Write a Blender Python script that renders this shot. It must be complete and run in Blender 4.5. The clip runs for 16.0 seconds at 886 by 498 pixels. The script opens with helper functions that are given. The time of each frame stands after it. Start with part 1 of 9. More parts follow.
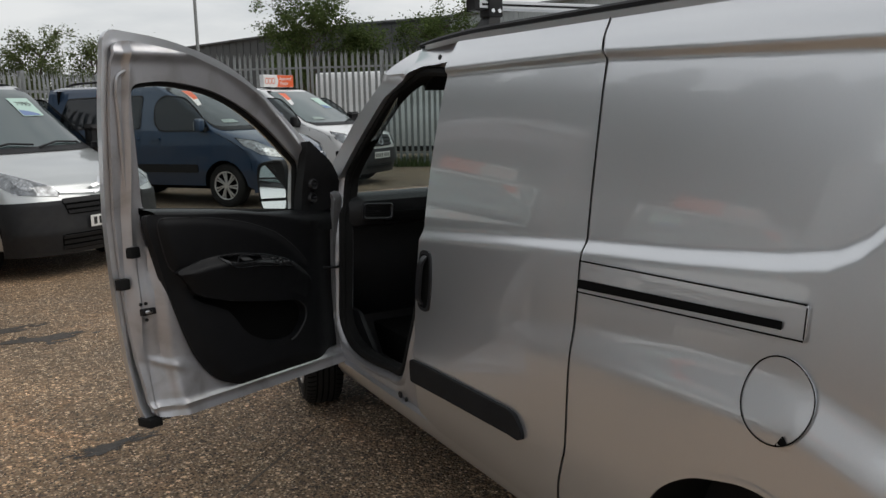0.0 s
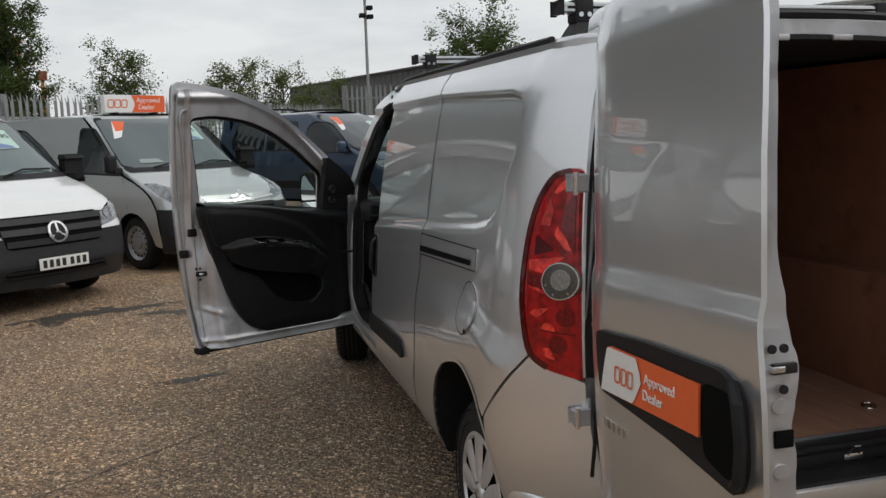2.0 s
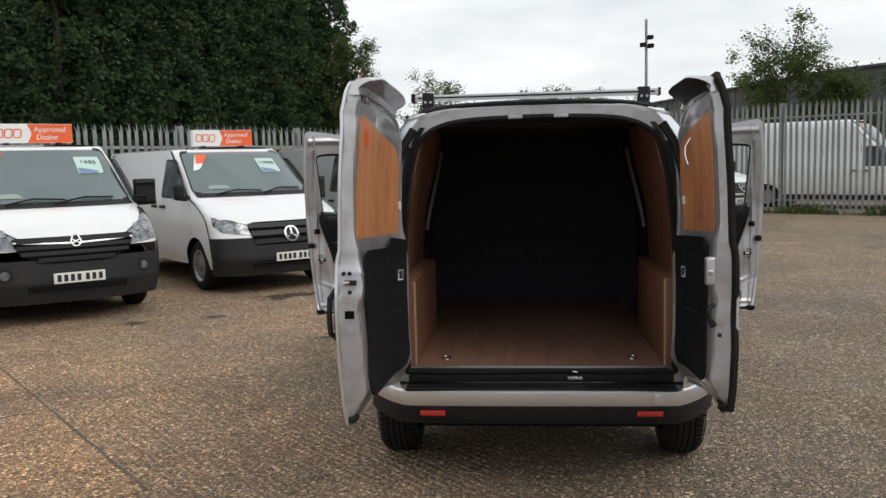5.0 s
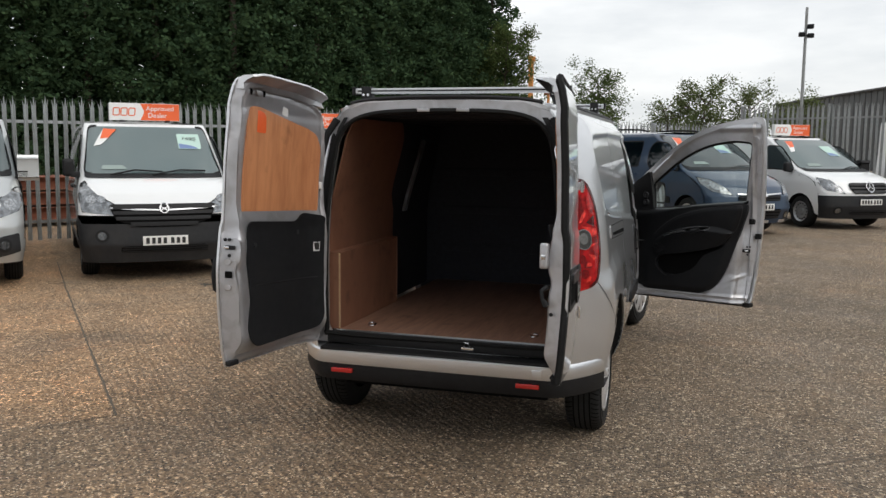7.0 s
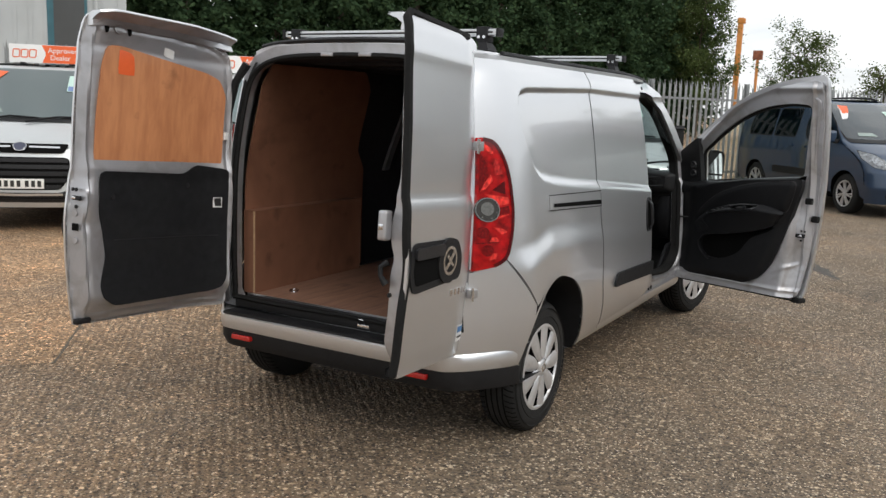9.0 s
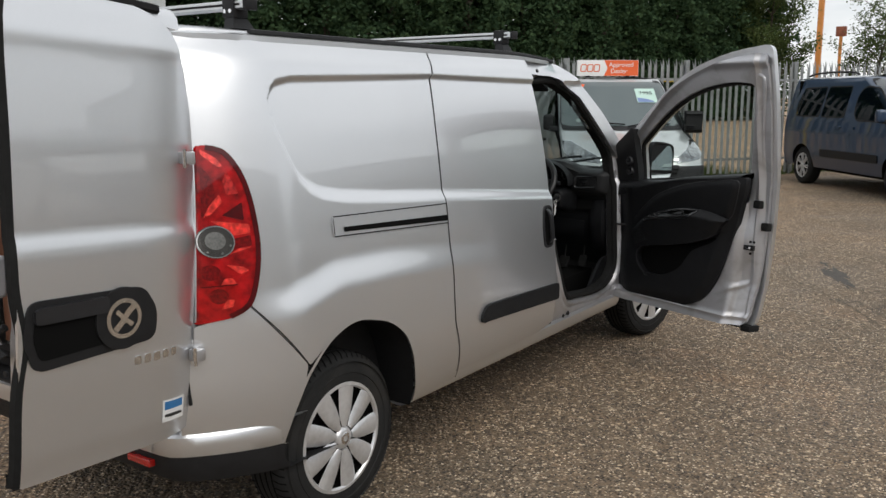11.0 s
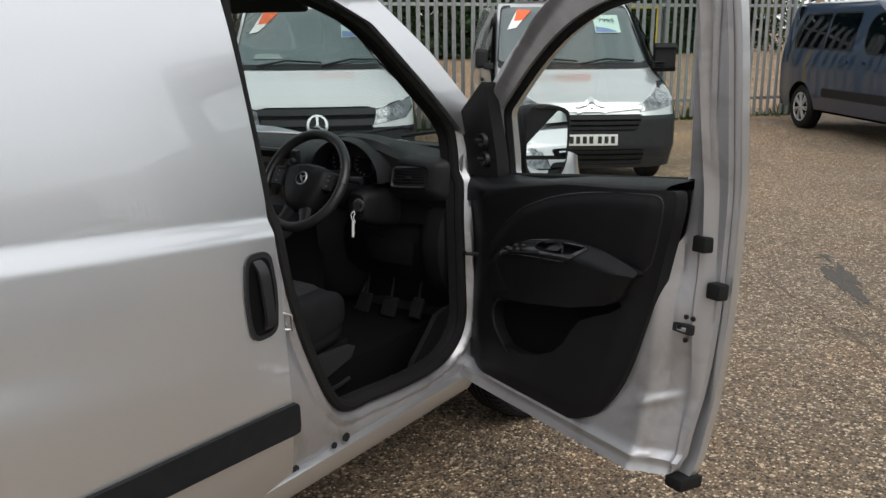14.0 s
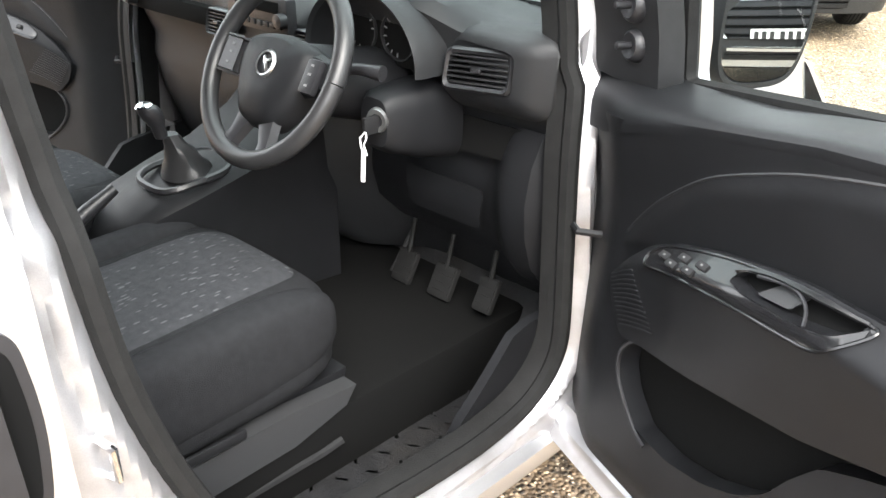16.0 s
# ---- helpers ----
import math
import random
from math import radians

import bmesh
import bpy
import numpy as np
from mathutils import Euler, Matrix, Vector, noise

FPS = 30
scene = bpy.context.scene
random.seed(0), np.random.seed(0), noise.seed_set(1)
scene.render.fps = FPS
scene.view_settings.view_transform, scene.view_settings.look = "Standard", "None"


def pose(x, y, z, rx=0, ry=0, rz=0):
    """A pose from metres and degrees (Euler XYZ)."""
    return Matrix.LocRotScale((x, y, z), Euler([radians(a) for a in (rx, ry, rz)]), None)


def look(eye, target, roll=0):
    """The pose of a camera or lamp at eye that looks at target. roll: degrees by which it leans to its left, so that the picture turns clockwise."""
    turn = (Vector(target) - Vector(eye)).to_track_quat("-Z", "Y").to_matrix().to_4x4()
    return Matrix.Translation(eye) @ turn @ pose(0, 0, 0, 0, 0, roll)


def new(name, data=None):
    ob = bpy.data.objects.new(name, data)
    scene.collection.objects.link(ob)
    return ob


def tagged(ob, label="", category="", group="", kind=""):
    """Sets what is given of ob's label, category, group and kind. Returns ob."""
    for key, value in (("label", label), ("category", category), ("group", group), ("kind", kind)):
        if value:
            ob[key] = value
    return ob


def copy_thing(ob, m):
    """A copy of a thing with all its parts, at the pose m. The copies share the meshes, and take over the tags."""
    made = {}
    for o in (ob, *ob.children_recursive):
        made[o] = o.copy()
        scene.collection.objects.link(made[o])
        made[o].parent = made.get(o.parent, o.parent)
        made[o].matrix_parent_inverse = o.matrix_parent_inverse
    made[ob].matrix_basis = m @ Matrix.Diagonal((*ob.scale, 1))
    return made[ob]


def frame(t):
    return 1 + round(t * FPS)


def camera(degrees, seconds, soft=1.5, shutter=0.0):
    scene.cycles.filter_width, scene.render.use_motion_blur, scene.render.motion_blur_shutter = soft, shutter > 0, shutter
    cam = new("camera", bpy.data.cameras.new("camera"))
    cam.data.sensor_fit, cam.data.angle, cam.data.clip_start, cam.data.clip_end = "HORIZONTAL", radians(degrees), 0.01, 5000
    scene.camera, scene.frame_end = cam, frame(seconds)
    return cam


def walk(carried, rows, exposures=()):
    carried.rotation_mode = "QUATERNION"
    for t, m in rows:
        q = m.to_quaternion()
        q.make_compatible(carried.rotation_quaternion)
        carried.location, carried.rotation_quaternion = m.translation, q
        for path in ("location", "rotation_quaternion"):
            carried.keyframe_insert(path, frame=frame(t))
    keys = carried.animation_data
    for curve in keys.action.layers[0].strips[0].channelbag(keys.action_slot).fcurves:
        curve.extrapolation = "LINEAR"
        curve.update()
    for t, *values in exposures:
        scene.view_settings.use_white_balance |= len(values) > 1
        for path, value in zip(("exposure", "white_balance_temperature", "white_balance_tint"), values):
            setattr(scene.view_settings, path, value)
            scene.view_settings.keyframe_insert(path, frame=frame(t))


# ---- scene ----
# camera and walk
cam = camera(54.5, 16.0, soft=1.5)
PATH = [
    (0, (-2.262, -0.412, 1.613), (-1.348, 1.336, 1.277), -1.3),
    (0.5, (-2.192, -0.833, 1.619), (-1.354, 0.956, 1.306), -1.5),
    (1, (-2.095, -1.221, 1.624), (-1.354, 0.613, 1.327), -1.4),
    (1.5, (-1.899, -1.613, 1.619), (-1.279, 0.269, 1.349), -1.8),
    (2, (-1.737, -1.982, 1.603), (-1.205, -0.073, 1.328), -1.7),
    (2.5, (-1.508, -2.371, 1.61), (-1.123, -0.426, 1.348), -1.5),
    (3, (-1.221, -2.782, 1.619), (-0.992, -0.811, 1.37), -1.5),
    (3.5, (-1.0, -3.168, 1.625), (-0.892, -1.186, 1.38), -0.8),
    (4, (-0.691, -3.487, 1.619), (-0.706, -1.499, 1.398), -1.0),
    (4.2, (-0.556, -3.61, 1.632), (-0.61, -1.622, 1.419), -1.3),
    (6.3, (0.788, -4.344, 1.636), (0.345, -2.405, 1.422), -0.2),
    (6.5, (0.949, -4.334, 1.638), (0.458, -2.408, 1.416), -0.2),
    (7, (1.347, -4.264, 1.636), (0.781, -2.36, 1.403), 0.6),
    (7.5, (1.622, -4.012, 1.6), (0.972, -2.138, 1.344), 1.8),
    (8, (1.911, -3.775, 1.612), (1.136, -1.956, 1.311), 1.8),
    (8.5, (2.25, -3.501, 1.623), (1.347, -1.746, 1.302), 1.6),
    (9, (2.482, -3.162, 1.612), (1.51, -1.445, 1.286), 2.1),
    (9.2, (2.571, -3.045, 1.635), (1.573, -1.342, 1.312), 2.1),
    (11.3, (3.02, -1.394, 1.638), (1.872, 0.205, 1.284), 0.1),
    (11.5, (3.026, -1.237, 1.642), (1.866, 0.353, 1.285), 0.3),
    (12, (2.931, -0.801, 1.621), (1.805, 0.81, 1.249), 0.7),
    (12.5, (2.867, -0.361, 1.614), (1.78, 1.273, 1.227), 0.6),
    (13, (2.774, 0.077, 1.621), (1.681, 1.704, 1.221), 0.5),
    (13.5, (2.591, 0.5, 1.635), (1.523, 2.139, 1.22), 0.7),
    (14, (2.45, 0.913, 1.622), (1.349, 2.507, 1.126), -0.3),
    (14.5, (2.263, 1.281, 1.601), (1.145, 2.825, 0.996), -0.3),
    (15, (1.989, 1.603, 1.581), (0.896, 3.106, 0.842), 0.4),
    (15.5, (1.833, 1.928, 1.524), (0.655, 3.306, 0.679), 0.6),
    (16, (1.655, 2.191, 1.501), (0.407, 3.483, 0.623), 0.6),
]
EXPOSURES = [(0.0, -0.15), (1.0, -0.22), (1.5, -0.14), (2.0, -0.12), (2.5, 0.0), (3.0, 0.1), (4.0, 0.2), (6.5, 0.2), (7.0, 0.2), (7.5, 0.22), (8.0, 0.55), (8.5, 0.5), (9.0, 0.42), (11.5, 0.22), (12.5, 0.27), (13.5, 0.34), (14.0, 0.45), (14.5, 0.90), (15.0, 1.55), (15.5, 2.12), (16.0, 3.15)]
walk(cam, [(t, look(eye, target, roll)) for t, eye, target, roll in PATH], EXPOSURES)

# world: overcast daylight
world = bpy.data.worlds.new("overcast_sky")
scene.world = world
world.use_nodes = True
wn, wl = world.node_tree.nodes, world.node_tree.links
wn.clear()
w_out = wn.new("ShaderNodeOutputWorld")
w_bg = wn.new("ShaderNodeBackground")
w_sky = wn.new("ShaderNodeTexSky")
w_sky.sky_type = "NISHITA"
w_sky.sun_disc = False
SUN_EL, SUN_AZ = radians(48), radians(118)
w_sky.sun_elevation, w_sky.sun_rotation = SUN_EL, SUN_AZ
w_sky.dust_density = 2.0
w_co = wn.new("ShaderNodeTexCoord")
w_map = wn.new("ShaderNodeMapping")
w_map.inputs["Scale"].default_value = (1.6, 1.6, 6.0)
w_noise = wn.new("ShaderNodeTexNoise")
w_noise.inputs["Scale"].default_value = 2.2
w_noise.inputs["Detail"].default_value = 7.0
w_noise.inputs["Roughness"].default_value = 0.55
w_ramp = wn.new("ShaderNodeValToRGB")
w_ramp.color_ramp.elements[0].position, w_ramp.color_ramp.elements[0].color = 0.30, (6.3, 6.6, 6.9, 1)
w_ramp.color_ramp.elements[1].position, w_ramp.color_ramp.elements[1].color = 0.62, (9.2, 9.3, 9.3, 1)
w_mix = wn.new("ShaderNodeMix")
w_mix.data_type = "RGBA"
w_mix.inputs["Factor"].default_value = 0.88
wl.new(w_co.outputs["Generated"], w_map.inputs["Vector"])
wl.new(w_map.outputs["Vector"], w_noise.inputs["Vector"])
wl.new(w_noise.outputs["Fac"], w_ramp.inputs["Fac"])
wl.new(w_sky.outputs["Color"], w_mix.inputs["A"])
wl.new(w_ramp.outputs["Color"], w_mix.inputs["B"])
wl.new(w_mix.outputs["Result"], w_bg.inputs["Color"])
w_bg.inputs["Strength"].default_value = 0.102
wl.new(w_bg.outputs["Background"], w_out.inputs["Surface"])

sun = new("sun", bpy.data.lights.new("sun", "SUN"))
sun.data.energy, sun.data.angle, sun.data.color = 1.10, radians(45), (1.0, 0.96, 0.90)
sun.matrix_world = look((0, 0, 0), (-math.sin(SUN_AZ) * math.cos(SUN_EL), -math.cos(SUN_AZ) * math.cos(SUN_EL), -math.sin(SUN_EL)))
sun.location = (8, -10, 30)

# ---- mesh helpers ----
def thing(name, label, category, m=None, group="", kind=""):
    ob = new(name)
    ob.empty_display_size = 0.2
    ob.matrix_basis = m if m is not None else Matrix()
    return tagged(ob, label, category, group, kind)


def part(name, bm, material, parent=None, label="", smooth=None):
    me = bpy.data.meshes.new(name)
    bmesh.ops.recalc_face_normals(bm, faces=bm.faces) if smooth != "keep" else None
    bm.to_mesh(me)
    bm.free()
    me.materials.append(material)
    if smooth is not False:
        me.polygons.foreach_set("use_smooth", [True] * len(me.polygons))
        me.set_sharp_from_angle(angle=radians(38))
    ob = new(name, me)
    ob.parent = parent
    return tagged(ob, label)


def solo(name, bm, material, label, category, group="", kind="", smooth=None):
    return tagged(part(name, bm, material, None, label, smooth), label, category, group, kind)


def box(bm, x0, x1, y0, y1, z0, z1, bevel=0.0, m=None, seg=2):
    r = bmesh.ops.create_cube(bm, size=1.0)
    vs = r["verts"]
    for v in vs:
        v.co = Vector(((x0 + x1) / 2 + v.co.x * (x1 - x0), (y0 + y1) / 2 + v.co.y * (y1 - y0), (z0 + z1) / 2 + v.co.z * (z1 - z0)))
    if bevel:
        es = list({e for v in vs for e in v.link_edges})
        out = bmesh.ops.bevel(bm, geom=es, offset=bevel, segments=seg, affect="EDGES", profile=0.6)
        vs = list(set(vs) | set(out["verts"]))
        vs = [v for v in vs if v.is_valid]
    if m is not None:
        for v in vs:
            v.co = m @ v.co
    return bm


def B(*a, **k):
    return box(bmesh.new(), *a, **k)


def loft(bm, rings, closed=True, caps=True):
    rows = [[bm.verts.new(p) for p in r] for r in rings]
    n = len(rows[0])
    for a, b in zip(rows, rows[1:]):
        for i in range(n if closed else n - 1):
            j = (i + 1) % n
            bm.faces.new((a[i], a[j], b[j], b[i]))
    if closed and caps:
        bm.faces.new(rows[0][::-1])
        bm.faces.new(rows[-1])
    return bm


def tube(bm, pts, r, n=8, caps=True):
    pts = [Vector(p) for p in pts]
    rs = r if isinstance(r, (list, tuple)) else [r] * len(pts)
    rings, ref = [], None
    for i, p in enumerate(pts):
        d = (pts[min(i + 1, len(pts) - 1)] - pts[max(i - 1, 0)]).normalized()
        if ref is None:
            ref = d.orthogonal().normalized()
        ref = (ref - d * ref.dot(d)).normalized()
        s = d.cross(ref)
        rings.append([p + rs[i] * (math.cos(2 * math.pi * k / n) * ref + math.sin(2 * math.pi * k / n) * s) for k in range(n)])
    return loft(bm, rings, True, caps)


def T(pts, r, n=8):
    return tube(bmesh.new(), pts, r, n)


def lathe(bm, prof, n=32, axis="x", m=None, closed=False):
    """prof: (radius, height) pairs turned about the axis."""
    rings = []
    for r, h in prof:
        ring = []
        for k in range(n):
            a = 2 * math.pi * k / n
            c, s = r * math.cos(a), r * math.sin(a)
            p = Vector((h, c, s)) if axis == "x" else Vector((c, h, s)) if axis == "y" else Vector((c, s, h))
            ring.append(m @ p if m is not None else p)
        rings.append(ring)
    if closed:
        rings.append(rings[0])
    return loft(bm, rings, True, False)


def disc(bm, m, r, n=24, depth=0.005):
    """A short cylinder, its axis along m's z."""
    return lathe(bm, [(1e-4, depth), (r * 0.97, depth), (r, depth * 0.7), (r, 0)], n, "z", m)


def prism(bm, pts, fa, fb):
    """A closed outline (2-D) placed by fa at one end and fb at the other."""
    a = [bm.verts.new(fa(*p)) for p in pts]
    b = [bm.verts.new(fb(*p)) for p in pts]
    for i in range(len(pts)):
        j = (i + 1) % len(pts)
        bm.faces.new((a[i], a[j], b[j], b[i]))
    bm.faces.new(a[::-1])
    bm.faces.new(b)
    return bm


def smoothstep(a, b, x):
    t = np.clip((np.asarray(x, float) - a) / (b - a), 0, 1)
    return t * t * (3 - 2 * t)


def spline(pts, n=8, closed=True):
    """Catmull-Rom through the points."""
    P = [np.array(p, float) for p in pts]
    N, out = len(P), []
    for i in range(N if closed else N - 1):
        g = (lambda k: P[k % N]) if closed else (lambda k: P[min(max(k, 0), N - 1)])
        p0, p1, p2, p3 = g(i - 1), g(i), g(i + 1), g(i + 2)
        for k in range(n):
            t = k / n
            out.append(0.5 * (2 * p1 + (p2 - p0) * t + (2 * p0 - 5 * p1 + 4 * p2 - p3) * t * t + (3 * p1 - p0 - 3 * p2 + p3) * t ** 3))
    if not closed:
        out.append(P[-1])
    return [tuple(p) for p in out]


def rounded(pts, r, n=5):
    """A polygon with its corners rounded; r is one radius or one for each corner."""
    N, out = len(pts), []
    rs = r if isinstance(r, (list, tuple)) else [r] * N
    for i in range(N):
        p, a, b = np.array(pts[i], float), np.array(pts[i - 1], float), np.array(pts[(i + 1) % N], float)
        la, lb = np.linalg.norm(a - p), np.linalg.norm(b - p)
        k = min(rs[i], la * 0.48, lb * 0.48)
        if k < 1e-5:
            out.append(tuple(p))
            continue
        s, e = p + (a - p) / la * k, p + (b - p) / lb * k
        for j in range(n + 1):
            t = j / n
            out.append(tuple((1 - t) ** 2 * s + 2 * t * (1 - t) * p + t * t * e))
    return out


def inside(P, poly):
    x, y = P[:, 0], P[:, 1]
    c = np.zeros(len(P), bool)
    q = np.array(poly, float)
    for (x0, y0), (x1, y1) in zip(q, np.roll(q, -1, 0)):
        if y0 == y1:
            continue
        c ^= ((y0 > y) != (y1 > y)) & (x < (x1 - x0) * (y - y0) / (y1 - y0) + x0)
    return c


def nearest(P, polys):
    best, where = np.full(len(P), 1e9), P.copy()
    for poly in polys:
        q = np.array(poly, float)
        for a, b in zip(q, np.roll(q, -1, 0)):
            d = b - a
            k = np.clip(((P - a) @ d) / max(d @ d, 1e-12), 0, 1)
            c = a + k[:, None] * d
            e = ((P - c) ** 2).sum(1)
            w = e < best
            best[w], where[w] = e[w], c[w]
    return where


def panel(outline, mapf, cell=0.02, holes=(), thick=0.0, bm=None, cy=None):
    """A sheet with that outline and holes in a plane (u, v), bent into space by mapf(u, v, depth) on arrays; thick: a back and rims too."""
    bm = bm if bm is not None else bmesh.new()
    q = np.array(outline, float)
    lo, hi = q.min(0), q.max(0)
    cv = cy or cell
    nu, nv = max(2, int(math.ceil((hi[0] - lo[0]) / cell))), max(2, int(math.ceil((hi[1] - lo[1]) / cv)))
    us, vs = np.linspace(lo[0], hi[0], nu + 1), np.linspace(lo[1], hi[1], nv + 1)
    U, V = np.meshgrid(us, vs, indexing="ij")
    pts = np.stack([U.ravel(), V.ravel()], 1)
    Cu, Cv = np.meshgrid((us[1:] + us[:-1]) / 2, (vs[1:] + vs[:-1]) / 2, indexing="ij")
    cen = np.stack([Cu.ravel(), Cv.ravel()], 1)
    keep = inside(cen, outline)
    for h in holes:
        keep &= ~inside(cen, h)
    keep = keep.reshape(nu, nv)
    ids = lambda i, j: i * (nv + 1) + j
    faces = [(ids(i, j), ids(i + 1, j), ids(i + 1, j + 1), ids(i, j + 1)) for i in range(nu) for j in range(nv) if keep[i, j]]
    count = {}
    for f in faces:
        for a, b in zip(f, f[1:] + f[:1]):
            count[(min(a, b), max(a, b))] = count.get((min(a, b), max(a, b)), 0) + 1
    rim = sorted({v for e, c in count.items() if c == 1 for v in e})
    if rim:
        pts[rim] = nearest(pts[rim], [outline, *holes])
    used = sorted({v for f in faces for v in f})
    at = {v: n for n, v in enumerate(used)}
    front = np.array(mapf(pts[used, 0], pts[used, 1], 0.0)).T
    fv = [bm.verts.new(p) for p in front]
    for f in faces:
        bm.faces.new([fv[at[v]] for v in f])
    if thick:
        back = np.array(mapf(pts[used, 0], pts[used, 1], -thick)).T
        bv = [bm.verts.new(p) for p in back]
        for f in faces:
            bm.faces.new([bv[at[v]] for v in f[::-1]])
        for (a, b), c in count.items():
            if c == 1:
                bm.faces.new((fv[at[a]], fv[at[b]], bv[at[b]], bv[at[a]]))
    return bm


def strip_on(pts, width, mapf, bm=None, closed=False, depth=0.0):
    """A narrow ribbon along a line in (u, v), laid on mapf."""
    bm = bm if bm is not None else bmesh.new()
    P = np.array(pts, float)
    d = np.gradient(P, axis=0)
    d /= np.maximum(np.linalg.norm(d, axis=1)[:, None], 1e-9)
    nrm = np.stack([-d[:, 1], d[:, 0]], 1) * width / 2
    L, R = P + nrm, P - nrm
    a = np.array(mapf(L[:, 0], L[:, 1], depth)).T
    b = np.array(mapf(R[:, 0], R[:, 1], depth)).T
    va, vb = [bm.verts.new(p) for p in a], [bm.verts.new(p) for p in b]
    n = len(P)
    for i in range(n if closed else n - 1):
        j = (i + 1) % n
        bm.faces.new((va[i], va[j], vb[j], vb[i]))
    return bm


def plane_map(o, eu, ev, en):
    o, eu, ev, en = (np.array(v, float) for v in (o, eu, ev, en))
    return lambda u, v, d: (o[:, None] + eu[:, None] * np.asarray(u) + ev[:, None] * np.asarray(v) + (en * 1.0)[:, None] * (np.asarray(d) + 0 * np.asarray(u)))


def words(name, text, size, material, parent, m, label="", align="CENTER", extrude=0.001, spacing=1.0):
    cu = bpy.data.curves.new(name, "FONT")
    cu.body, cu.size, cu.align_x, cu.align_y, cu.extrude, cu.space_character = text, size, align, "CENTER", extrude, spacing
    tmp = bpy.data.objects.new(name, cu)
    me = bpy.data.meshes.new_from_object(tmp)
    bpy.data.objects.remove(tmp)
    bpy.data.curves.remove(cu)
    me.name = name
    me.materials.clear()
    me.materials.append(material)
    ob = new(name, me)
    ob.parent = parent
    ob.matrix_basis = m
    return tagged(ob, label)


# ---- materials ----
def material(name, color, rough=0.5, metal=0.0, grain=0.0, scale=40.0, bump=0.0, bump_scale=200.0, coat=0.0, stain=None, stain_amt=0.0, stain_scale=3.0, spec=0.5, vary=0.0, emission=None):
    m = bpy.data.materials.new(name)
    m.use_nodes = True
    nt = m.node_tree
    N, L = nt.nodes, nt.links
    b = N["Principled BSDF"]
    b.inputs["Roughness"].default_value, b.inputs["Metallic"].default_value = rough, metal
    b.inputs["Coat Weight"].default_value, b.inputs["Coat Roughness"].default_value = coat, 0.04
    b.inputs["Specular IOR Level"].default_value = spec
    b.inputs["Base Color"].default_value = (*color, 1)
    co = N.new("ShaderNodeTexCoord")
    sock = None
    if grain or stain_amt or vary:
        rgb = N.new("ShaderNodeRGB")
        rgb.outputs[0].default_value = (*color, 1)
        sock = rgb.outputs[0]
        if grain:
            nz = N.new("ShaderNodeTexNoise")
            nz.inputs["Scale"].default_value, nz.inputs["Detail"].default_value = scale, 6
            L.new(co.outputs["Object"], nz.inputs["Vector"])
            mr = N.new("ShaderNodeMapRange")
            mr.inputs["From Min"].default_value, mr.inputs["From Max"].default_value = 0.3, 0.7
            mr.inputs["To Min"].default_value, mr.inputs["To Max"].default_value = 1 - grain, 1 + grain
            L.new(nz.outputs["Fac"], mr.inputs["Value"])
            mx = N.new("ShaderNodeVectorMath")
            mx.operation = "SCALE"
            L.new(sock, mx.inputs[0])
            L.new(mr.outputs["Result"], mx.inputs["Scale"])
            sock = mx.outputs[0]
        if vary:
            oi = N.new("ShaderNodeObjectInfo")
            mr = N.new("ShaderNodeMapRange")
            mr.inputs["To Min"].default_value, mr.inputs["To Max"].default_value = 1 - vary, 1 + vary
            L.new(oi.outputs["Random"], mr.inputs["Value"])
            mx = N.new("ShaderNodeVectorMath")
            mx.operation = "SCALE"
            L.new(sock, mx.inputs[0])
            L.new(mr.outputs["Result"], mx.inputs["Scale"])
            sock = mx.outputs[0]
        if stain_amt:
            nz = N.new("ShaderNodeTexNoise")
            nz.inputs["Scale"].default_value, nz.inputs["Detail"].default_value, nz.inputs["Distortion"].default_value = stain_scale, 8, 0.6
            L.new(co.outputs["Object"], nz.inputs["Vector"])
            mr = N.new("ShaderNodeMapRange")
            mr.inputs["From Min"].default_value, mr.inputs["From Max"].default_value = 0.48, 0.75
            mr.inputs["To Max"].default_value = stain_amt
            L.new(nz.outputs["Fac"], mr.inputs["Value"])
            mx = N.new("ShaderNodeMix")
            mx.data_type = "RGBA"
            mx.inputs["B"].default_value = (*(stain or (0.1, 0.09, 0.08)), 1)
            L.new(mr.outputs["Result"], mx.inputs["Factor"])
            L.new(sock, mx.inputs["A"])
            sock = mx.outputs["Result"]
        L.new(sock, b.inputs["Base Color"])
    if bump:
        nz = N.new("ShaderNodeTexNoise")
        nz.inputs["Scale"].default_value, nz.inputs["Detail"].default_value = bump_scale, 4
        L.new(co.outputs["Object"], nz.inputs["Vector"])
        bp = N.new("ShaderNodeBump")
        bp.inputs["Strength"].default_value, bp.inputs["Distance"].default_value = bump, 0.004
        L.new(nz.outputs["Fac"], bp.inputs["Height"])
        L.new(bp.outputs["Normal"], b.inputs["Normal"])
    return m


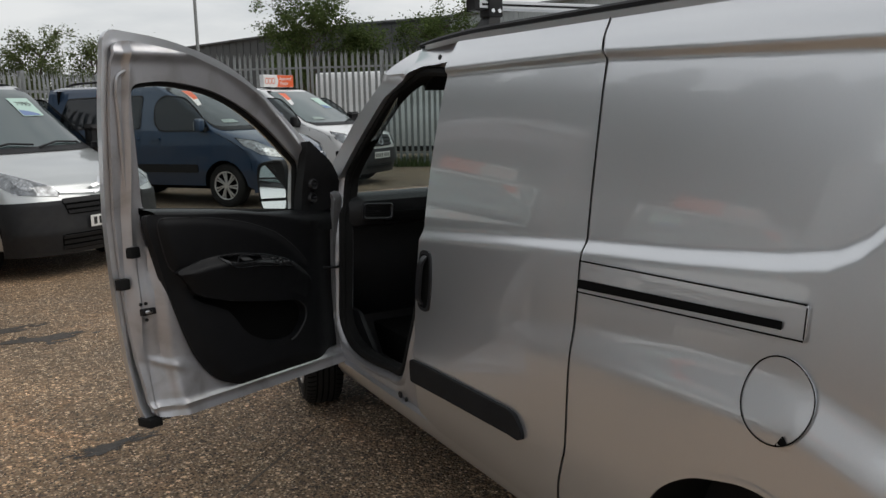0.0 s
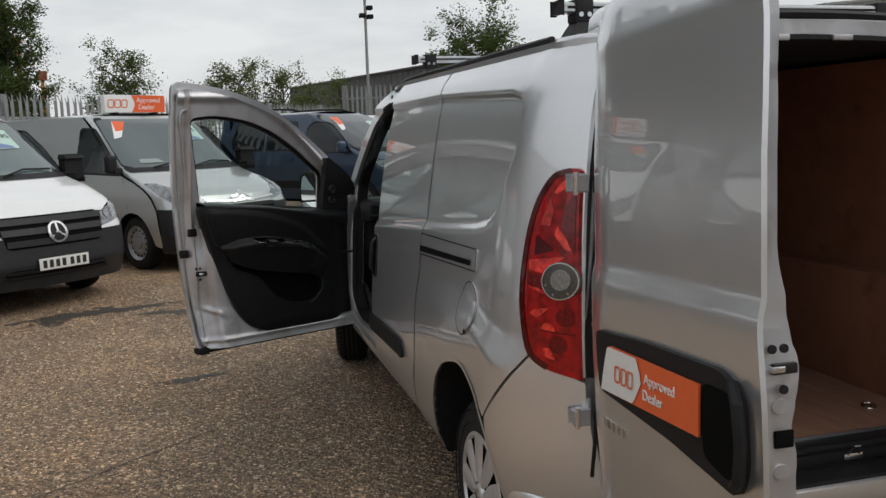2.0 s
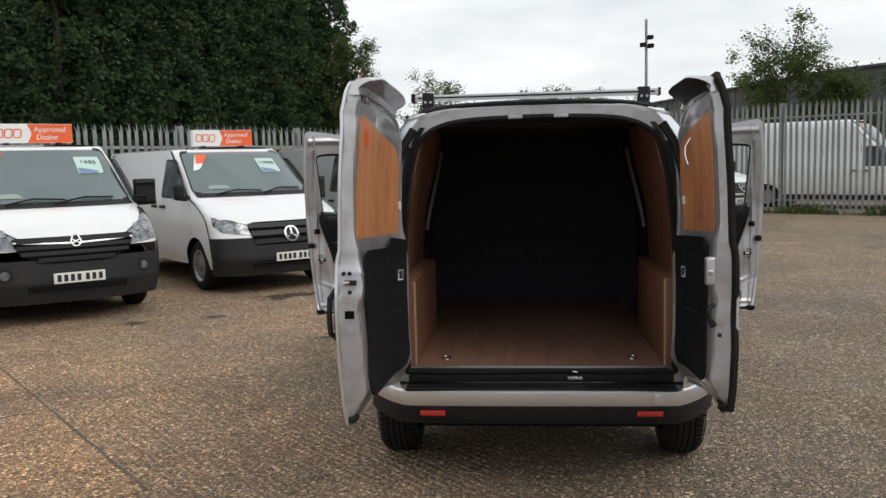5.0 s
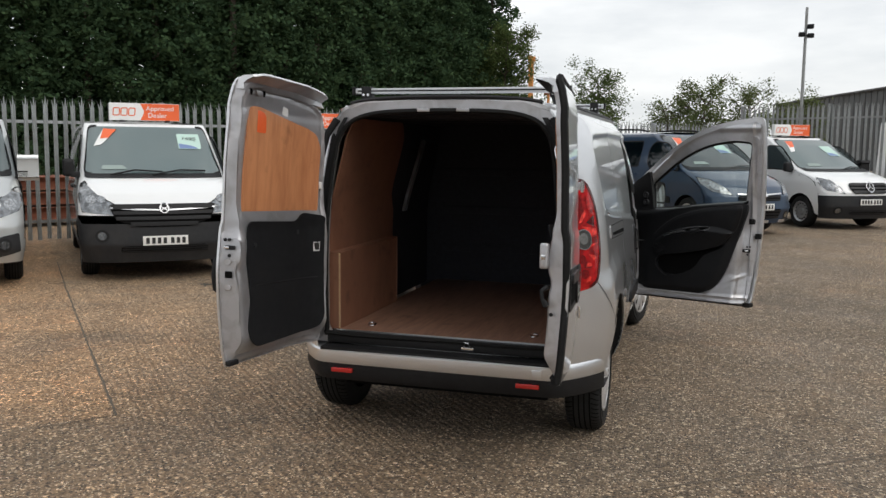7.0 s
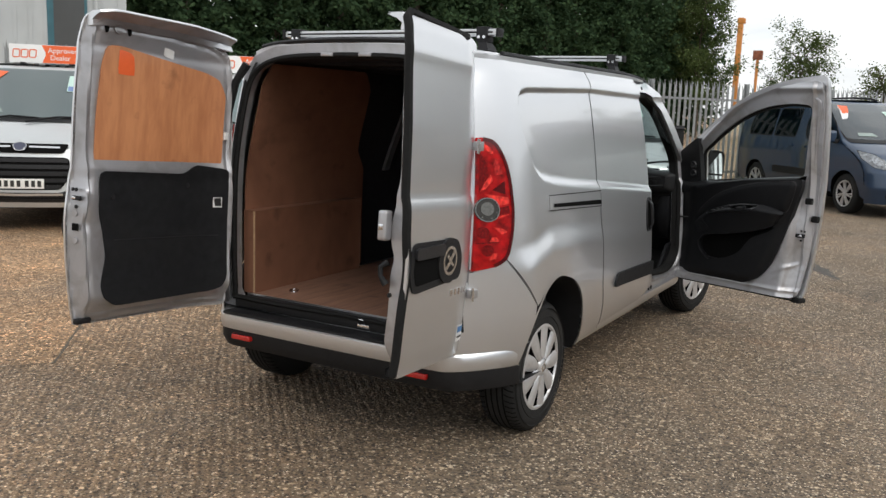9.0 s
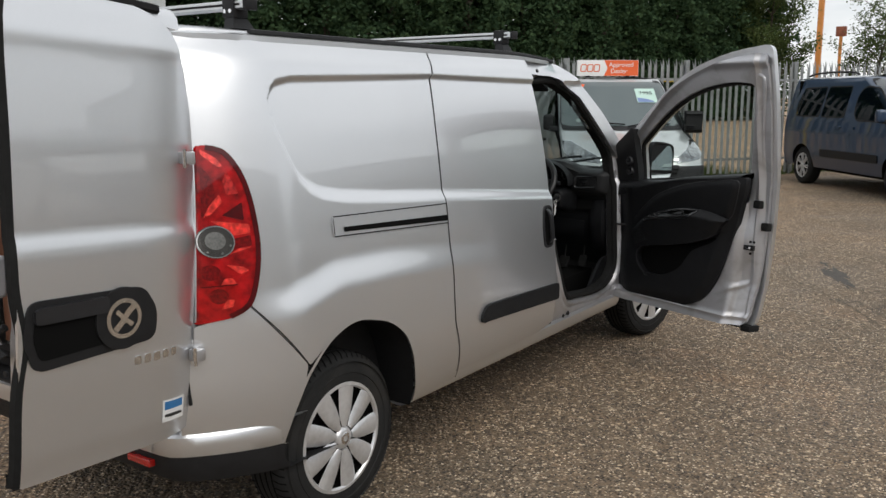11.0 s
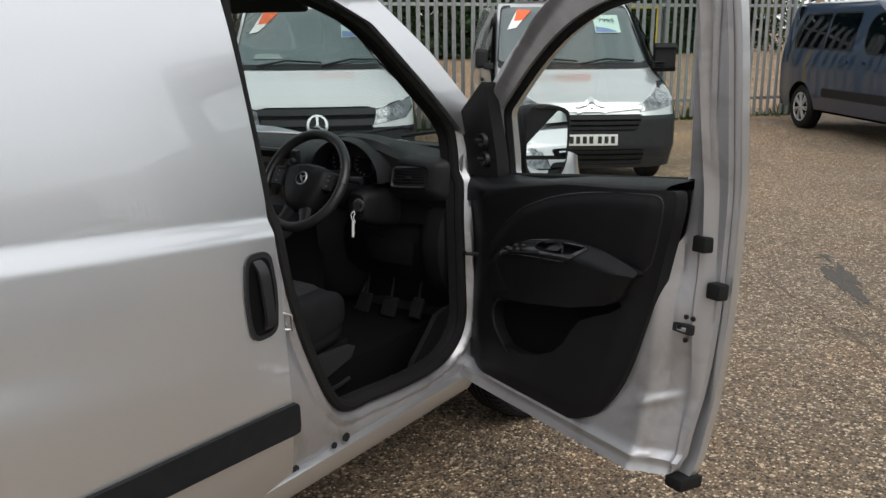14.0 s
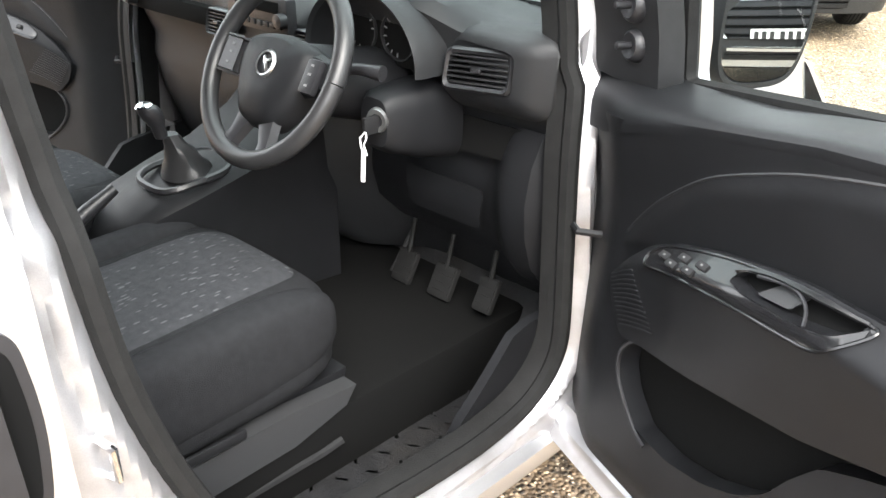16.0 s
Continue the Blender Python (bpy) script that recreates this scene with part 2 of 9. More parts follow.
def glass(name, tint, rough=0.0, mix=0.75, gloss=0.05):
    """A thin pane: it lets the tinted light straight through and mirrors by Fresnel."""
    m = bpy.data.materials.new(name)
    m.use_nodes = True
    N, L = m.node_tree.nodes, m.node_tree.links
    N.clear()
    out = N.new("ShaderNodeOutputMaterial")
    tr = N.new("ShaderNodeBsdfTransparent")
    tr.inputs["Color"].default_value = (*tint, 1)
    gl = N.new("ShaderNodeBsdfGlossy")
    gl.inputs["Roughness"].default_value = rough
    lw = N.new("ShaderNodeLayerWeight")
    lw.inputs["Blend"].default_value = 0.5
    pw = N.new("ShaderNodeMath")
    pw.operation = "POWER"
    pw.inputs[1].default_value = 4.0
    L.new(lw.outputs["Facing"], pw.inputs[0])
    fr = N.new("ShaderNodeMapRange")
    fr.inputs["To Min"].default_value, fr.inputs["To Max"].default_value = gloss, 1.0
    L.new(pw.outputs[0], fr.inputs["Value"])
    mx = N.new("ShaderNodeMixShader")
    L.new(fr.outputs["Result"], mx.inputs["Fac"])
    L.new(tr.outputs[0], mx.inputs[1])
    L.new(gl.outputs[0], mx.inputs[2])
    L.new(mx.outputs[0], out.inputs["Surface"])
    return m


def paint(name, color, metal, rough, flake=0.04, dirt=0.12, ior=1.5):
    m = material(name, color, rough, metal, grain=flake, scale=900, coat=0.9, stain=tuple(c * 0.72 for c in color), stain_amt=dirt, stain_scale=1.7)
    b = m.node_tree.nodes["Principled BSDF"]
    b.inputs["Coat Roughness"].default_value = 0.02
    b.inputs["Coat Weight"].default_value = 1.0
    b.inputs["Coat IOR"].default_value = ior
    return m


SILVER = paint("silver_metallic_paint", (0.706, 0.716, 0.736), 0.86, 0.34, flake=0.05, dirt=0.10, ior=1.75)
# darker copy of the silver: inner faces' shade in the colour, brown stains on top
SILVER_IN = material("silver_paint_inner_shaded", (0.48, 0.48, 0.50), 0.40, 0.70, grain=0.06, scale=600, coat=0.5, stain=(0.17, 0.145, 0.115), stain_amt=0.48, stain_scale=8)
WHITE = paint("white_paint", (0.80, 0.81, 0.81), 0.0, 0.35, 0.01, 0.10)
LIGHTSILVER = paint("light_silver_paint", (0.52, 0.54, 0.54), 0.60, 0.34)
BLUE = paint("dark_blue_paint", (0.010, 0.034, 0.078), 0.25, 0.4)
BLACK = material("black_plastic", (0.013, 0.013, 0.014), 0.55, spec=0.25, bump=0.12, bump_scale=900, grain=0.15, scale=30)
TRIM = material("dark_grey_trim", (0.014, 0.0145, 0.016), 0.6, spec=0.12, bump=0.25, bump_scale=700, grain=0.2, scale=25, stain=(0.03, 0.028, 0.026), stain_amt=0.2, stain_scale=6)
SATIN = material("satin_black_trim", (0.018, 0.018, 0.020), 0.36, spec=0.4, bump=0.1, bump_scale=1200, grain=0.1)
BUMPER = material("grey_plastic_bumper", (0.018, 0.019, 0.021), 0.5, spec=0.35, bump=0.2, bump_scale=600, grain=0.15, scale=20, stain=(0.05, 0.046, 0.042), stain_amt=0.3)
RUBBER = material("rubber", (0.010, 0.010, 0.010), 0.75, spec=0.2, bump=0.2, bump_scale=300, grain=0.2)
TYRE = material("tyre_rubber", (0.015, 0.015, 0.015), 0.75, spec=0.25, bump=0.3, bump_scale=120, grain=0.25, scale=15, stain=(0.045, 0.040, 0.034), stain_amt=0.35, stain_scale=5)
ALLOY = material("silver_wheel_trim", (0.62, 0.62, 0.63), 0.30, 0.55, grain=0.06, scale=60, coat=0.3, stain=(0.16, 0.13, 0.10), stain_amt=0.3, stain_scale=8)
STEEL = material("steel_wheel", (0.34, 0.35, 0.36), 0.4, 0.6, grain=0.1, stain=(0.15, 0.12, 0.1), stain_amt=0.3)
CHROME = material("chrome", (0.78, 0.78, 0.79), 0.12, 1.0)
ALU = material("brushed_aluminium", (0.62, 0.63, 0.64), 0.32, 0.95, grain=0.05, scale=80)
MIRROR = material("mirror_glass", (0.85, 0.87, 0.88), 0.01, 1.0)
# near-black for black parts, and for shade painted into cups, slots and wells
DARK = material("black_and_shade", (0.006, 0.006, 0.006), 0.9, spec=0.05)
GLASS = glass("clear_glass", (0.86, 0.92, 0.90))
TINT = glass("tinted_glass", (0.22, 0.25, 0.26))
SCREEN = glass("windscreen_glass", (0.62, 0.70, 0.69))
ORANGE = material("orange_sign", (0.78, 0.13, 0.035), 0.35, grain=0.03)
SIGNWHITE = material("white_sign", (0.78, 0.78, 0.77), 0.4, grain=0.03, stain=(0.5, 0.5, 0.48), stain_amt=0.25)
PLATE = material("number_plate_white", (0.75, 0.75, 0.72), 0.35, grain=0.03)
INK = material("plate_ink", (0.02, 0.02, 0.02), 0.5)
# ---- ground ----
def ground_material():
    m = bpy.data.materials.new("worn_concrete_yard")
    m.use_nodes = True
    N, L = m.node_tree.nodes, m.node_tree.links
    b = N["Principled BSDF"]
    b.inputs["Roughness"].default_value = 0.82
    co = N.new("ShaderNodeTexCoord")
    pos = co.outputs["Object"]
    def noise_node(scale, detail=6, rough=0.6, dist=0.0):
        n = N.new("ShaderNodeTexNoise")
        n.inputs["Scale"].default_value, n.inputs["Detail"].default_value, n.inputs["Roughness"].default_value, n.inputs["Distortion"].default_value = scale, detail, rough, dist
        L.new(pos, n.inputs["Vector"])
        return n.outputs["Fac"]
    def rng(sock, a, c, lo, hi):
        n = N.new("ShaderNodeMapRange")
        for k, v in zip(("From Min", "From Max", "To Min", "To Max"), (a, c, lo, hi)):
            n.inputs[k].default_value = v
        L.new(sock, n.inputs["Value"])
        return n.outputs["Result"]
    def mix(f, a, c, mode="MIX"):
        n = N.new("ShaderNodeMix")
        n.data_type, n.blend_type = "RGBA", mode
        for s, k in ((f, "Factor"), (a, "A"), (c, "B")):
            if isinstance(s, (int, float)):
                n.inputs[k].default_value = s
            elif isinstance(s, tuple):
                n.inputs[k].default_value = (*s, 1)
            else:
                L.new(s, n.inputs[k])
        return n.outputs["Result"]
    # aggregate: small stones of several colours in grey paste
    vo = N.new("ShaderNodeTexVoronoi")
    vo.inputs["Scale"].default_value = 74
    L.new(pos, vo.inputs["Vector"])
    sep = N.new("ShaderNodeSeparateColor")
    L.new(vo.outputs["Color"], sep.inputs["Color"])
    stones = N.new("ShaderNodeValToRGB")
    els = stones.color_ramp.elements
    els[0].position, els[0].color = 0.0, (0.022, 0.018, 0.015, 1)
    els[1].position, els[1].color = 1.0, (0.74, 0.65, 0.54, 1)
    for p, c in ((0.30, (0.095, 0.072, 0.051)), (0.62, (0.255, 0.190, 0.130)), (0.86, (0.42, 0.325, 0.23))):
        e = els.new(p)
        e.color = (*c, 1)
    L.new(sep.outputs["Red"], stones.inputs["Fac"])
    paste = rng(vo.outputs["Distance"], 0.34, 0.56, 0.0, 0.85)
    col = mix(paste, stones.outputs["Color"], (0.150, 0.113, 0.079))
    # coarser stones lying in it, pale and dark, some proud of the paste
    vo2 = N.new("ShaderNodeTexVoronoi")
    vo2.inputs["Scale"].default_value = 34
    L.new(pos, vo2.inputs["Vector"])
    sep2 = N.new("ShaderNodeSeparateColor")
    L.new(vo2.outputs["Color"], sep2.inputs["Color"])
    def both(a, c):
        n = N.new("ShaderNodeMath")
        n.operation = "MULTIPLY"
        L.new(a, n.inputs[0])
        L.new(c, n.inputs[1])
        return n.outputs[0]
    near = rng(vo2.outputs["Distance"], 0.46, 0.38, 0.0, 1.0)
    col = mix(both(rng(sep2.outputs["Green"], 0.74, 0.80, 0.0, 0.85), near), col, (0.56, 0.455, 0.335))
    col = mix(both(rng(sep2.outputs["Blue"], 0.76, 0.82, 0.0, 0.75), near), col, (0.060, 0.046, 0.034))
    # large patches: paler worn concrete, brown silt, damp dark areas
    col = mix(rng(noise_node(0.30, 5, 0.55, 0.4), 0.42, 0.62, 0.0, 0.55), col, (1.55, 1.42, 1.28), "MULTIPLY")
    col = mix(rng(noise_node(0.55, 7, 0.65, 0.8), 0.53, 0.70, 0.0, 0.60), col, (0.52, 0.53, 0.56), "MULTIPLY")
    col = mix(rng(noise_node(0.9, 6, 0.7, 1.2), 0.56, 0.70, 0.0, 0.55), col, (1.34, 1.12, 0.96), "MULTIPLY")
    col = mix(rng(noise_node(2.6, 8, 0.7, 0.5), 0.50, 0.70, 0.0, 0.55), col, (1.45, 1.38, 1.30), "MULTIPLY")
    col = mix(rng(noise_node(6.0, 8, 0.7, 0.0), 0.54, 0.68, 0.0, 0.50), col, (0.62, 0.61, 0.60), "MULTIPLY")
    # sandy silt washed towards the parked vans
    sx0 = N.new("ShaderNodeSeparateXYZ")
    L.new(pos, sx0.inputs["Vector"])
    silt = both(rng(sx0.outputs["X"], 0.8, -2.6, 0.0, 1.0), rng(noise_node(0.7, 6, 0.65, 0.6), 0.34, 0.62, 0.22, 0.80))
    col = mix(silt, col, (1.95, 1.72, 1.50), "MULTIPLY")
    col = mix(both(rng(sep2.outputs["Red"], 0.70, 0.78, 0.0, 0.6), near), col, (0.105, 0.080, 0.058))
    col = mix(both(rng(sep.outputs["Green"], 0.80, 0.84, 0.0, 0.9), rng(vo.outputs["Distance"], 0.42, 0.34, 0.0, 1.0)), col, (0.74, 0.62, 0.48))
    col = mix(both(rng(sep.outputs["Blue"], 0.84, 0.88, 0.0, 0.85), rng(vo.outputs["Distance"], 0.5, 0.4, 0.0, 1.0)), col, (0.030, 0.024, 0.020))
    # brushed ridges across the pour
    mp = N.new("ShaderNodeMapping")
    mp.inputs["Rotation"].default_value = (0, 0, radians(-43))
    L.new(pos, mp.inputs["Vector"])
    wv = N.new("ShaderNodeTexWave")
    wv.inputs["Scale"].default_value, wv.inputs["Distortion"].default_value, wv.inputs["Detail"].default_value, wv.inputs["Detail Scale"].default_value = 6.4, 1.0, 4, 3
    L.new(mp.outputs["Vector"], wv.inputs["Vector"])
    sx = N.new("ShaderNodeSeparateXYZ")
    L.new(pos, sx.inputs["Vector"])
    zone = both(rng(sx.outputs["X"], 1.2, 0.2, 0.0, 1.0), rng(sx.outputs["Y"], 4.2, 2.0, 0.0, 1.0))
    zone2 = N.new("ShaderNodeMath")
    zone2.operation = "MULTIPLY"
    # one slab of smoother, redder concrete: its edge lies along the ridges
    su = N.new("ShaderNodeSeparateXYZ")
    L.new(mp.outputs["Vector"], su.inputs["Vector"])
    slab = both(rng(su.outputs["X"], -1.445, -1.455, 0.0, 1.0), rng(su.outputs["Y"], 1.380, 1.390, 0.0, 1.0))
    col = mix(slab, col, (1.08, 1.02, 0.96), "MULTIPLY")
    zone = both(zone, rng(slab, 0.0, 1.0, 1.0, 0.15))
    L.new(zone, zone2.inputs[0])
    L.new(rng(noise_node(0.8, 4), 0.30, 0.5, 0.30, 1.0), zone2.inputs[1])
    ridge = N.new("ShaderNodeMath")
    ridge.operation = "MULTIPLY"
    L.new(wv.outputs["Fac"], ridge.inputs[0])
    L.new(zone2.outputs[0], ridge.inputs[1])
    col = mix(rng(ridge.outputs[0], 0.40, 0.95, 0.0, 0.62), col, (0.60, 0.59, 0.59), "MULTIPLY")
    col = mix(1.0, col, (1.06, 1.03, 0.97), "MULTIPLY")
    L.new(col, b.inputs["Base Color"])
    h = N.new("ShaderNodeMath")
    h.operation = "ADD"
    L.new(vo.outputs["Distance"], h.inputs[0])
    sc = N.new("ShaderNodeMath")
    sc.operation = "MULTIPLY"
    sc.inputs[1].default_value = 0.5
    L.new(ridge.outputs[0], sc.inputs[0])
    L.new(sc.outputs[0], h.inputs[1])
    bp = N.new("ShaderNodeBump")
    bp.inputs["Strength"].default_value, bp.inputs["Distance"].default_value = 1.0, 0.016
    bp.invert = True
    L.new(h.outputs[0], bp.inputs["Height"])
    L.new(bp.outputs["Normal"], b.inputs["Normal"])
    L.new(rng(noise_node(1.1, 6, 0.6), 0.35, 0.7, 0.62, 0.92), b.inputs["Roughness"])
    return m


GROUND = ground_material()
bm = bmesh.new()
vs = [bm.verts.new((x, y, 0)) for x, y in ((-1500, -1500), (1500, -1500), (1500, 1500), (-1500, 1500))]
bm.faces.new(vs)
solo("ground", bm, GROUND, "worn exposed-aggregate concrete yard with ridges and damp patches", "ground", kind="structure", smooth=False)

CRACK = material("joint_filler", (0.125, 0.098, 0.072), 0.9, grain=0.3, scale=30)
DAMP = material("damp_tarmac", (0.052, 0.042, 0.033), 0.62, grain=0.5, scale=40, bump=0.9, bump_scale=60)


def joint(pts, width, seed):
    rnd = random.Random(seed)
    bm = bmesh.new()
    P = []
    for a, b in zip(pts, pts[1:]):
        n = max(2, int(math.dist(a, b) / 0.07))
        P += [(a[0] + (b[0] - a[0]) * k / n + rnd.uniform(-0.0025, 0.0025), a[1] + (b[1] - a[1]) * k / n + rnd.uniform(-0.0025, 0.0025)) for k in range(n)]
    P.append(pts[-1])
    strip_on(P, width, lambda x, y, d: (np.asarray(x), np.asarray(y), 0.003 + 0 * np.asarray(x)), bm)
    for v in bm.verts:
        v.co.x += rnd.uniform(-0.25, 0.25) * width
        v.co.y += rnd.uniform(-0.25, 0.25) * width
    return bm


JOINTS = [([(-7.2, 5.6), (-5.58, 3.85), (-1.99, 0.035)], 0.016), ([(-3.3, -1.7), (-2.385, -0.459), (-2.0, 0.05)], 0.010),
          ([(-3.6, 1.20), (-3.139, 1.618), (-1.608, 2.894), (-0.9, 3.6)], 0.012), ([(4.5, 1.6), (2.419, 4.633), (1.853, 5.682), (0.6, 7.3)], 0.010), ([(1.853, 5.682), (1.179, 5.924), (-0.4, 6.1)], 0.008),
          ([(4.8, 10.2), (2.3, 8.2), (0.2, 6.6)], 0.010), ([(1.057, -0.227), (2.151, 0.592), (4.4, 2.3)], 0.014)]
for n, (pts, w) in enumerate(JOINTS):
    solo("ground_joint", joint(pts, w, n), CRACK, "dark cracked joint between concrete slabs", "joint", kind="structure", smooth=False)


def blotch(x, y, a, b, turn, seed):
    """A ragged hollow: one torn main patch and crumbs round it."""
    rnd = random.Random(seed)
    bm = bmesh.new()
    def put(u, w, z):
        return (x + u * math.cos(turn) - w * math.sin(turn), y + u * math.sin(turn) + w * math.cos(turn), z)
    spots = [(0.0, 0.0, a, b, 96)]
    for k in range(14):
        r = rnd.uniform(0.7, 1.7)
        t = rnd.uniform(0, 6.28)
        f = rnd.uniform(0.05, 0.24)
        spots.append((a * r * math.cos(t), b * r * math.sin(t), max(0.012, a * f), max(0.010, b * f * 1.4), 18))
    for su, sw, sa, sb, n in spots:
        ph = [rnd.uniform(0, 6.28) for _ in range(5)]
        ring = []
        for k in range(n):
            t = 2 * math.pi * k / n
            r = 1 + 0.25 * math.sin(2 * t + ph[0]) + 0.20 * math.sin(3 * t + ph[1]) + 0.14 * math.sin(7 * t + ph[2]) + 0.12 * math.sin(13 * t + ph[3]) + rnd.uniform(-0.22, 0.22)
            ring.append((su + sa * r * math.cos(t), sw + sb * r * math.sin(t)))
        outer = [bm.verts.new(put(u, w, 0.0025)) for u, w in ring]
        mid = bm.verts.new(put(su, sw, 0.0035))
        for k in range(n):
            bm.faces.new((outer[k], outer[(k + 1) % n], mid))
    return bm


for n, (x, y, a, b, t) in enumerate(((-1.88, 3.86, 0.19, 0.032, 0.35), (-2.75, 6.52, 0.55, 0.11, 0.25), (-2.05, 6.25, 0.25, 0.08, 0.1), (1.532, 6.896, 0.462, 0.055, -1.135), (-3.1, 6.2, 0.12, 0.08, 0.0), (-4.2, 4.6, 0.10, 0.06, 0.4), (-3.45, 4.95, 0.12, 0.05, 0.2))):
    solo("pothole", blotch(x, y, a * 0.9, b * 1.3, t, n), DAMP, "shallow damp dark pothole in the concrete", "pothole", "potholes", kind="structure", smooth=False)

# ---- palisade fence ----
GALV = material("weathered_galvanised_steel", (0.30, 0.315, 0.315), 0.55, 0.45, grain=0.12, scale=10, stain=(0.16, 0.15, 0.13), stain_amt=0.45, stain_scale=2.0, vary=0.10)


def pale_mesh(h):
    bm = bmesh.new()
    sec = [(-0.035, 0.0), (-0.020, 0.016), (0.0, 0.004), (0.020, 0.016), (0.035, 0.0)]
    rows = [[bm.verts.new((x, -y, z)) for x, y in sec] for z in (0.05, h - 0.16)]
    for i in range(4):
        bm.faces.new((rows[0][i], rows[0][i + 1], rows[1][i + 1], rows[1][i]))
    top = [bm.verts.new((-0.045, 0.02, h - 0.05)), bm.verts.new((0.0, -0.01, h)), bm.verts.new((0.045, 0.02, h - 0.05))]
    r = rows[1]
    bm.faces.new((r[0], r[1], top[0]))
    bm.faces.new((r[1], r[2], top[1]))
    bm.faces.new((r[2], r[3], top[1]))
    bm.faces.new((r[3], r[4], top[2]))
    geom = bmesh.ops.extrude_face_region(bm, geom=bm.faces[:])
    for e in geom["geom"]:
        if isinstance(e, bmesh.types.BMVert):
            e.co.y += 0.004
    me = bpy.data.meshes.new("pale")
    bmesh.ops.recalc_face_normals(bm, faces=bm.faces)
    bm.to_mesh(me)
    bm.free()
    me.materials.append(GALV)
    return me


def fence(a, b, h, label, pitch=0.152):
    a, b = Vector((*a, 0)), Vector((*b, 0))
    L = (b - a).length
    d = (b - a) / L
    m = Matrix.Translation(a) @ Matrix.Rotation(math.atan2(d.y, d.x), 4, "Z")
    f = thing("palisade_fence", label, "fence", m, kind="structure")
    for z in (0.35, h - 0.42):
        bm = bmesh.new()
        box(bm, 0, L, 0.006, 0.012, z - 0.025, z + 0.025)
        box(bm, 0, L, 0.012, 0.055, z - 0.025, z - 0.019)
        part("rail", bm, GALV, f, smooth=False)
    n = int(L / 2.74)
    for k in range(n + 1):
        x = min(L - 0.03, k * 2.74 + 0.05)
        bm = bmesh.new()
        box(bm, x - 0.05, x + 0.05, 0.058, 0.064, 0, h - 0.03)
        box(bm, x - 0.05, x + 0.05, 0.130, 0.136, 0, h - 0.03)
        box(bm, x - 0.003, x + 0.003, 0.064, 0.130, 0, h - 0.03)
        part("post", bm, GALV, f, smooth=False)
    me = pale_mesh(h)
    rnd = random.Random(int(L * 10))
    for k in range(int(L / pitch)):
        o = new("pale", me)
        o.parent = f
        o.matrix_basis = pose(0.06 + k * pitch + rnd.uniform(-0.0025, 0.0025), 0, rnd.uniform(-0.012, 0.012), 0, rnd.uniform(-0.5, 0.5), rnd.uniform(-3, 3))
    return f


# ---- trees ----
BARK = material("tree_bark", (0.085, 0.068, 0.052), 0.9, grain=0.35, scale=12, bump=0.5, bump_scale=40)


def leaf_material(name, c0, c1):
    m = bpy.data.materials.new(name)
    m.use_nodes = True
    N, L = m.node_tree.nodes, m.node_tree.links
    b = N["Principled BSDF"]
    out = N["Material Output"]
    b.inputs["Roughness"].default_value = 0.9
    b.inputs["Specular IOR Level"].default_value = 0.15
    g = N.new("ShaderNodeNewGeometry")
    rp = N.new("ShaderNodeValToRGB")
    rp.color_ramp.elements[0].color, rp.color_ramp.elements[1].color = (*c0, 1), (*c1, 1)
    L.new(g.outputs["Random Per Island"], rp.inputs["Fac"])
    L.new(rp.outputs["Color"], b.inputs["Base Color"])
    tl = N.new("ShaderNodeBsdfTranslucent")
    L.new(rp.outputs["Color"], tl.inputs["Color"])
    mx = N.new("ShaderNodeMixShader")
    mx.inputs["Fac"].default_value = 0.35
    L.new(b.outputs[0], mx.inputs[1])
    L.new(tl.outputs[0], mx.inputs[2])
    L.new(mx.outputs[0], out.inputs["Surface"])
    return m


CONIFER = leaf_material("conifer_foliage", (0.030, 0.060, 0.030), (0.062, 0.105, 0.046))
BROAD = leaf_material("broadleaf_foliage", (0.060, 0.090, 0.030), (0.120, 0.160, 0.055))
PALEBROAD = leaf_material("pale_broadleaf_foliage", (0.085, 0.115, 0.045), (0.160, 0.190, 0.080))


def leaf_quads(centres, sizes, rnd, drop=0.0):
    n = len(centres)
    C = np.array(centres, float)
    rs = np.random.RandomState(rnd)
    d = rs.normal(size=(n, 3))
    d /= np.linalg.norm(d, axis=1)[:, None]
    d[:, 2] = d[:, 2] * 0.6 - drop
    e = np.cross(d, rs.normal(size=(n, 3)))
    e /= np.maximum(np.linalg.norm(e, axis=1)[:, None], 1e-6)
    S = np.array(sizes, float)[:, None]
    a, b, c, f = C + d * S, C + e * S * 0.55, C - d * S * 0.8, C - e * S * 0.55
    V = np.stack([a, b, c, f], 1).reshape(-1, 3)
    F = np.arange(4 * n).reshape(-1, 4)
    return V, F


def mesh_from(name, V, F, mat):
    me = bpy.data.meshes.new(name)
    me.from_pydata(V.tolist(), [], F.tolist())
    me.materials.append(mat)
    me.update()
    return me


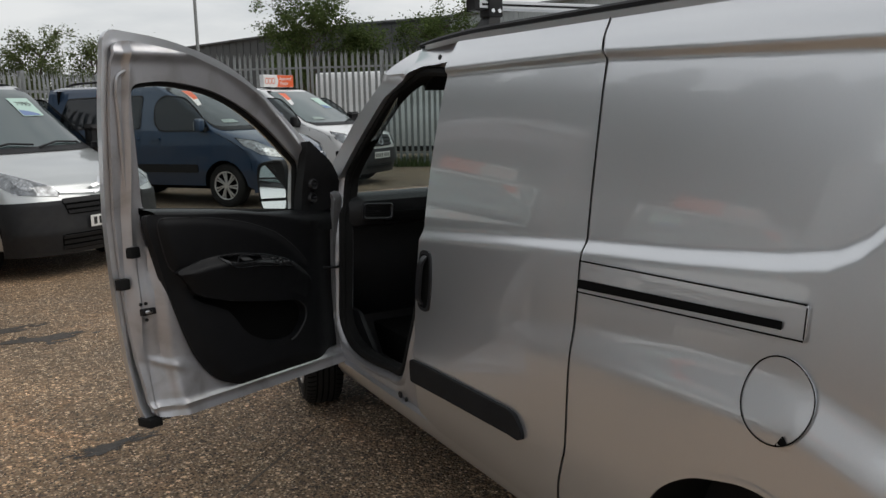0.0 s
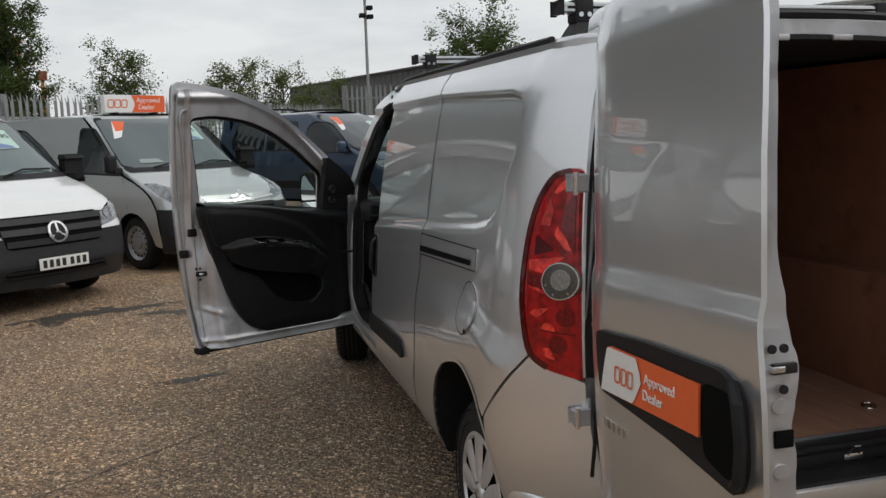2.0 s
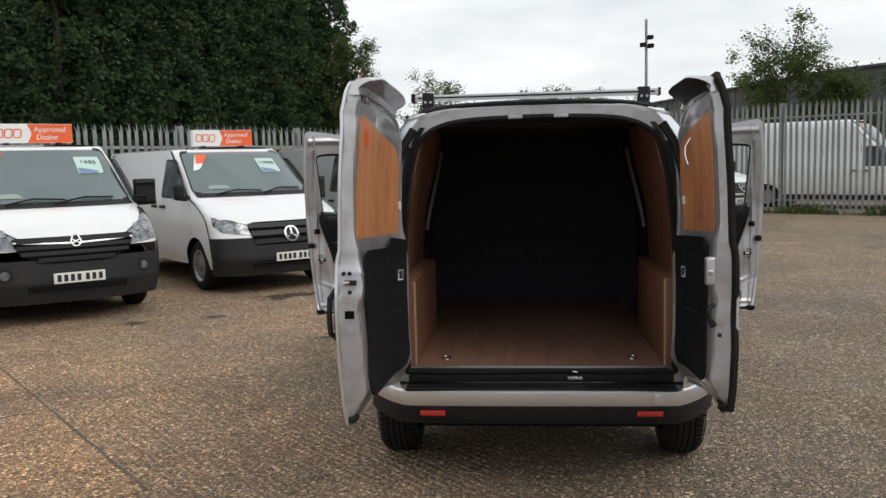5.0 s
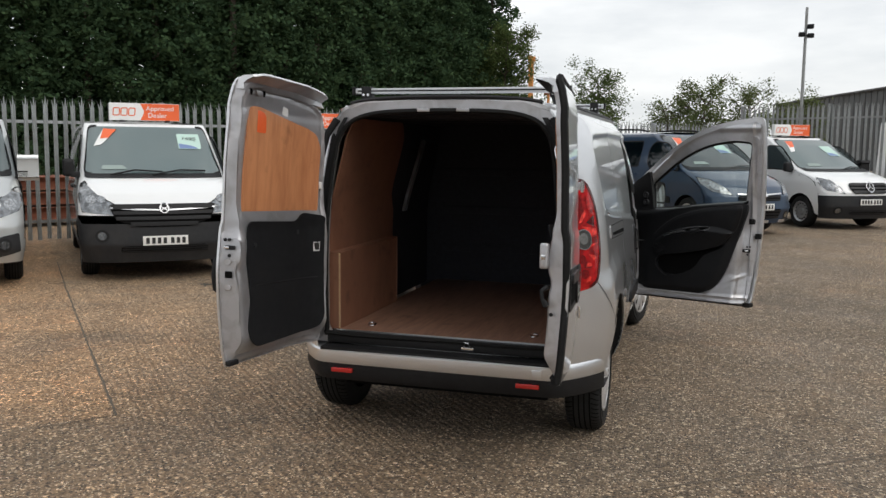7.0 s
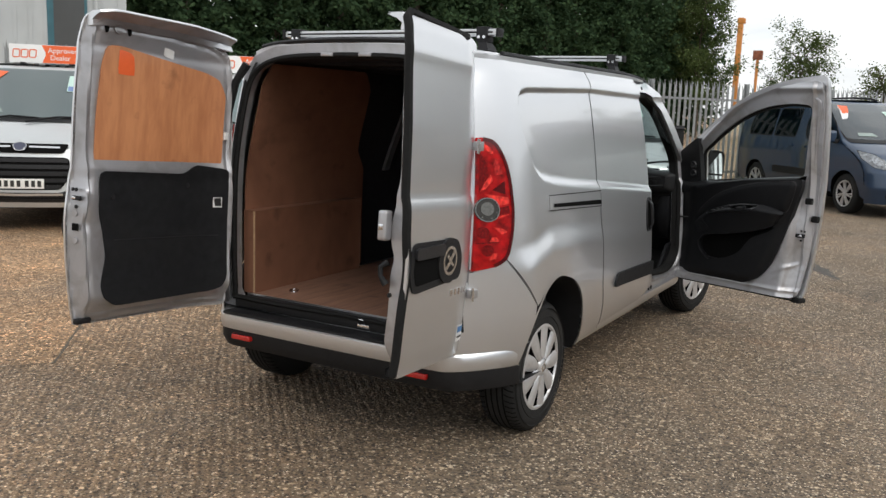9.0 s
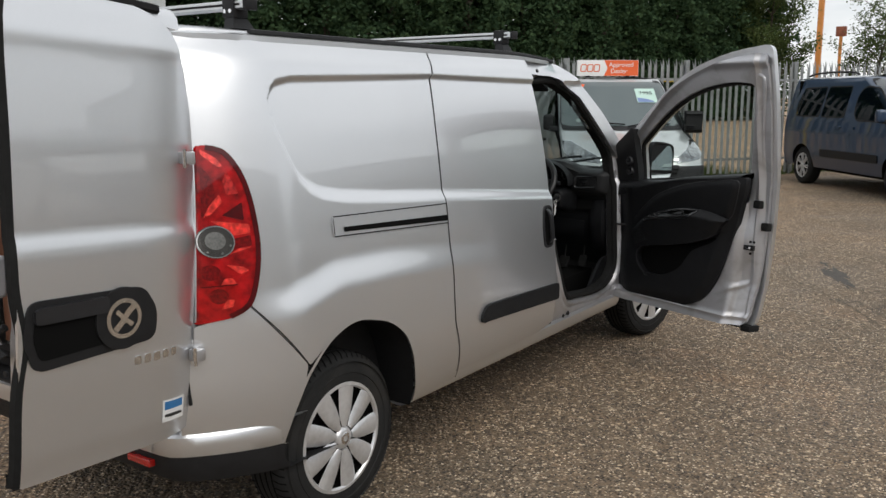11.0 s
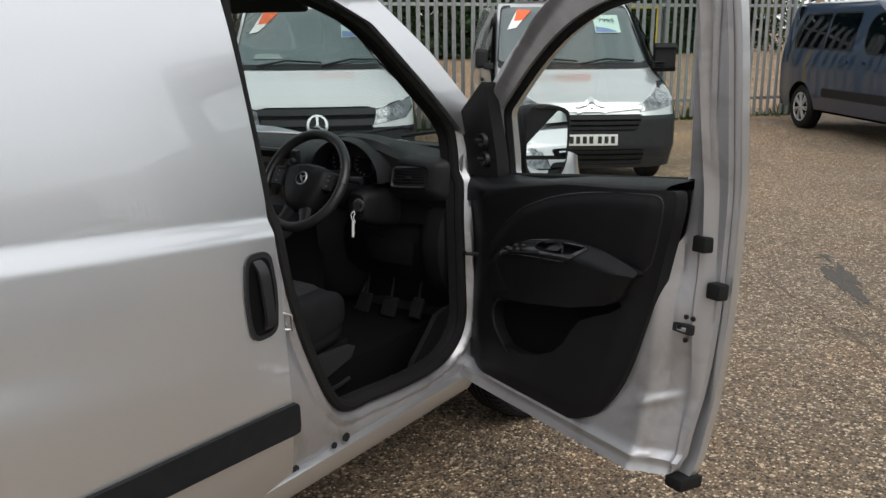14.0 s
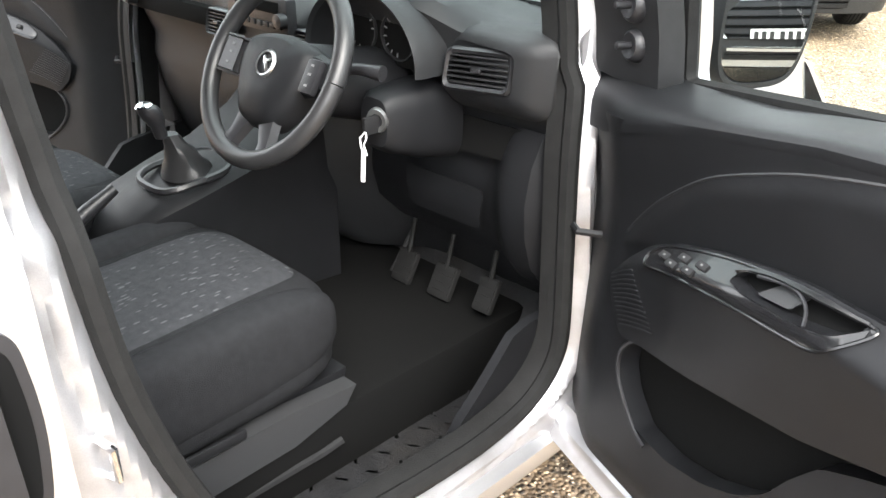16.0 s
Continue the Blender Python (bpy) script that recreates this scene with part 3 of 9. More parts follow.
def conifer(seed, h=17.0):
    rnd = np.random.RandomState(seed)
    t = thing("conifer_tree", "tall dense dark green conifer behind the fence", "tree", group="conifers behind the fence")
    part("trunk", tube(bmesh.new(), [(0.05 * math.sin(k), 0.05 * math.cos(2 * k), h * k / 8) for k in range(9)], [0.26 * (1 - k / 8.5) + 0.02 for k in range(9)], 8), BARK, t)
    C, S = [], []
    limbs = 210
    bulge = [rnd.uniform(0, 6.28) for _ in range(4)]
    for k in range(limbs):
        z = h * (0.02 + 0.96 * (k / limbs))
        a = k * 2.399 + rnd.rand() * 0.9
        R = 2.75 * (1 - z / h) ** 0.55 * (0.62 + 0.55 * rnd.rand() + 0.16 * math.sin(2 * a + 0.5 * z + bulge[0]) + 0.10 * math.sin(3 * a - 0.9 * z + bulge[1])) + 0.15
        for r, share in ((R, 46), (R * 0.72, 30), (R * 0.42, 16)):
            w = 0.10 + 0.070 * R + 0.05 * rnd.rand()
            cz = z + 0.22 * r - 0.10 * r * r + rnd.normal() * 0.12
            aa = a + rnd.normal() * 0.10
            for j in range(share):
                q = rnd.normal(size=3)
                f = abs(q[2])
                C.append((r * math.cos(aa) + q[0] * w, r * math.sin(aa) + q[1] * w, cz + q[2] * w * 0.62 - 0.10 * (abs(q[0]) + abs(q[1])) * w))
                S.append(0.090 + 0.12 * rnd.rand())
    V, F = leaf_quads(C, S, seed, 0.25)
    o = new("crown", mesh_from("crown", V, F, CONIFER))
    o.parent = t
    return t


def broadleaf(seed, h=9.0, mat=None, dense=1.0, spread=2.6, label="leafy broadleaved tree beyond the yard fence"):
    """Crown: clumps on limbs, with gaps between."""
    rnd = np.random.RandomState(seed)
    t = thing("broadleaf_tree", label, "tree", group="trees beyond the yard")
    bm = bmesh.new()
    trunk = [Vector((0.25 * math.sin(0.7 * k + seed) * k / 8, 0.25 * math.cos(0.9 * k + seed) * k / 8, 0.70 * h * k / 8)) for k in range(9)]
    tube(bm, trunk, [0.16 * (1 - k / 10) for k in range(9)], 8)
    C, S = [], []
    n_limb = 24
    for k in range(n_limb):
        p = trunk[2 + k % 7]
        a = k * 2.4 + rnd.rand()
        lev = (k % 7) / 6
        ln = spread * (0.60 + 0.5 * rnd.rand()) * (1.0 - 0.35 * lev)
        up = 0.30 + 0.8 * rnd.rand()
        tip = Vector((math.cos(a) * ln, math.sin(a) * ln, up * ln))
        pts = [p + Vector((tip.x * q, tip.y * q, tip.z * q ** 0.8)) for q in (0, 0.35, 0.7, 1.0)]
        tube(bm, pts, [0.06, 0.04, 0.025, 0.008], 5)
        for j in range(max(1, int(8 * dense))):
            q = 0.30 + 0.75 * rnd.rand()
            c = p + Vector((tip.x * q, tip.y * q, tip.z * q ** 0.8)) + Vector(rnd.normal(size=3) * 0.30)
            rr = 0.15 + 0.20 * rnd.rand()
            for _ in range(int(34 + 40 * rnd.rand())):
                C.append(tuple(c + Vector(rnd.normal(size=3) * rr)))
                S.append(0.055 + 0.075 * rnd.rand())
    part("trunk", bm, BARK, t)
    V, F = leaf_quads(C, S, seed + 7, 0.05)
    o = new("crown", mesh_from("crown", V, F, mat or BROAD))
    o.parent = t
    return t
# ---- the silver van ----
PZ = [0.0, 0.24, 0.30, 0.36, 0.45, 0.62, 0.85, 1.0, 1.17, 1.35, 1.55, 1.70, 1.78, 1.84, 1.88]
PX = [0.78, 0.79, 0.825, 0.862, 0.895, 0.912, 0.90, 0.887, 0.868, 0.845, 0.81, 0.775, 0.745, 0.70, 0.62]
_zs = np.linspace(0, 1.88, 400)
_xs = np.interp(_zs, PZ, PX)
_xs = np.convolve(np.pad(_xs, 16, mode="edge"), np.ones(33) / 33, "valid")
WHEEL_Y = (0.745, 3.98)


def flank(y, z):
    """Half-width of the body at length y and height z."""
    y, z = np.asarray(y, float), np.asarray(z, float)
    x = np.interp(z, _zs, _xs)
    x = x - 1.1 * np.maximum(0, 0.55 - y) ** 2 - np.interp(y, [3.6, 3.8, 4.0, 4.1, 4.2, 4.3, 4.4, 4.6], [0, 0.001, 0.004, 0.010, 0.022, 0.052, 0.10, 0.22])
    zb = np.interp(y, [0.48, 0.50, 0.54, 0.575, 0.62, 0.68, 0.80, 1.08, 1.455, 2.43, 2.6], [1.64, 1.52, 1.417, 1.344, 1.30, 1.27, 1.248, 1.220, 1.192, 1.107, 1.095])
    zt = np.interp(y, [0.48, 0.51, 0.54, 0.62, 1.5, 2.5], [1.62, 1.68, 1.705, 1.72, 1.745, 1.735])
    rec = smoothstep(0, 0.050, z - zb) * smoothstep(0, 0.030, zt - z)
    x = x - 0.019 * rec
    # haunch over the rear wheel: a shoulder that fades along the sliding door
    zc = np.interp(y, [0.45, 0.70, 1.0, 1.45, 2.0, 2.4], [1.00, 1.06, 1.055, 1.02, 0.95, 0.90])
    x = x + 0.023 * (1 - smoothstep(zc - 0.13, zc, z)) * smoothstep(0.25, 0.50, y) * (1 - 0.55 * smoothstep(0.95, 1.55, y)) * (1 - smoothstep(1.5, 2.35, y))
    r = np.hypot(y - WHEEL_Y[1] - 0.03, (z - 0.36) * 0.95)
    x = x + 0.022 * (1 - smoothstep(0.50, 0.72, r)) - 0.004 * smoothstep(0.66, 0.74, r) * (1 - smoothstep(0.74, 0.9, r))
    return x


def side_map(s, lift=0.0):
    return lambda y, z, d: (s * (flank(y, z) + lift + d), np.asarray(y, float), np.asarray(z, float))


# silver darkened further, with the hinge pocket's shade put into its colour
DULLSILVER = material("shaded_silver_paint", (0.20, 0.20, 0.21), 0.5, 0.5, grain=0.15, scale=40, stain=(0.06, 0.055, 0.05), stain_amt=0.7, stain_scale=14)
van = thing("cargo_van", "silver cargo van with its rear and front doors standing open", "van")
BODY_BACK = 0.17
arch_r = [(0.40, 0.38), (0.43, 0.52), (0.485, 0.645), (0.545, 0.71), (0.612, 0.761), (0.68, 0.792), (0.743, 0.808), (0.81, 0.808), (0.879, 0.793), (0.955, 0.77), (1.019, 0.734), (1.07, 0.69), (1.104, 0.637), (1.13, 0.575), (1.147, 0.51), (1.17, 0.43), (1.187, 0.352)]
quarter = [(0.90, 1.852), (0.70, 1.858), (0.55, 1.868), (0.30, 1.870), (0.250, 1.85), (BODY_BACK + 0.002, 0.90)] + [(0.322, 0.943), (0.51, 0.70)] + arch_r[4:] + [(1.35, 0.36), (1.505, 0.365)]
seam = [(1.50, 0.44), (1.485, 0.53), (1.455, 0.62), (1.443, 0.67), (1.446, 0.93), (1.449, 1.18), (1.458, 1.40), (1.468, 1.55), (1.49, 1.72), (1.53, 1.80), (1.56, 1.85)]
quarter = quarter + seam
for s in (-1, 1):
    part("rear_quarter_panel", panel(quarter, side_map(s), 0.0075, thick=0.012), SILVER, van)
    # bumper corner below the lamp, round the corner to the rear
    corner = [(0.118, 0.44), (0.121, 0.58), (0.166, 0.885), (0.322, 0.937), (0.50, 0.705), (0.485, 0.645), (0.43, 0.52), (0.395, 0.415), (0.39, 0.41)]
    part("bumper_corner", panel(corner, side_map(s, 0.002), 0.014, thick=0.012), SILVER, van)
    door_edge = [(2.44, 0.44), (2.43, 0.60), (2.43, 0.90), (2.435, 1.2), (2.42, 1.5), (2.41, 1.70), (2.42, 1.80), (2.45, 1.85)]
    slide = [(1.515, 0.40), (2.30, 0.405)] + door_edge + [(y + 0.008, z) for y, z in seam[::-1]]
    sd = part("sliding_door", panel(slide, side_map(s), 0.0085, thick=0.012), SILVER, van)
    # rubbing strip
    strip = [(2.445, 0.655), (1.74, 0.68), (1.70, 0.675), (1.665, 0.645), (1.655, 0.61), (1.675, 0.598), (1.72, 0.60), (2.45, 0.565)]
    part("rubbing_strip", panel(rounded(strip, 0.012, 3), side_map(s, 0.014), 0.02, thick=0.016), TRIM, sd, "dark grey plastic rubbing strip")
    bez = rounded([(2.312, 0.858), (2.400, 0.862), (2.416, 0.97), (2.406, 1.080), (2.322, 1.082), (2.302, 0.97)], [0.032, 0.032, 0.09, 0.032, 0.032, 0.09], 6)
    hb = part("door_handle", panel(bez, side_map(s, 0.007), 0.008, thick=0.010), SATIN, sd, "black plastic pull handle")
    # flat near-black sheet draws the shade of the cup
    part("handle_cup", panel([(2.357 + (y - 2.357) * 0.80, 0.968 + (z - 0.968) * 0.88) for y, z in bez], side_map(s, 0.0085), 0.008), DARK, hb)
    bow = lambda y, z, d: (s * (flank(y, z) + 0.006 + 0.026 * (1 - ((np.asarray(z, float) - 0.972) / 0.092) ** 6).clip(0, 1) + d), np.asarray(y, float), np.asarray(z, float))
    part("grip", panel(rounded([(2.348, 0.880), (2.376, 0.880), (2.372, 1.066), (2.340, 1.066)], 0.010, 3), bow, 0.008, thick=0.010), SATIN, hb)
    # slide rail cover with its groove
    rail = [(0.712, 1.205), (1.445, 1.182), (1.445, 1.098), (0.712, 1.132)]
    rc = part("slide_rail_cover", panel(rounded(rail, 0.006, 2), side_map(s, 0.005), 0.02, thick=0.004), SILVER, van)
    part("rail_slot", panel([(0.765, 1.162), (1.446, 1.133), (1.446, 1.108), (0.765, 1.144)], side_map(s, 0.0085), 0.012), DARK, rc)
    loop = rail + rail[:1]
    part("rail_gap", strip_on([p for a, b in zip(loop, loop[1:]) for p in [(a[0] + (b[0] - a[0]) * k / 12, a[1] + (b[1] - a[1]) * k / 12) for k in range(12)]], 0.0040, side_map(s, 0.007)), DARK, rc)
    part("door_seam", strip_on(spline([(y + 0.004, z) for y, z in [(1.508, 0.37)] + seam], 4, False), 0.0052, side_map(s, 0.002)), DARK, van)
    part("bumper_seam", strip_on(spline([(0.325, 0.940), (0.42, 0.82), (0.505, 0.702)], 5, False), 0.004, side_map(s, 0.0035)), DARK, van)
    # wheel arch liner
    bm = bmesh.new()
    arch = [(0.395, 0.36)] + arch_r[:-1] + [(1.187, 0.33)]
    loft(bm, [[(s * (float(flank(y, z)) - 0.004), y, z) for y, z in arch], [(s * 0.716, y, z) for y, z in arch]], closed=False)
    bm.faces.new([v for v in bm.verts if abs(abs(v.co.x) - 0.716) < 1e-4])
    part("wheel_arch_liner", bm, BLACK, van)
    part("arch_lip", strip_on(spline(arch_r, 4, False), 0.012, side_map(s, 0.003)), SILVER, van)
    # sill below the doors
    bm = bmesh.new()
    ring = lambda y: [(s * x, y, z) for x, z in ((0.70, 0.325), (0.800, 0.315), (0.832, 0.325), (0.850, 0.355), (0.853, 0.395), (0.835, 0.405), (0.70, 0.405))]
    loft(bm, [ring(y) for y in (1.19, 1.6, 2.3, 3.0, 3.42)])
    part("sill", bm, SILVER, van)
    # roof moulding and roof bars' feet are below; the black moulding runs along the roof edge
    part("roof_moulding", T([(s * (0.672 - 0.02 * max(0, y - 2.2)), y, 1.866 - 0.085 * max(0, y - 2.25) ** 2) for y in np.linspace(0.52, 2.80, 24)], 0.011, 6), BLACK, van)
    # door frame: one pressing round the front door opening, stepping in to the seal
    seal = spline([(2.485, 1.70), (2.56, 1.727), (2.68, 1.733), (2.80, 1.718), (3.02, 1.632), (3.25, 1.432), (3.385, 1.30), (3.408, 1.22), (3.40, 1.10), (3.38, 0.96), (3.372, 0.70), (3.355, 0.58), (3.29, 0.500), (3.18, 0.478), (3.03, 0.480), (2.86, 0.497), (2.73, 0.512), (2.65, 0.590), (2.58, 0.74), (2.54, 0.87), (2.52, 0.98), (2.508, 1.12), (2.492, 1.30), (2.480, 1.50)], 4)
    frame_out = [(2.36, 0.40), (3.50, 0.37), (3.515, 0.80), (3.52, 1.20), (3.43, 1.32), (3.25, 1.485), (3.02, 1.68), (2.82, 1.765), (2.68, 1.785), (2.55, 1.79), (2.36, 1.80)]
    def frame_map(y, z, d, s=s, loop=seal):
        P = np.stack([np.ravel(y), np.ravel(z)], 1).astype(float)
        e = np.linalg.norm(P - nearest(P, [loop]), axis=1)
        k = 0.078 - 0.034 * smoothstep(0.010, 0.040, e) + 0.010 * np.exp(-((e - 0.058) / 0.010) ** 2)
        return (s * (flank(y, z) - k + d), np.asarray(y, float), np.asarray(z, float))
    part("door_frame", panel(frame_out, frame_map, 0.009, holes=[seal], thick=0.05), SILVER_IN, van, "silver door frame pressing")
    part("striker", T([(s * 0.835, 2.475, 0.885), (s * 0.872, 2.482, 0.880), (s * 0.872, 2.482, 0.840), (s * 0.835, 2.475, 0.835)], 0.005, 6), CHROME, van)
    for yy, zz, r in ((2.717, 0.418, 0.014), (2.665, 0.412, 0.010), (2.50, 0.405, 0.014)):
        part("sill_plug", disc(bmesh.new(), pose(s * (float(flank(yy, zz)) - 0.042), yy, zz, 0, s * 90, 0), r, 14, 0.006), BLACK, van)
    for zz in (0.62, 1.02):
        part("door_hinge", B(s * 0.775, s * 0.835, 3.445, 3.475, zz - 0.035, zz + 0.035, 0.006), SILVER_IN, van)
    part("check_strap", T([(s * 0.80, 3.40, 0.86), (s * 0.86, 3.36, 0.858), (s * 0.93, 3.40, 0.856)], 0.007, 6), BLACK, van)
    part("pillar_plug", disc(bmesh.new(), pose(s * (float(flank(3.44, 0.95)) - 0.042), 3.44, 0.95, 0, s * 90, 0), 0.012, 12, 0.006), BLACK, van)
    for yy, zz in ((3.455, 1.075), (3.452, 0.955)):
        part("pillar_bolt", lathe(bmesh.new(), [(1e-4, 0.010), (0.006, 0.010), (0.008, 0.006), (0.013, 0.004), (0.014, 0.0)], 14, "x", Matrix.Translation((s * (float(flank(yy, zz)) - 0.044), yy, zz)) @ Matrix.Diagonal((s, 1, 1, 1))), CHROME if zz > 1 else BLACK, van)
    a_out = [(2.43, 1.765), (2.43, 1.852), (2.62, 1.850), (2.74, 1.838), (2.85, 1.82), (3.02, 1.75), (3.30, 1.545), (3.53, 1.335), (3.60, 1.24), (3.56, 1.20), (3.49, 1.235), (3.43, 1.270), (3.40, 1.30), (3.25, 1.44), (3.02, 1.64), (2.80, 1.735), (2.68, 1.755), (2.56, 1.757)]
    part("front_pillar", panel(a_out, side_map(s, -0.035), 0.02, thick=0.06), SILVER, van)
    # rubber seal round the front door opening
    part("door_seal", tube(bmesh.new(), [(s * (float(flank(y, z)) - 0.074), y, z) for y, z in seal + seal[:1]], 0.018, 8), RUBBER, van)
    cy_, cz_ = 2.95, 1.05
    inside_ring = lambda k, dep: [(s * (float(flank(y, z)) - dep), cy_ + (y - cy_) * k, cz_ + (z - cz_) * k) for y, z in seal]
    part("seal_lining", loft(bmesh.new(), [r + r[:1] for r in (inside_ring(0.988, 0.070), inside_ring(0.976, 0.080), inside_ring(0.976, 0.122))], closed=False), RUBBER, van, "black ribbed door aperture lining")
    part("roof_plug", disc(bmesh.new(), pose(s * 0.744, 2.475, 1.778, 0, s * 75, 0), 0.010, 12, 0.006), BLACK, van)
    # front wing
    wing = [(3.54, 0.36), (3.57, 0.42), (3.575, 0.50), (3.59, 0.58), (3.62, 0.66), (3.67, 0.73), (3.75, 0.78), (3.85, 0.81), (3.98, 0.82), (4.11, 0.80), (4.21, 0.75), (4.29, 0.68), (4.34, 0.60), (4.37, 0.50), (4.38, 0.40), (4.58, 0.38), (4.64, 0.60), (4.63, 0.88), (4.52, 1.03), (4.12, 1.135), (3.76, 1.185), (3.535, 1.21), (3.535, 0.9)]
    part("front_wing", panel(wing[0:1] + wing[1:], side_map(s), 0.02, thick=0.012), SILVER, van)
    bm = bmesh.new()
    arch = wing[1:15]
    loft(bm, [[(s * (float(flank(y, z)) - 0.004), y, z) for y, z in arch], [(s * 0.716, y, z) for y, z in arch]], closed=False)
    bm.faces.new([v for v in bm.verts if abs(abs(v.co.x) - 0.716) < 1e-4])
    part("wheel_arch_liner", bm, BLACK, van)


def roof_z(x, y):
    x, y = np.abs(np.asarray(x, float)), np.asarray(y, float)
    drop = np.clip(x / (0.69 - 1.1 * np.maximum(0, 0.55 - y) ** 2), 0, 1)
    z = 1.905 - 0.022 * drop ** 2 - 0.030 * drop ** 8
    front = np.maximum(0, y - 2.25)
    return z - 0.085 * front ** 2 - 0.02 * np.maximum(0, 0.35 - y)


part("roof", panel([(-0.575, 0.24), (0.575, 0.24), (0.620, 0.30), (0.655, 0.37), (0.680, 0.45), (0.690, 0.55), (0.690, 2.60), (0.67, 2.75), (0.55, 2.90), (0.30, 2.95), (-0.30, 2.95), (-0.55, 2.90), (-0.67, 2.75), (-0.690, 2.60), (-0.690, 0.55), (-0.680, 0.45), (-0.655, 0.37), (-0.620, 0.30)], lambda x, y, d: (np.asarray(x, float), np.asarray(y, float), roof_z(x, y) + d), 0.035, thick=0.02), SILVER, van)
# rear edge of the roof: black gutter trim above the opening
part("roof_edge_trim", T([(x, 0.235 + 0.04 * abs(x), float(roof_z(x, 0.25)) + 0.006) for x in np.linspace(-0.54, 0.54, 18)], 0.014, 6), BLACK, van)


# windscreen, bonnet and nose
def nose(x, z):
    """Length at which the nose stands at half-width x and height z."""
    x, z = np.abs(np.asarray(x, float)), np.asarray(z, float)
    y = np.interp(z, [0.2, 0.35, 0.6, 0.85, 1.0, 1.10, 1.16, 1.50, 1.80, 1.86], [4.66, 4.72, 4.74, 4.68, 4.52, 4.26, 3.80, 3.27, 2.98, 2.93])
    w = np.interp(z, [0.2, 0.6, 1.0, 1.16, 1.5, 1.86], [0.86, 0.90, 0.87, 0.84, 0.77, 0.70])
    a = np.clip(x / w, 0, 1)
    return y - 0.33 * (1 - (1 - a ** 2.6) ** (1 / 2.6))


nose_map = lambda x, z, d: (np.asarray(x, float), nose(x, z) + d, np.asarray(z, float))
part("bonnet", panel([(-0.86, 0.86), (0.86, 0.86), (0.83, 1.15), (-0.83, 1.15)], nose_map, 0.04, thick=0.02, cy=0.015), SILVER, van)
part("front_bumper", panel([(-0.88, 0.22), (0.88, 0.22), (0.88, 0.86), (-0.88, 0.86)], nose_map, 0.04, thick=0.02), SILVER, van)
part("windscreen", panel([(-0.80, 1.165), (0.80, 1.165), (0.70, 1.83), (-0.70, 1.83)], nose_map, 0.04), SCREEN, van)
for s in (-1, 1):
    part("wiper", T([(s * 0.10 + 0.15, 3.80, 1.185), (s * 0.10 + 0.45, 3.68, 1.24), (s * 0.1 + 0.62, 3.50, 1.26)], 0.008, 6), BLACK, van)

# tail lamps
# lamp reds, deep to bright: facet glints and dark sides are put into colour
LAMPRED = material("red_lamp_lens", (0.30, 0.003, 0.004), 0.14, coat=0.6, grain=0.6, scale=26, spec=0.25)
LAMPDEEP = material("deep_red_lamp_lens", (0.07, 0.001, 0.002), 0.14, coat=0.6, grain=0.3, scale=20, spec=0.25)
LAMPPINK = material("red_facet_glint", (0.85, 0.040, 0.028), 0.16, 0.2, coat=1.0, grain=0.5, scale=60)
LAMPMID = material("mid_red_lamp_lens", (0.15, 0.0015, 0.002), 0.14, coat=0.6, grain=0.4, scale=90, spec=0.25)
LAMPPINK2 = material("dull_red_facet_glint", (0.50, 0.012, 0.010), 0.2, 0.2, coat=1.0, grain=0.6, scale=70)
LAMPCLEAR = material("clear_lamp_reflector", (0.09, 0.085, 0.08), 0.15, 0.6, coat=1.0, grain=0.15, scale=60)
LAMPBOWL = material("lamp_bowl", (0.30, 0.30, 0.29), 0.2, 0.7, grain=0.3, scale=120)
lamp_out = [(0.224, 1.482), (0.245, 1.486), (0.295, 1.468), (0.335, 1.40), (0.358, 1.30), (0.366, 1.15), (0.348, 1.03), (0.315, 0.945), (0.255, 0.908), (0.172, 0.895)]
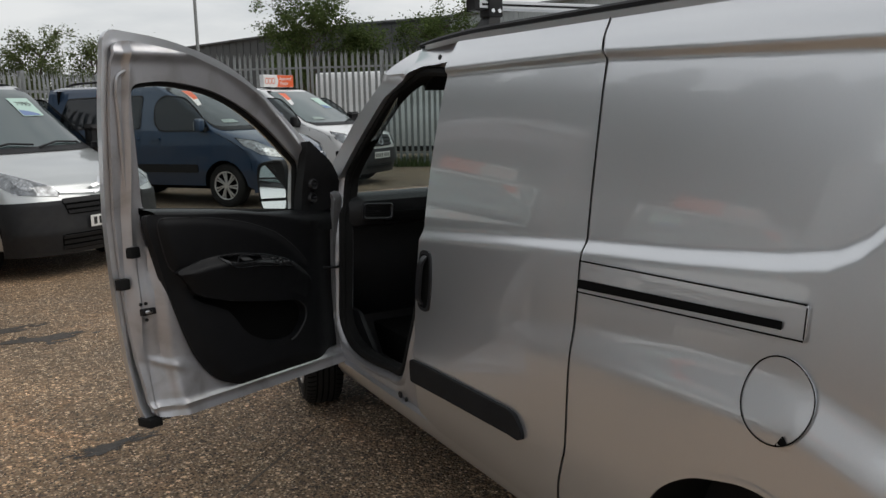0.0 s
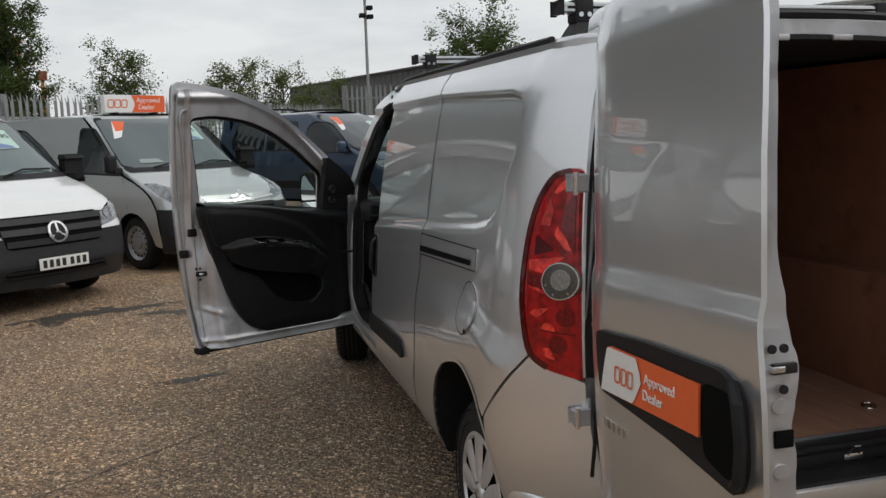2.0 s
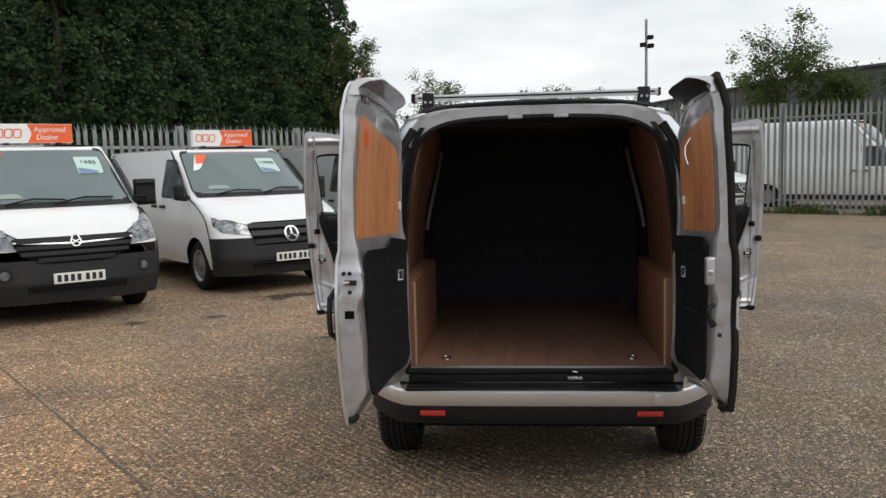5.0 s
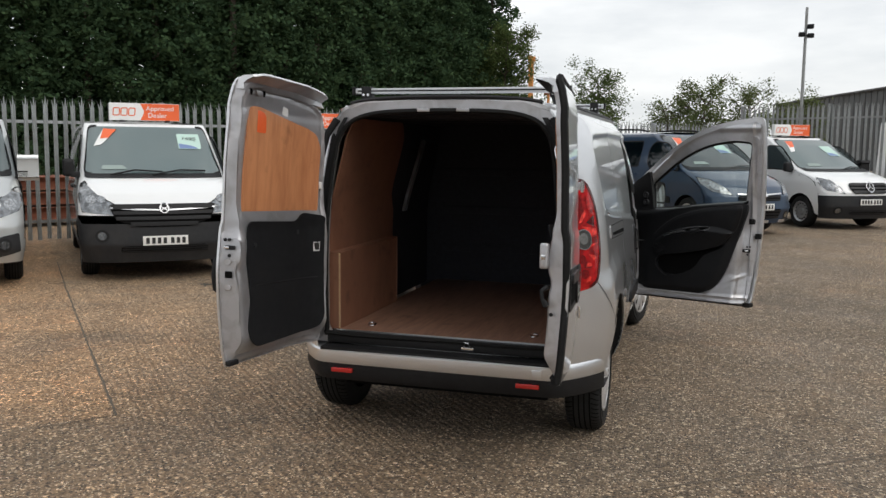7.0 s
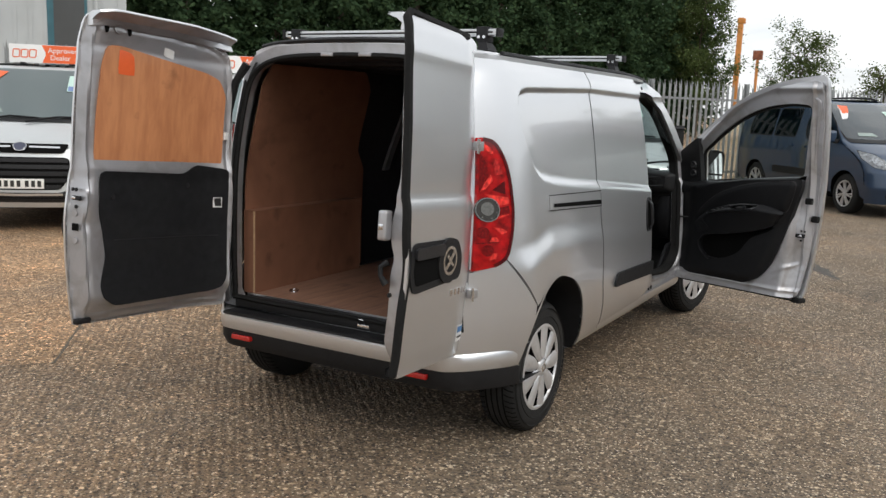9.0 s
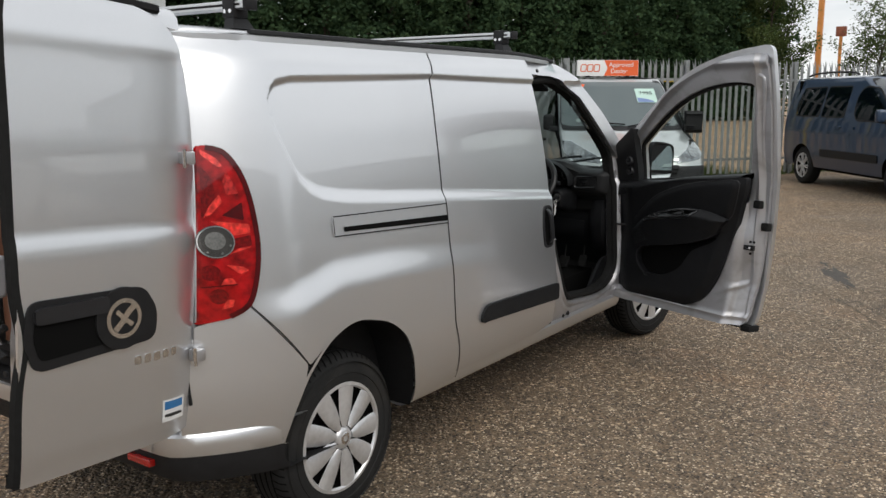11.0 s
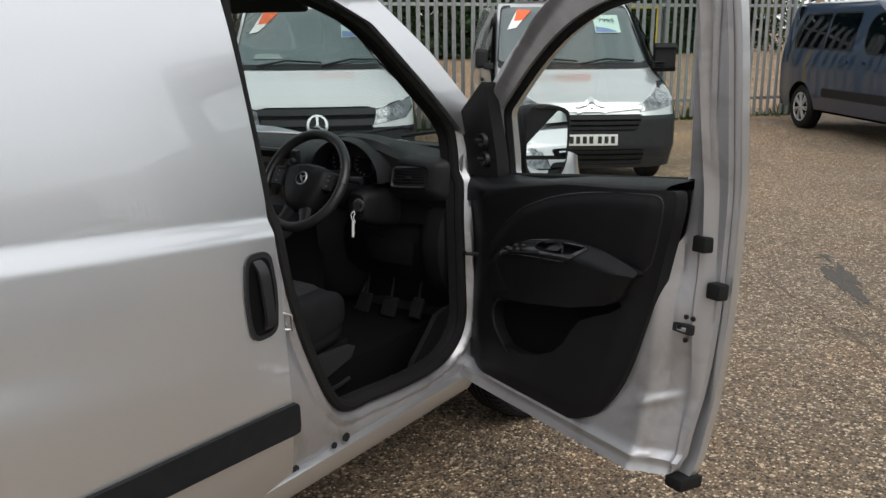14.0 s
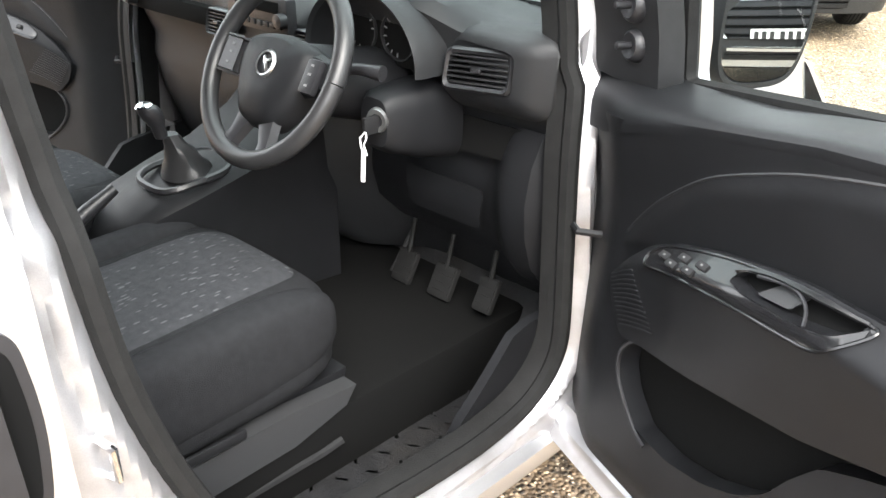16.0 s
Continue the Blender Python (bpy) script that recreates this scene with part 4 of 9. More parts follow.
for s in (-1, 1):
    lamp = part("tail_lamp", panel(spline(lamp_out[1:-1], 5, False) + [lamp_out[-1], lamp_out[0]], side_map(s, 0.012), 0.012, thick=0.03), LAMPRED, van, "red tail lamp with a round clear reversing lens")
    def ring_on(cy, cz, ry, rz, n=28):
        return [(cy + ry * math.cos(2 * math.pi * k / n), cz + rz * math.sin(2 * math.pi * k / n)) for k in range(n)]
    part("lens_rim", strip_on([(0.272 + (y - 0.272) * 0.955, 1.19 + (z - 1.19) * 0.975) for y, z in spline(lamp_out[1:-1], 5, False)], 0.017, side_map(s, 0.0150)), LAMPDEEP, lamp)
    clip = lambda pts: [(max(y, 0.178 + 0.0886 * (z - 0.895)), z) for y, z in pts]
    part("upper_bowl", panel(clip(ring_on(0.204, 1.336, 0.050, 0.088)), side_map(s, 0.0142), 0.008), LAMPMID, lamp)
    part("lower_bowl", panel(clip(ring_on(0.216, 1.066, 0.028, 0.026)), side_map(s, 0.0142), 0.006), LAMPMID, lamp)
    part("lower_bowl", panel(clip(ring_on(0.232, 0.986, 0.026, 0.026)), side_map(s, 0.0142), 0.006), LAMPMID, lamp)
    # flat facets on the lens, with glints and shade painted in
    part("glint_facet", panel(rounded([(0.231, 1.474), (0.240, 1.466), (0.270, 1.444), (0.287, 1.415), (0.273, 1.412), (0.246, 1.438), (0.231, 1.455)], 0.004, 3), side_map(s, 0.0146), 0.006), LAMPPINK, lamp)
    part("glint_facet", panel(rounded([(0.264, 1.324), (0.271, 1.298), (0.237, 1.260), (0.214, 1.248), (0.234, 1.286)], 0.004, 3), side_map(s, 0.0148), 0.006), LAMPPINK, lamp)
    part("shade_facet", panel(rounded([(0.327, 1.295), (0.264, 1.254), (0.327, 1.234)], 0.004, 3), side_map(s, 0.0146), 0.006), LAMPDEEP, lamp)
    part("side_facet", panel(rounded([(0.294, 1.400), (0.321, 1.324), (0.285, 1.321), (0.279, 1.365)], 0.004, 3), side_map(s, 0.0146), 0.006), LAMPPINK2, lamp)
    part("glint_facet", panel(rounded([(0.342, 1.220), (0.231, 1.238), (0.261, 1.213), (0.276, 1.184), (0.341, 1.190)], 0.004, 3), side_map(s, 0.0148), 0.006), LAMPPINK, lamp)
    part("shade_facet", panel(rounded([(0.342, 1.184), (0.279, 1.173), (0.276, 1.138), (0.343, 1.149)], 0.004, 3), side_map(s, 0.0146), 0.006), LAMPMID, lamp)
    part("glint_facet", panel(rounded([(0.345, 1.145), (0.303, 1.142), (0.269, 1.122), (0.306, 1.133)], 0.002, 3), side_map(s, 0.0148), 0.006), LAMPPINK, lamp)
    part("glint_facet", panel(rounded([(0.325, 1.065), (0.309, 1.079), (0.260, 1.090), (0.297, 1.055)], 0.004, 3), side_map(s, 0.0148), 0.006), LAMPPINK, lamp)
    part("glint_facet", panel(rounded([(0.285, 1.024), (0.273, 1.044), (0.252, 1.044), (0.239, 1.023)], 0.004, 3), side_map(s, 0.0148), 0.006), LAMPPINK, lamp)
    part("glint_facet", panel(rounded([(0.273, 0.971), (0.253, 0.974), (0.233, 0.940), (0.266, 0.948)], 0.004, 3), side_map(s, 0.0148), 0.006), LAMPPINK, lamp)
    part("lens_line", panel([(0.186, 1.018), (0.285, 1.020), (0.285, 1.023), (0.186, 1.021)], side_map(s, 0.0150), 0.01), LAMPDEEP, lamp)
    rv = part("reversing_lens", panel(ring_on(0.238, 1.168, 0.052, 0.054), side_map(s, 0.017), 0.008, thick=0.004), LAMPCLEAR, lamp, "clear reversing lens")
    part("lens_ring", strip_on(ring_on(0.238, 1.168, 0.050, 0.052), 0.003, side_map(s, 0.0195), closed=True), CHROME, rv)
    part("lens_bowl", panel(ring_on(0.236, 1.172, 0.028, 0.030), side_map(s, 0.0195), 0.006), LAMPBOWL, rv)
    for a in (-20, -70, -130):
        part("lens_screw", panel(ring_on(0.238 + 0.040 * math.cos(radians(a)), 1.168 + 0.042 * math.sin(radians(a)), 0.004, 0.004, 10), side_map(s, 0.0197), 0.004), LAMPBOWL, rv)
    # lower body behind the lamp: face of the rear pillar
    pil = [(0.70, 0.53), (0.745, 0.53), (0.742, 0.90), (0.712, 1.20), (0.682, 1.50), (0.638, 1.75), (0.58, 1.832), (0.45, 1.878), (0.2, 1.892), (0.0, 1.894), (0.0, 1.845), (0.30, 1.84), (0.47, 1.815), (0.565, 1.76), (0.615, 1.66), (0.65, 1.40), (0.668, 1.1), (0.668, 0.62), (0.64, 0.57), (0.0, 0.565), (0.0, 0.52)]
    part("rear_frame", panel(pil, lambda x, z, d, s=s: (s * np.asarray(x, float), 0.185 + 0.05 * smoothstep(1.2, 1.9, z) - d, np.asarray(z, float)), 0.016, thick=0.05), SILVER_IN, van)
    part("hinge_pocket", panel(rounded([(0.672, 0.93), (0.738, 0.93), (0.708, 1.20), (0.676, 1.50), (0.640, 1.72), (0.615, 1.70), (0.645, 1.50), (0.668, 1.25)], 0.01, 3), lambda x, z, d, s=s: (s * np.asarray(x, float), 0.181 + 0.05 * smoothstep(1.2, 1.9, z) + 0 * np.asarray(x), np.asarray(z, float)), 0.02), BLACK, van)
    edge_y = lambda z: 0.166 + 0.0886 * (z - 0.885)
    part("pillar_gap", loft(bmesh.new(), [[(s * (float(flank(edge_y(z), z)) - 0.003), edge_y(z) + 0.004, z), (s * (float(flank(edge_y(z), z)) - 0.075), 0.172 + 0.05 * float(smoothstep(1.2, 1.9, z)), z)] for z in np.linspace(0.89, 1.80, 16).tolist()], closed=False), BLACK, van)
    for zz in (0.80, 1.45):
        h = part("rear_hinge", B(s * 0.742, s * 0.782, 0.132, 0.170, zz - 0.020, zz + 0.020, 0.005), SILVER_IN, van, "silver door hinge")
        part("hinge_pin", T([(s * 0.775, 0.132, zz - 0.030), (s * 0.775, 0.132, zz + 0.030)], 0.007, 10), CHROME, h)
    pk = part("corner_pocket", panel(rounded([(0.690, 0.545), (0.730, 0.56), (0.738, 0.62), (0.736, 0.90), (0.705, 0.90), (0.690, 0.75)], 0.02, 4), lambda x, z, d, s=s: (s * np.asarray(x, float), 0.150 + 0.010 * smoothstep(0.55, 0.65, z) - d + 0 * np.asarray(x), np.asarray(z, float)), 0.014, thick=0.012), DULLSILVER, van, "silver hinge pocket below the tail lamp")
    part("pocket_hole", panel(rounded([(0.700, 0.58), (0.720, 0.59), (0.730, 0.64), (0.730, 0.72), (0.700, 0.74)], 0.014, 4), lambda x, z, d, s=s: (s * np.asarray(x, float), 0.146 + 0 * np.asarray(x), np.asarray(z, float)), 0.02), BLACK, pk)
    part("pocket_rod", T([(s * 0.712, 0.142, 0.86), (s * 0.720, 0.135, 0.74), (s * 0.728, 0.142, 0.62)], 0.006, 8), BLACK, pk)
    for zz in (1.045, 1.085):
        part("latch_mark", B(s * 0.688, s * 0.706, 0.172, 0.180, zz - 0.010, zz + 0.010, 0.002), material("yellow_marker", (0.75, 0.55, 0.03), 0.5), van)
seal = spline([(0.0, 0.585), (0.60, 0.585), (0.655, 0.64), (0.658, 1.1), (0.64, 1.40), (0.605, 1.65), (0.555, 1.75), (0.46, 1.805), (0.30, 1.83), (0.0, 1.838)], 5, False)
full = [(x, z) for x, z in seal] + [(-x, z) for x, z in seal[::-1][1:]]
part("rear_seal", tube(bmesh.new(), [(x, 0.170 + 0.05 * float(smoothstep(1.2, 1.9, z)), z) for x, z in full], 0.014, 6), RUBBER, van)
# gas-strut shaped drain channels on the pillars
for s in (-1, 1):
    part("drain_channel", T([(s * 0.60, 0.20, 1.79), (s * 0.655, 0.178, 1.70), (s * 0.69, 0.165, 1.55), (s * 0.70, 0.160, 1.42)], [0.022, 0.020, 0.018, 0.012], 8), BLACK, van)

# rear bumper with black step and lower valance
bm = bmesh.new()
def bumper_ring(u, zs):
    x = u * 0.888
    a = abs(u)
    side = 0.55 - math.sqrt(max(0.0, 0.911 - abs(x)) / 1.1) - 0.006
    y = 0.070 + 0.012 * a * a
    return x, 0.5 * (y + side + math.sqrt((side - y) ** 2 + 0.0006))
us = np.sin(np.linspace(-1, 1, 49) * math.pi / 2)
rings = []
for u in us:
    x, y = bumper_ring(float(u), None)
    rings.append([(x, y + 0.14, 0.516), (x, y + 0.012, 0.514), (x, y, 0.505), (x, y - 0.004, 0.47), (x, y + 0.006, 0.435), (x, y + 0.03, 0.425)])
loft(bm, rings, closed=False)
bumper = part("rear_bumper", bm, SILVER, van, "silver rear bumper with a black step")
bm = bmesh.new()
loft(bm, [[(x, y + 0.012, 0.432), (x, y + 0.012, 0.38), (x, y + 0.04, 0.335), (x, y + 0.30, 0.33)] for x, y in [bumper_ring(float(u), None) for u in us]], closed=False)
part("bumper_valance", bm, BLACK, bumper)
part("step_pad", B(-0.66, 0.66, 0.080, 0.19, 0.508, 0.524, 0.006), BLACK, bumper, "black plastic step pad")
part("sill_trim", B(-0.655, 0.655, 0.165, 0.29, 0.53, 0.580, 0.012), BLACK, van)
for s in (-1, 1):
    part("bumper_reflector", B(s * 0.525 - 0.062, s * 0.525 + 0.062, 0.066, 0.09, 0.388, 0.412, 0.004), material("red_reflector", (0.45, 0.015, 0.012), 0.2, coat=1.0), bumper)
part("tow_cover", B(0.548, 0.60, 0.0655, 0.075, 0.447, 0.492, 0.003), SILVER, bumper)
lt = part("floor_latch", B(0.14, 0.21, 0.158, 0.18, 0.542, 0.562, 0.003), CHROME, van)
part("latch_loop", T([(0.155, 0.16, 0.56), (0.165, 0.145, 0.59), (0.185, 0.145, 0.59), (0.195, 0.16, 0.56)], 0.004, 6), CHROME, lt)

# load space: plywood lining
def wood(name, base, dark, scale=1.0, along=(1, 14, 1), rough=0.6):
    m = bpy.data.materials.new(name)
    m.use_nodes = True
    N, L = m.node_tree.nodes, m.node_tree.links
    b = N["Principled BSDF"]
    b.inputs["Roughness"].default_value = rough
    co = N.new("ShaderNodeTexCoord")
    mp = N.new("ShaderNodeMapping")
    mp.inputs["Scale"].default_value = tuple(a * scale for a in along)
    L.new(co.outputs["Object"], mp.inputs["Vector"])
    nz = N.new("ShaderNodeTexNoise")
    nz.inputs["Scale"].default_value, nz.inputs["Detail"].default_value, nz.inputs["Distortion"].default_value = 1.6, 6, 1.4
    L.new(mp.outputs["Vector"], nz.inputs["Vector"])
    fine = N.new("ShaderNodeTexNoise")
    fine.inputs["Scale"].default_value, fine.inputs["Detail"].default_value = 9, 8
    L.new(mp.outputs["Vector"], fine.inputs["Vector"])
    rp = N.new("ShaderNodeValToRGB")
    e = rp.color_ramp.elements
    e[0].position, e[0].color = 0.30, (*dark, 1)
    e[1].position, e[1].color = 0.62, (*base, 1)
    ad = N.new("ShaderNodeMath")
    ad.operation = "MULTIPLY_ADD"
    ad.inputs[1].default_value = 0.35
    L.new(fine.outputs["Fac"], ad.inputs[0])
    sc = N.new("ShaderNodeMath")
    sc.operation = "MULTIPLY"
    sc.inputs[1].default_value = 0.65
    L.new(nz.outputs["Fac"], sc.inputs[0])
    L.new(sc.outputs[0], ad.inputs[2])
    L.new(ad.outputs[0], rp.inputs["Fac"])
    # knots and scuffs
    vo = N.new("ShaderNodeTexNoise")
    vo.inputs["Scale"].default_value, vo.inputs["Detail"].default_value = 7.0, 10
    L.new(co.outputs["Object"], vo.inputs["Vector"])
    mr = N.new("ShaderNodeMapRange")
    mr.inputs["From Min"].default_value, mr.inputs["From Max"].default_value, mr.inputs["To Max"].default_value = 0.62, 0.74, 0.55
    L.new(vo.outputs["Fac"], mr.inputs["Value"])
    mx = N.new("ShaderNodeMix")
    mx.data_type = "RGBA"
    mx.inputs["B"].default_value = (*(c * 0.45 for c in dark), 1)
    L.new(mr.outputs["Result"], mx.inputs["Factor"])
    L.new(rp.outputs["Color"], mx.inputs["A"])
    L.new(mx.outputs["Result"], b.inputs["Base Color"])
    bp = N.new("ShaderNodeBump")
    bp.inputs["Strength"].default_value, bp.inputs["Distance"].default_value = 0.15, 0.003
    L.new(fine.outputs["Fac"], bp.inputs["Height"])
    L.new(bp.outputs["Normal"], b.inputs["Normal"])
    return m


# lining and floor darker than the door panel: load-space shade put into their browns
PLY = wood("plywood_lining_shaded", (0.255, 0.118, 0.070), (0.165, 0.072, 0.043), 1.0, (6, 1.0, 0.7))
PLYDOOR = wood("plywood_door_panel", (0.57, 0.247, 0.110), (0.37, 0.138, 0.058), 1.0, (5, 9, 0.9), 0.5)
PLYFLOOR = wood("plywood_floor_shaded", (0.290, 0.160, 0.108), (0.150, 0.078, 0.053), 1.0, (9, 1.0, 3), 0.5)
PLYEDGE = material("plywood_edge", (0.45, 0.30, 0.17), 0.7, grain=0.3, scale=120)
# walls, bulkhead and ceiling: deep shade put into one near-black blue
VANIN = material("shaded_load_space", (0.026, 0.028, 0.037), 0.8, grain=0.2, scale=30)
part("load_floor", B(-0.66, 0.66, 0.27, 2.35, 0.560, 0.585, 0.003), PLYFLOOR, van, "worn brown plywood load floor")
part("floor_edge", B(-0.655, 0.655, 0.262, 0.270, 0.562, 0.589, 0.002), ALU, van)
for s in (-1, 1):
    lining = [(0.30, 0.59), (1.38, 0.59), (1.38, 1.20), (1.28, 1.33), (1.28, 1.70), (1.20, 1.80), (0.36, 1.80), (0.30, 1.70)]
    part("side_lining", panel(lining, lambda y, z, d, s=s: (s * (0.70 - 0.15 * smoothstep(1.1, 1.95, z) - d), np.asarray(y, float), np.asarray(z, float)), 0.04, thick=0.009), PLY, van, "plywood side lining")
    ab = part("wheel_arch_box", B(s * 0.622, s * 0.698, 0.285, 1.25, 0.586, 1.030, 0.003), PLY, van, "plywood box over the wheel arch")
    part("box_edge", B(s * 0.6225, s * 0.632, 0.2815, 0.2845, 0.588, 1.028), PLYEDGE, ab)
    part("inner_pillar", panel([(1.62, 1.18), (1.68, 1.18), (1.84, 1.68), (1.78, 1.70)], lambda y, z, d, s=s: (s * (0.72 - 0.10 * smoothstep(1.1, 1.8, z) + d), np.asarray(y, float), np.asarray(z, float)), 0.04, thick=0.02), SILVER_IN, van)
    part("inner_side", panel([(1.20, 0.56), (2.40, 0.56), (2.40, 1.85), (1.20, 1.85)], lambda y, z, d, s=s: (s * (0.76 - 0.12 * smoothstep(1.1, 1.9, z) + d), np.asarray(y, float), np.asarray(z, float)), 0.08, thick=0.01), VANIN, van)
    part("lashing_eye", lathe(bmesh.new(), [(0.022 + 0.005 * math.cos(a), 0.005 * math.sin(a)) for a in np.linspace(0, 2 * math.pi, 9)], 16, "z", pose(s * 0.488, 0.445, 0.592, 12, 0, 0)), CHROME, van)
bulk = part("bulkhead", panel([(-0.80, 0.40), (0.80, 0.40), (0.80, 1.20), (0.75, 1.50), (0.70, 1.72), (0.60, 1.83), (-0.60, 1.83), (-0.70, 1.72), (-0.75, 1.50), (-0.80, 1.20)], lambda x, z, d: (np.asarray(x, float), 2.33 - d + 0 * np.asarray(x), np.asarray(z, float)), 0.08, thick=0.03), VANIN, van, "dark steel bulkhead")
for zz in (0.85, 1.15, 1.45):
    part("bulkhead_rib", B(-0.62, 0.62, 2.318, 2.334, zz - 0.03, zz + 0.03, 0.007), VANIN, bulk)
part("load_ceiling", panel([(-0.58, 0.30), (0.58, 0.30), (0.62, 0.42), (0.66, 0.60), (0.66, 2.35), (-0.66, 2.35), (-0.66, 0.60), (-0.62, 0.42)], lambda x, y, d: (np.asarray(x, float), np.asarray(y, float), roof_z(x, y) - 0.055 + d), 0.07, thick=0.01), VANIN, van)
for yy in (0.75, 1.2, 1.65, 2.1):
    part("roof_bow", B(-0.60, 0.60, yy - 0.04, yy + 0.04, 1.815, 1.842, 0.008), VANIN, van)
for xx in (-0.10, 0.12):
    part("header_bracket", B(xx - 0.035, xx + 0.035, 0.20, 0.225, 1.83, 1.848, 0.004), SILVER_IN, van)
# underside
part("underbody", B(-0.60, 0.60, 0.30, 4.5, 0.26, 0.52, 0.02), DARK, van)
part("exhaust", T([(0.30, 1.2, 0.30), (0.40, 0.80, 0.32), (0.44, 0.48, 0.35)], 0.03, 10), STEEL, van)

# fuel flap on the near side
FUEL = [(0.752 + 0.088 * math.cos(a), 1.003 + 0.088 * math.sin(a)) for a in np.linspace(0, 2 * math.pi, 41)[:-1]]
flap = part("fuel_flap", panel(FUEL, side_map(-1, 0.004), 0.012, thick=0.003), SILVER, van)
part("flap_gap", strip_on(FUEL, 0.0034, side_map(-1, 0.0055), closed=True), DARK, flap)
part("flap_notch", panel([(0.70, 0.93), (0.735, 0.915), (0.715, 0.945)], side_map(-1, 0.0065), 0.01), DARK, flap)

# ---- wheels ----
def wheel(parent, x, y, s, turn=0.0, r=0.318, trim="petals"):
    m = pose(x, y, r, 0, 0, turn)
    w = 0.098
    prof = [(0.205, -w), (0.262, -w - 0.004), (0.296, -w + 0.006), (0.312, -w + 0.022), (0.318, -w + 0.05), (0.318, w - 0.05), (0.312, w - 0.022), (0.296, w - 0.006), (0.262, w + 0.004), (0.205, w)]
    prof = [(a * r / 0.318, b) for a, b in prof]
    tyre = part("wheel", lathe(bmesh.new(), prof, 56, "x"), TYRE, parent, "black tyre")
    tyre.matrix_basis = m
    for k in (-0.045, -0.015, 0.015, 0.045):
        part("tread_groove", lathe(bmesh.new(), [(r + 0.0012, k - 0.004), (r + 0.0012, k + 0.004)], 56, "x"), DARK, tyre, smooth="keep")
    bm = bmesh.new()
    for k in range(64):
        a = 2 * math.pi * k / 64
        for q in (-1, 1):
            P = []
            for rr, xx, da in ((0.3195, 0.052, 0.0), (0.3135, 0.078, 0.035), (0.300, 0.0945, 0.06)):
                for e in (-0.010, 0.010):
                    t = a + da + e
                    P.append(bm.verts.new((q * xx, rr * r / 0.318 * math.cos(t), rr * r / 0.318 * math.sin(t))))
            bm.faces.new((P[0], P[1], P[3], P[2]))
            bm.faces.new((P[2], P[3], P[5], P[4]))
    tagged(part("shoulder_groove", bm, DARK, tyre, smooth="keep"), kind="stuff")
    for rr in (0.245, 0.285):
        part("sidewall_rib", lathe(bmesh.new(), [((rr - 0.003) * r / 0.318, s * (w + 0.001)), (rr * r / 0.318, s * (w + 0.0065)), ((rr + 0.003) * r / 0.318, s * (w + 0.001))], 48, "x"), TYRE, tyre)
    o = s * (w + 0.002)
    rim = 0.212 * r / 0.318
    if trim == "petals":
        bm = lathe(bmesh.new(), [(rim, o * 0.90), (rim * 0.985, o), (rim * 0.93, o * 1.02), (rim * 0.90, o * 0.93)], 48, "x")
        n = 9
        for k in range(n):
            a = 2 * math.pi * k / n
            rings = []
            for rr, hw, dx in ((0.045, 0.013, 1.06), (0.08, 0.030, 1.05), (0.12, 0.038, 1.03), (0.16, 0.042, 1.0), (0.195, 0.044, 0.98)):
                rr = rr * r / 0.318
                f = lambda c, d, rr=rr, dx=dx: (o * dx + d, rr * math.cos(a) - c * math.sin(a), rr * math.sin(a) + c * math.cos(a))
                rings.append([f(-hw, -s * 0.006), f(-hw * 0.6, s * 0.002), f(0, s * 0.004), f(hw * 0.6, s * 0.002), f(hw, -s * 0.006), f(0, -s * 0.014)])
            loft(bm, rings)
        cap = part("wheel_trim", bm, ALLOY, tyre, "silver petal wheel trim")
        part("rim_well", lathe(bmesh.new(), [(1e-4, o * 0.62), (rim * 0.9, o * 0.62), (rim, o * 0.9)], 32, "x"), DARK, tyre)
        part("hub_cap", lathe(bmesh.new(), [(1e-4, o * 1.14), (0.028, o * 1.13), (0.040, o * 1.08), (0.046, o * 0.98)], 24, "x"), ALLOY, cap)
        part("hub_emblem", lathe(bmesh.new(), [(0.012, o * 1.15), (0.020, o * 1.155), (0.024, o * 1.13)], 20, "x"), CHROME, cap)
    elif trim == "steel":
        part("steel_rim", lathe(bmesh.new(), [(rim, o * 0.95), (rim * 0.95, o), (rim * 0.88, o * 0.86), (rim * 0.8, o * 0.66), (rim * 0.62, o * 0.78), (rim * 0.45, o * 0.80), (rim * 0.33, o * 0.66), (rim * 0.30, o * 0.9), (rim * 0.22, o * 0.95), (1e-4, o * 0.95)], 40, "x"), STEEL, tyre)
        for k in range(14):
            a = 2 * math.pi * k / 14
            part("rim_hole", disc(bmesh.new(), Matrix.Translation((o * 0.715, rim * 0.72 * math.cos(a), rim * 0.72 * math.sin(a))) @ pose(0, 0, 0, 0, s * 90, 0), 0.014, 10, 0.006), DARK, tyre)
    else:
        bm = lathe(bmesh.new(), [(rim, o * 0.92), (rim * 0.98, o), (rim * 0.92, o * 0.98), (rim * 0.9, o * 0.85)], 40, "x")
        for k in range(14):
            a = 2 * math.pi * k / 14 + (0.10 if k % 2 else -0.10)
            rings = []
            for rr, hw, tw in ((0.03, 0.010, 0), (0.10, 0.010, 0.06), (0.20, 0.013, 0.14)):
                rr = rr * r / 0.318
                f = lambda c, d, rr=rr, tw=tw: (o * 1.0 + d, rr * math.cos(a + tw) - c * math.sin(a + tw), rr * math.sin(a + tw) + c * math.cos(a + tw))
                rings.append([f(-hw, -s * 0.02), f(-hw * 0.7, 0), f(hw * 0.7, 0), f(hw, -s * 0.02)])
            loft(bm, rings)
        cap = part("alloy_rim", bm, ALLOY, tyre, "multi-spoke alloy wheel")
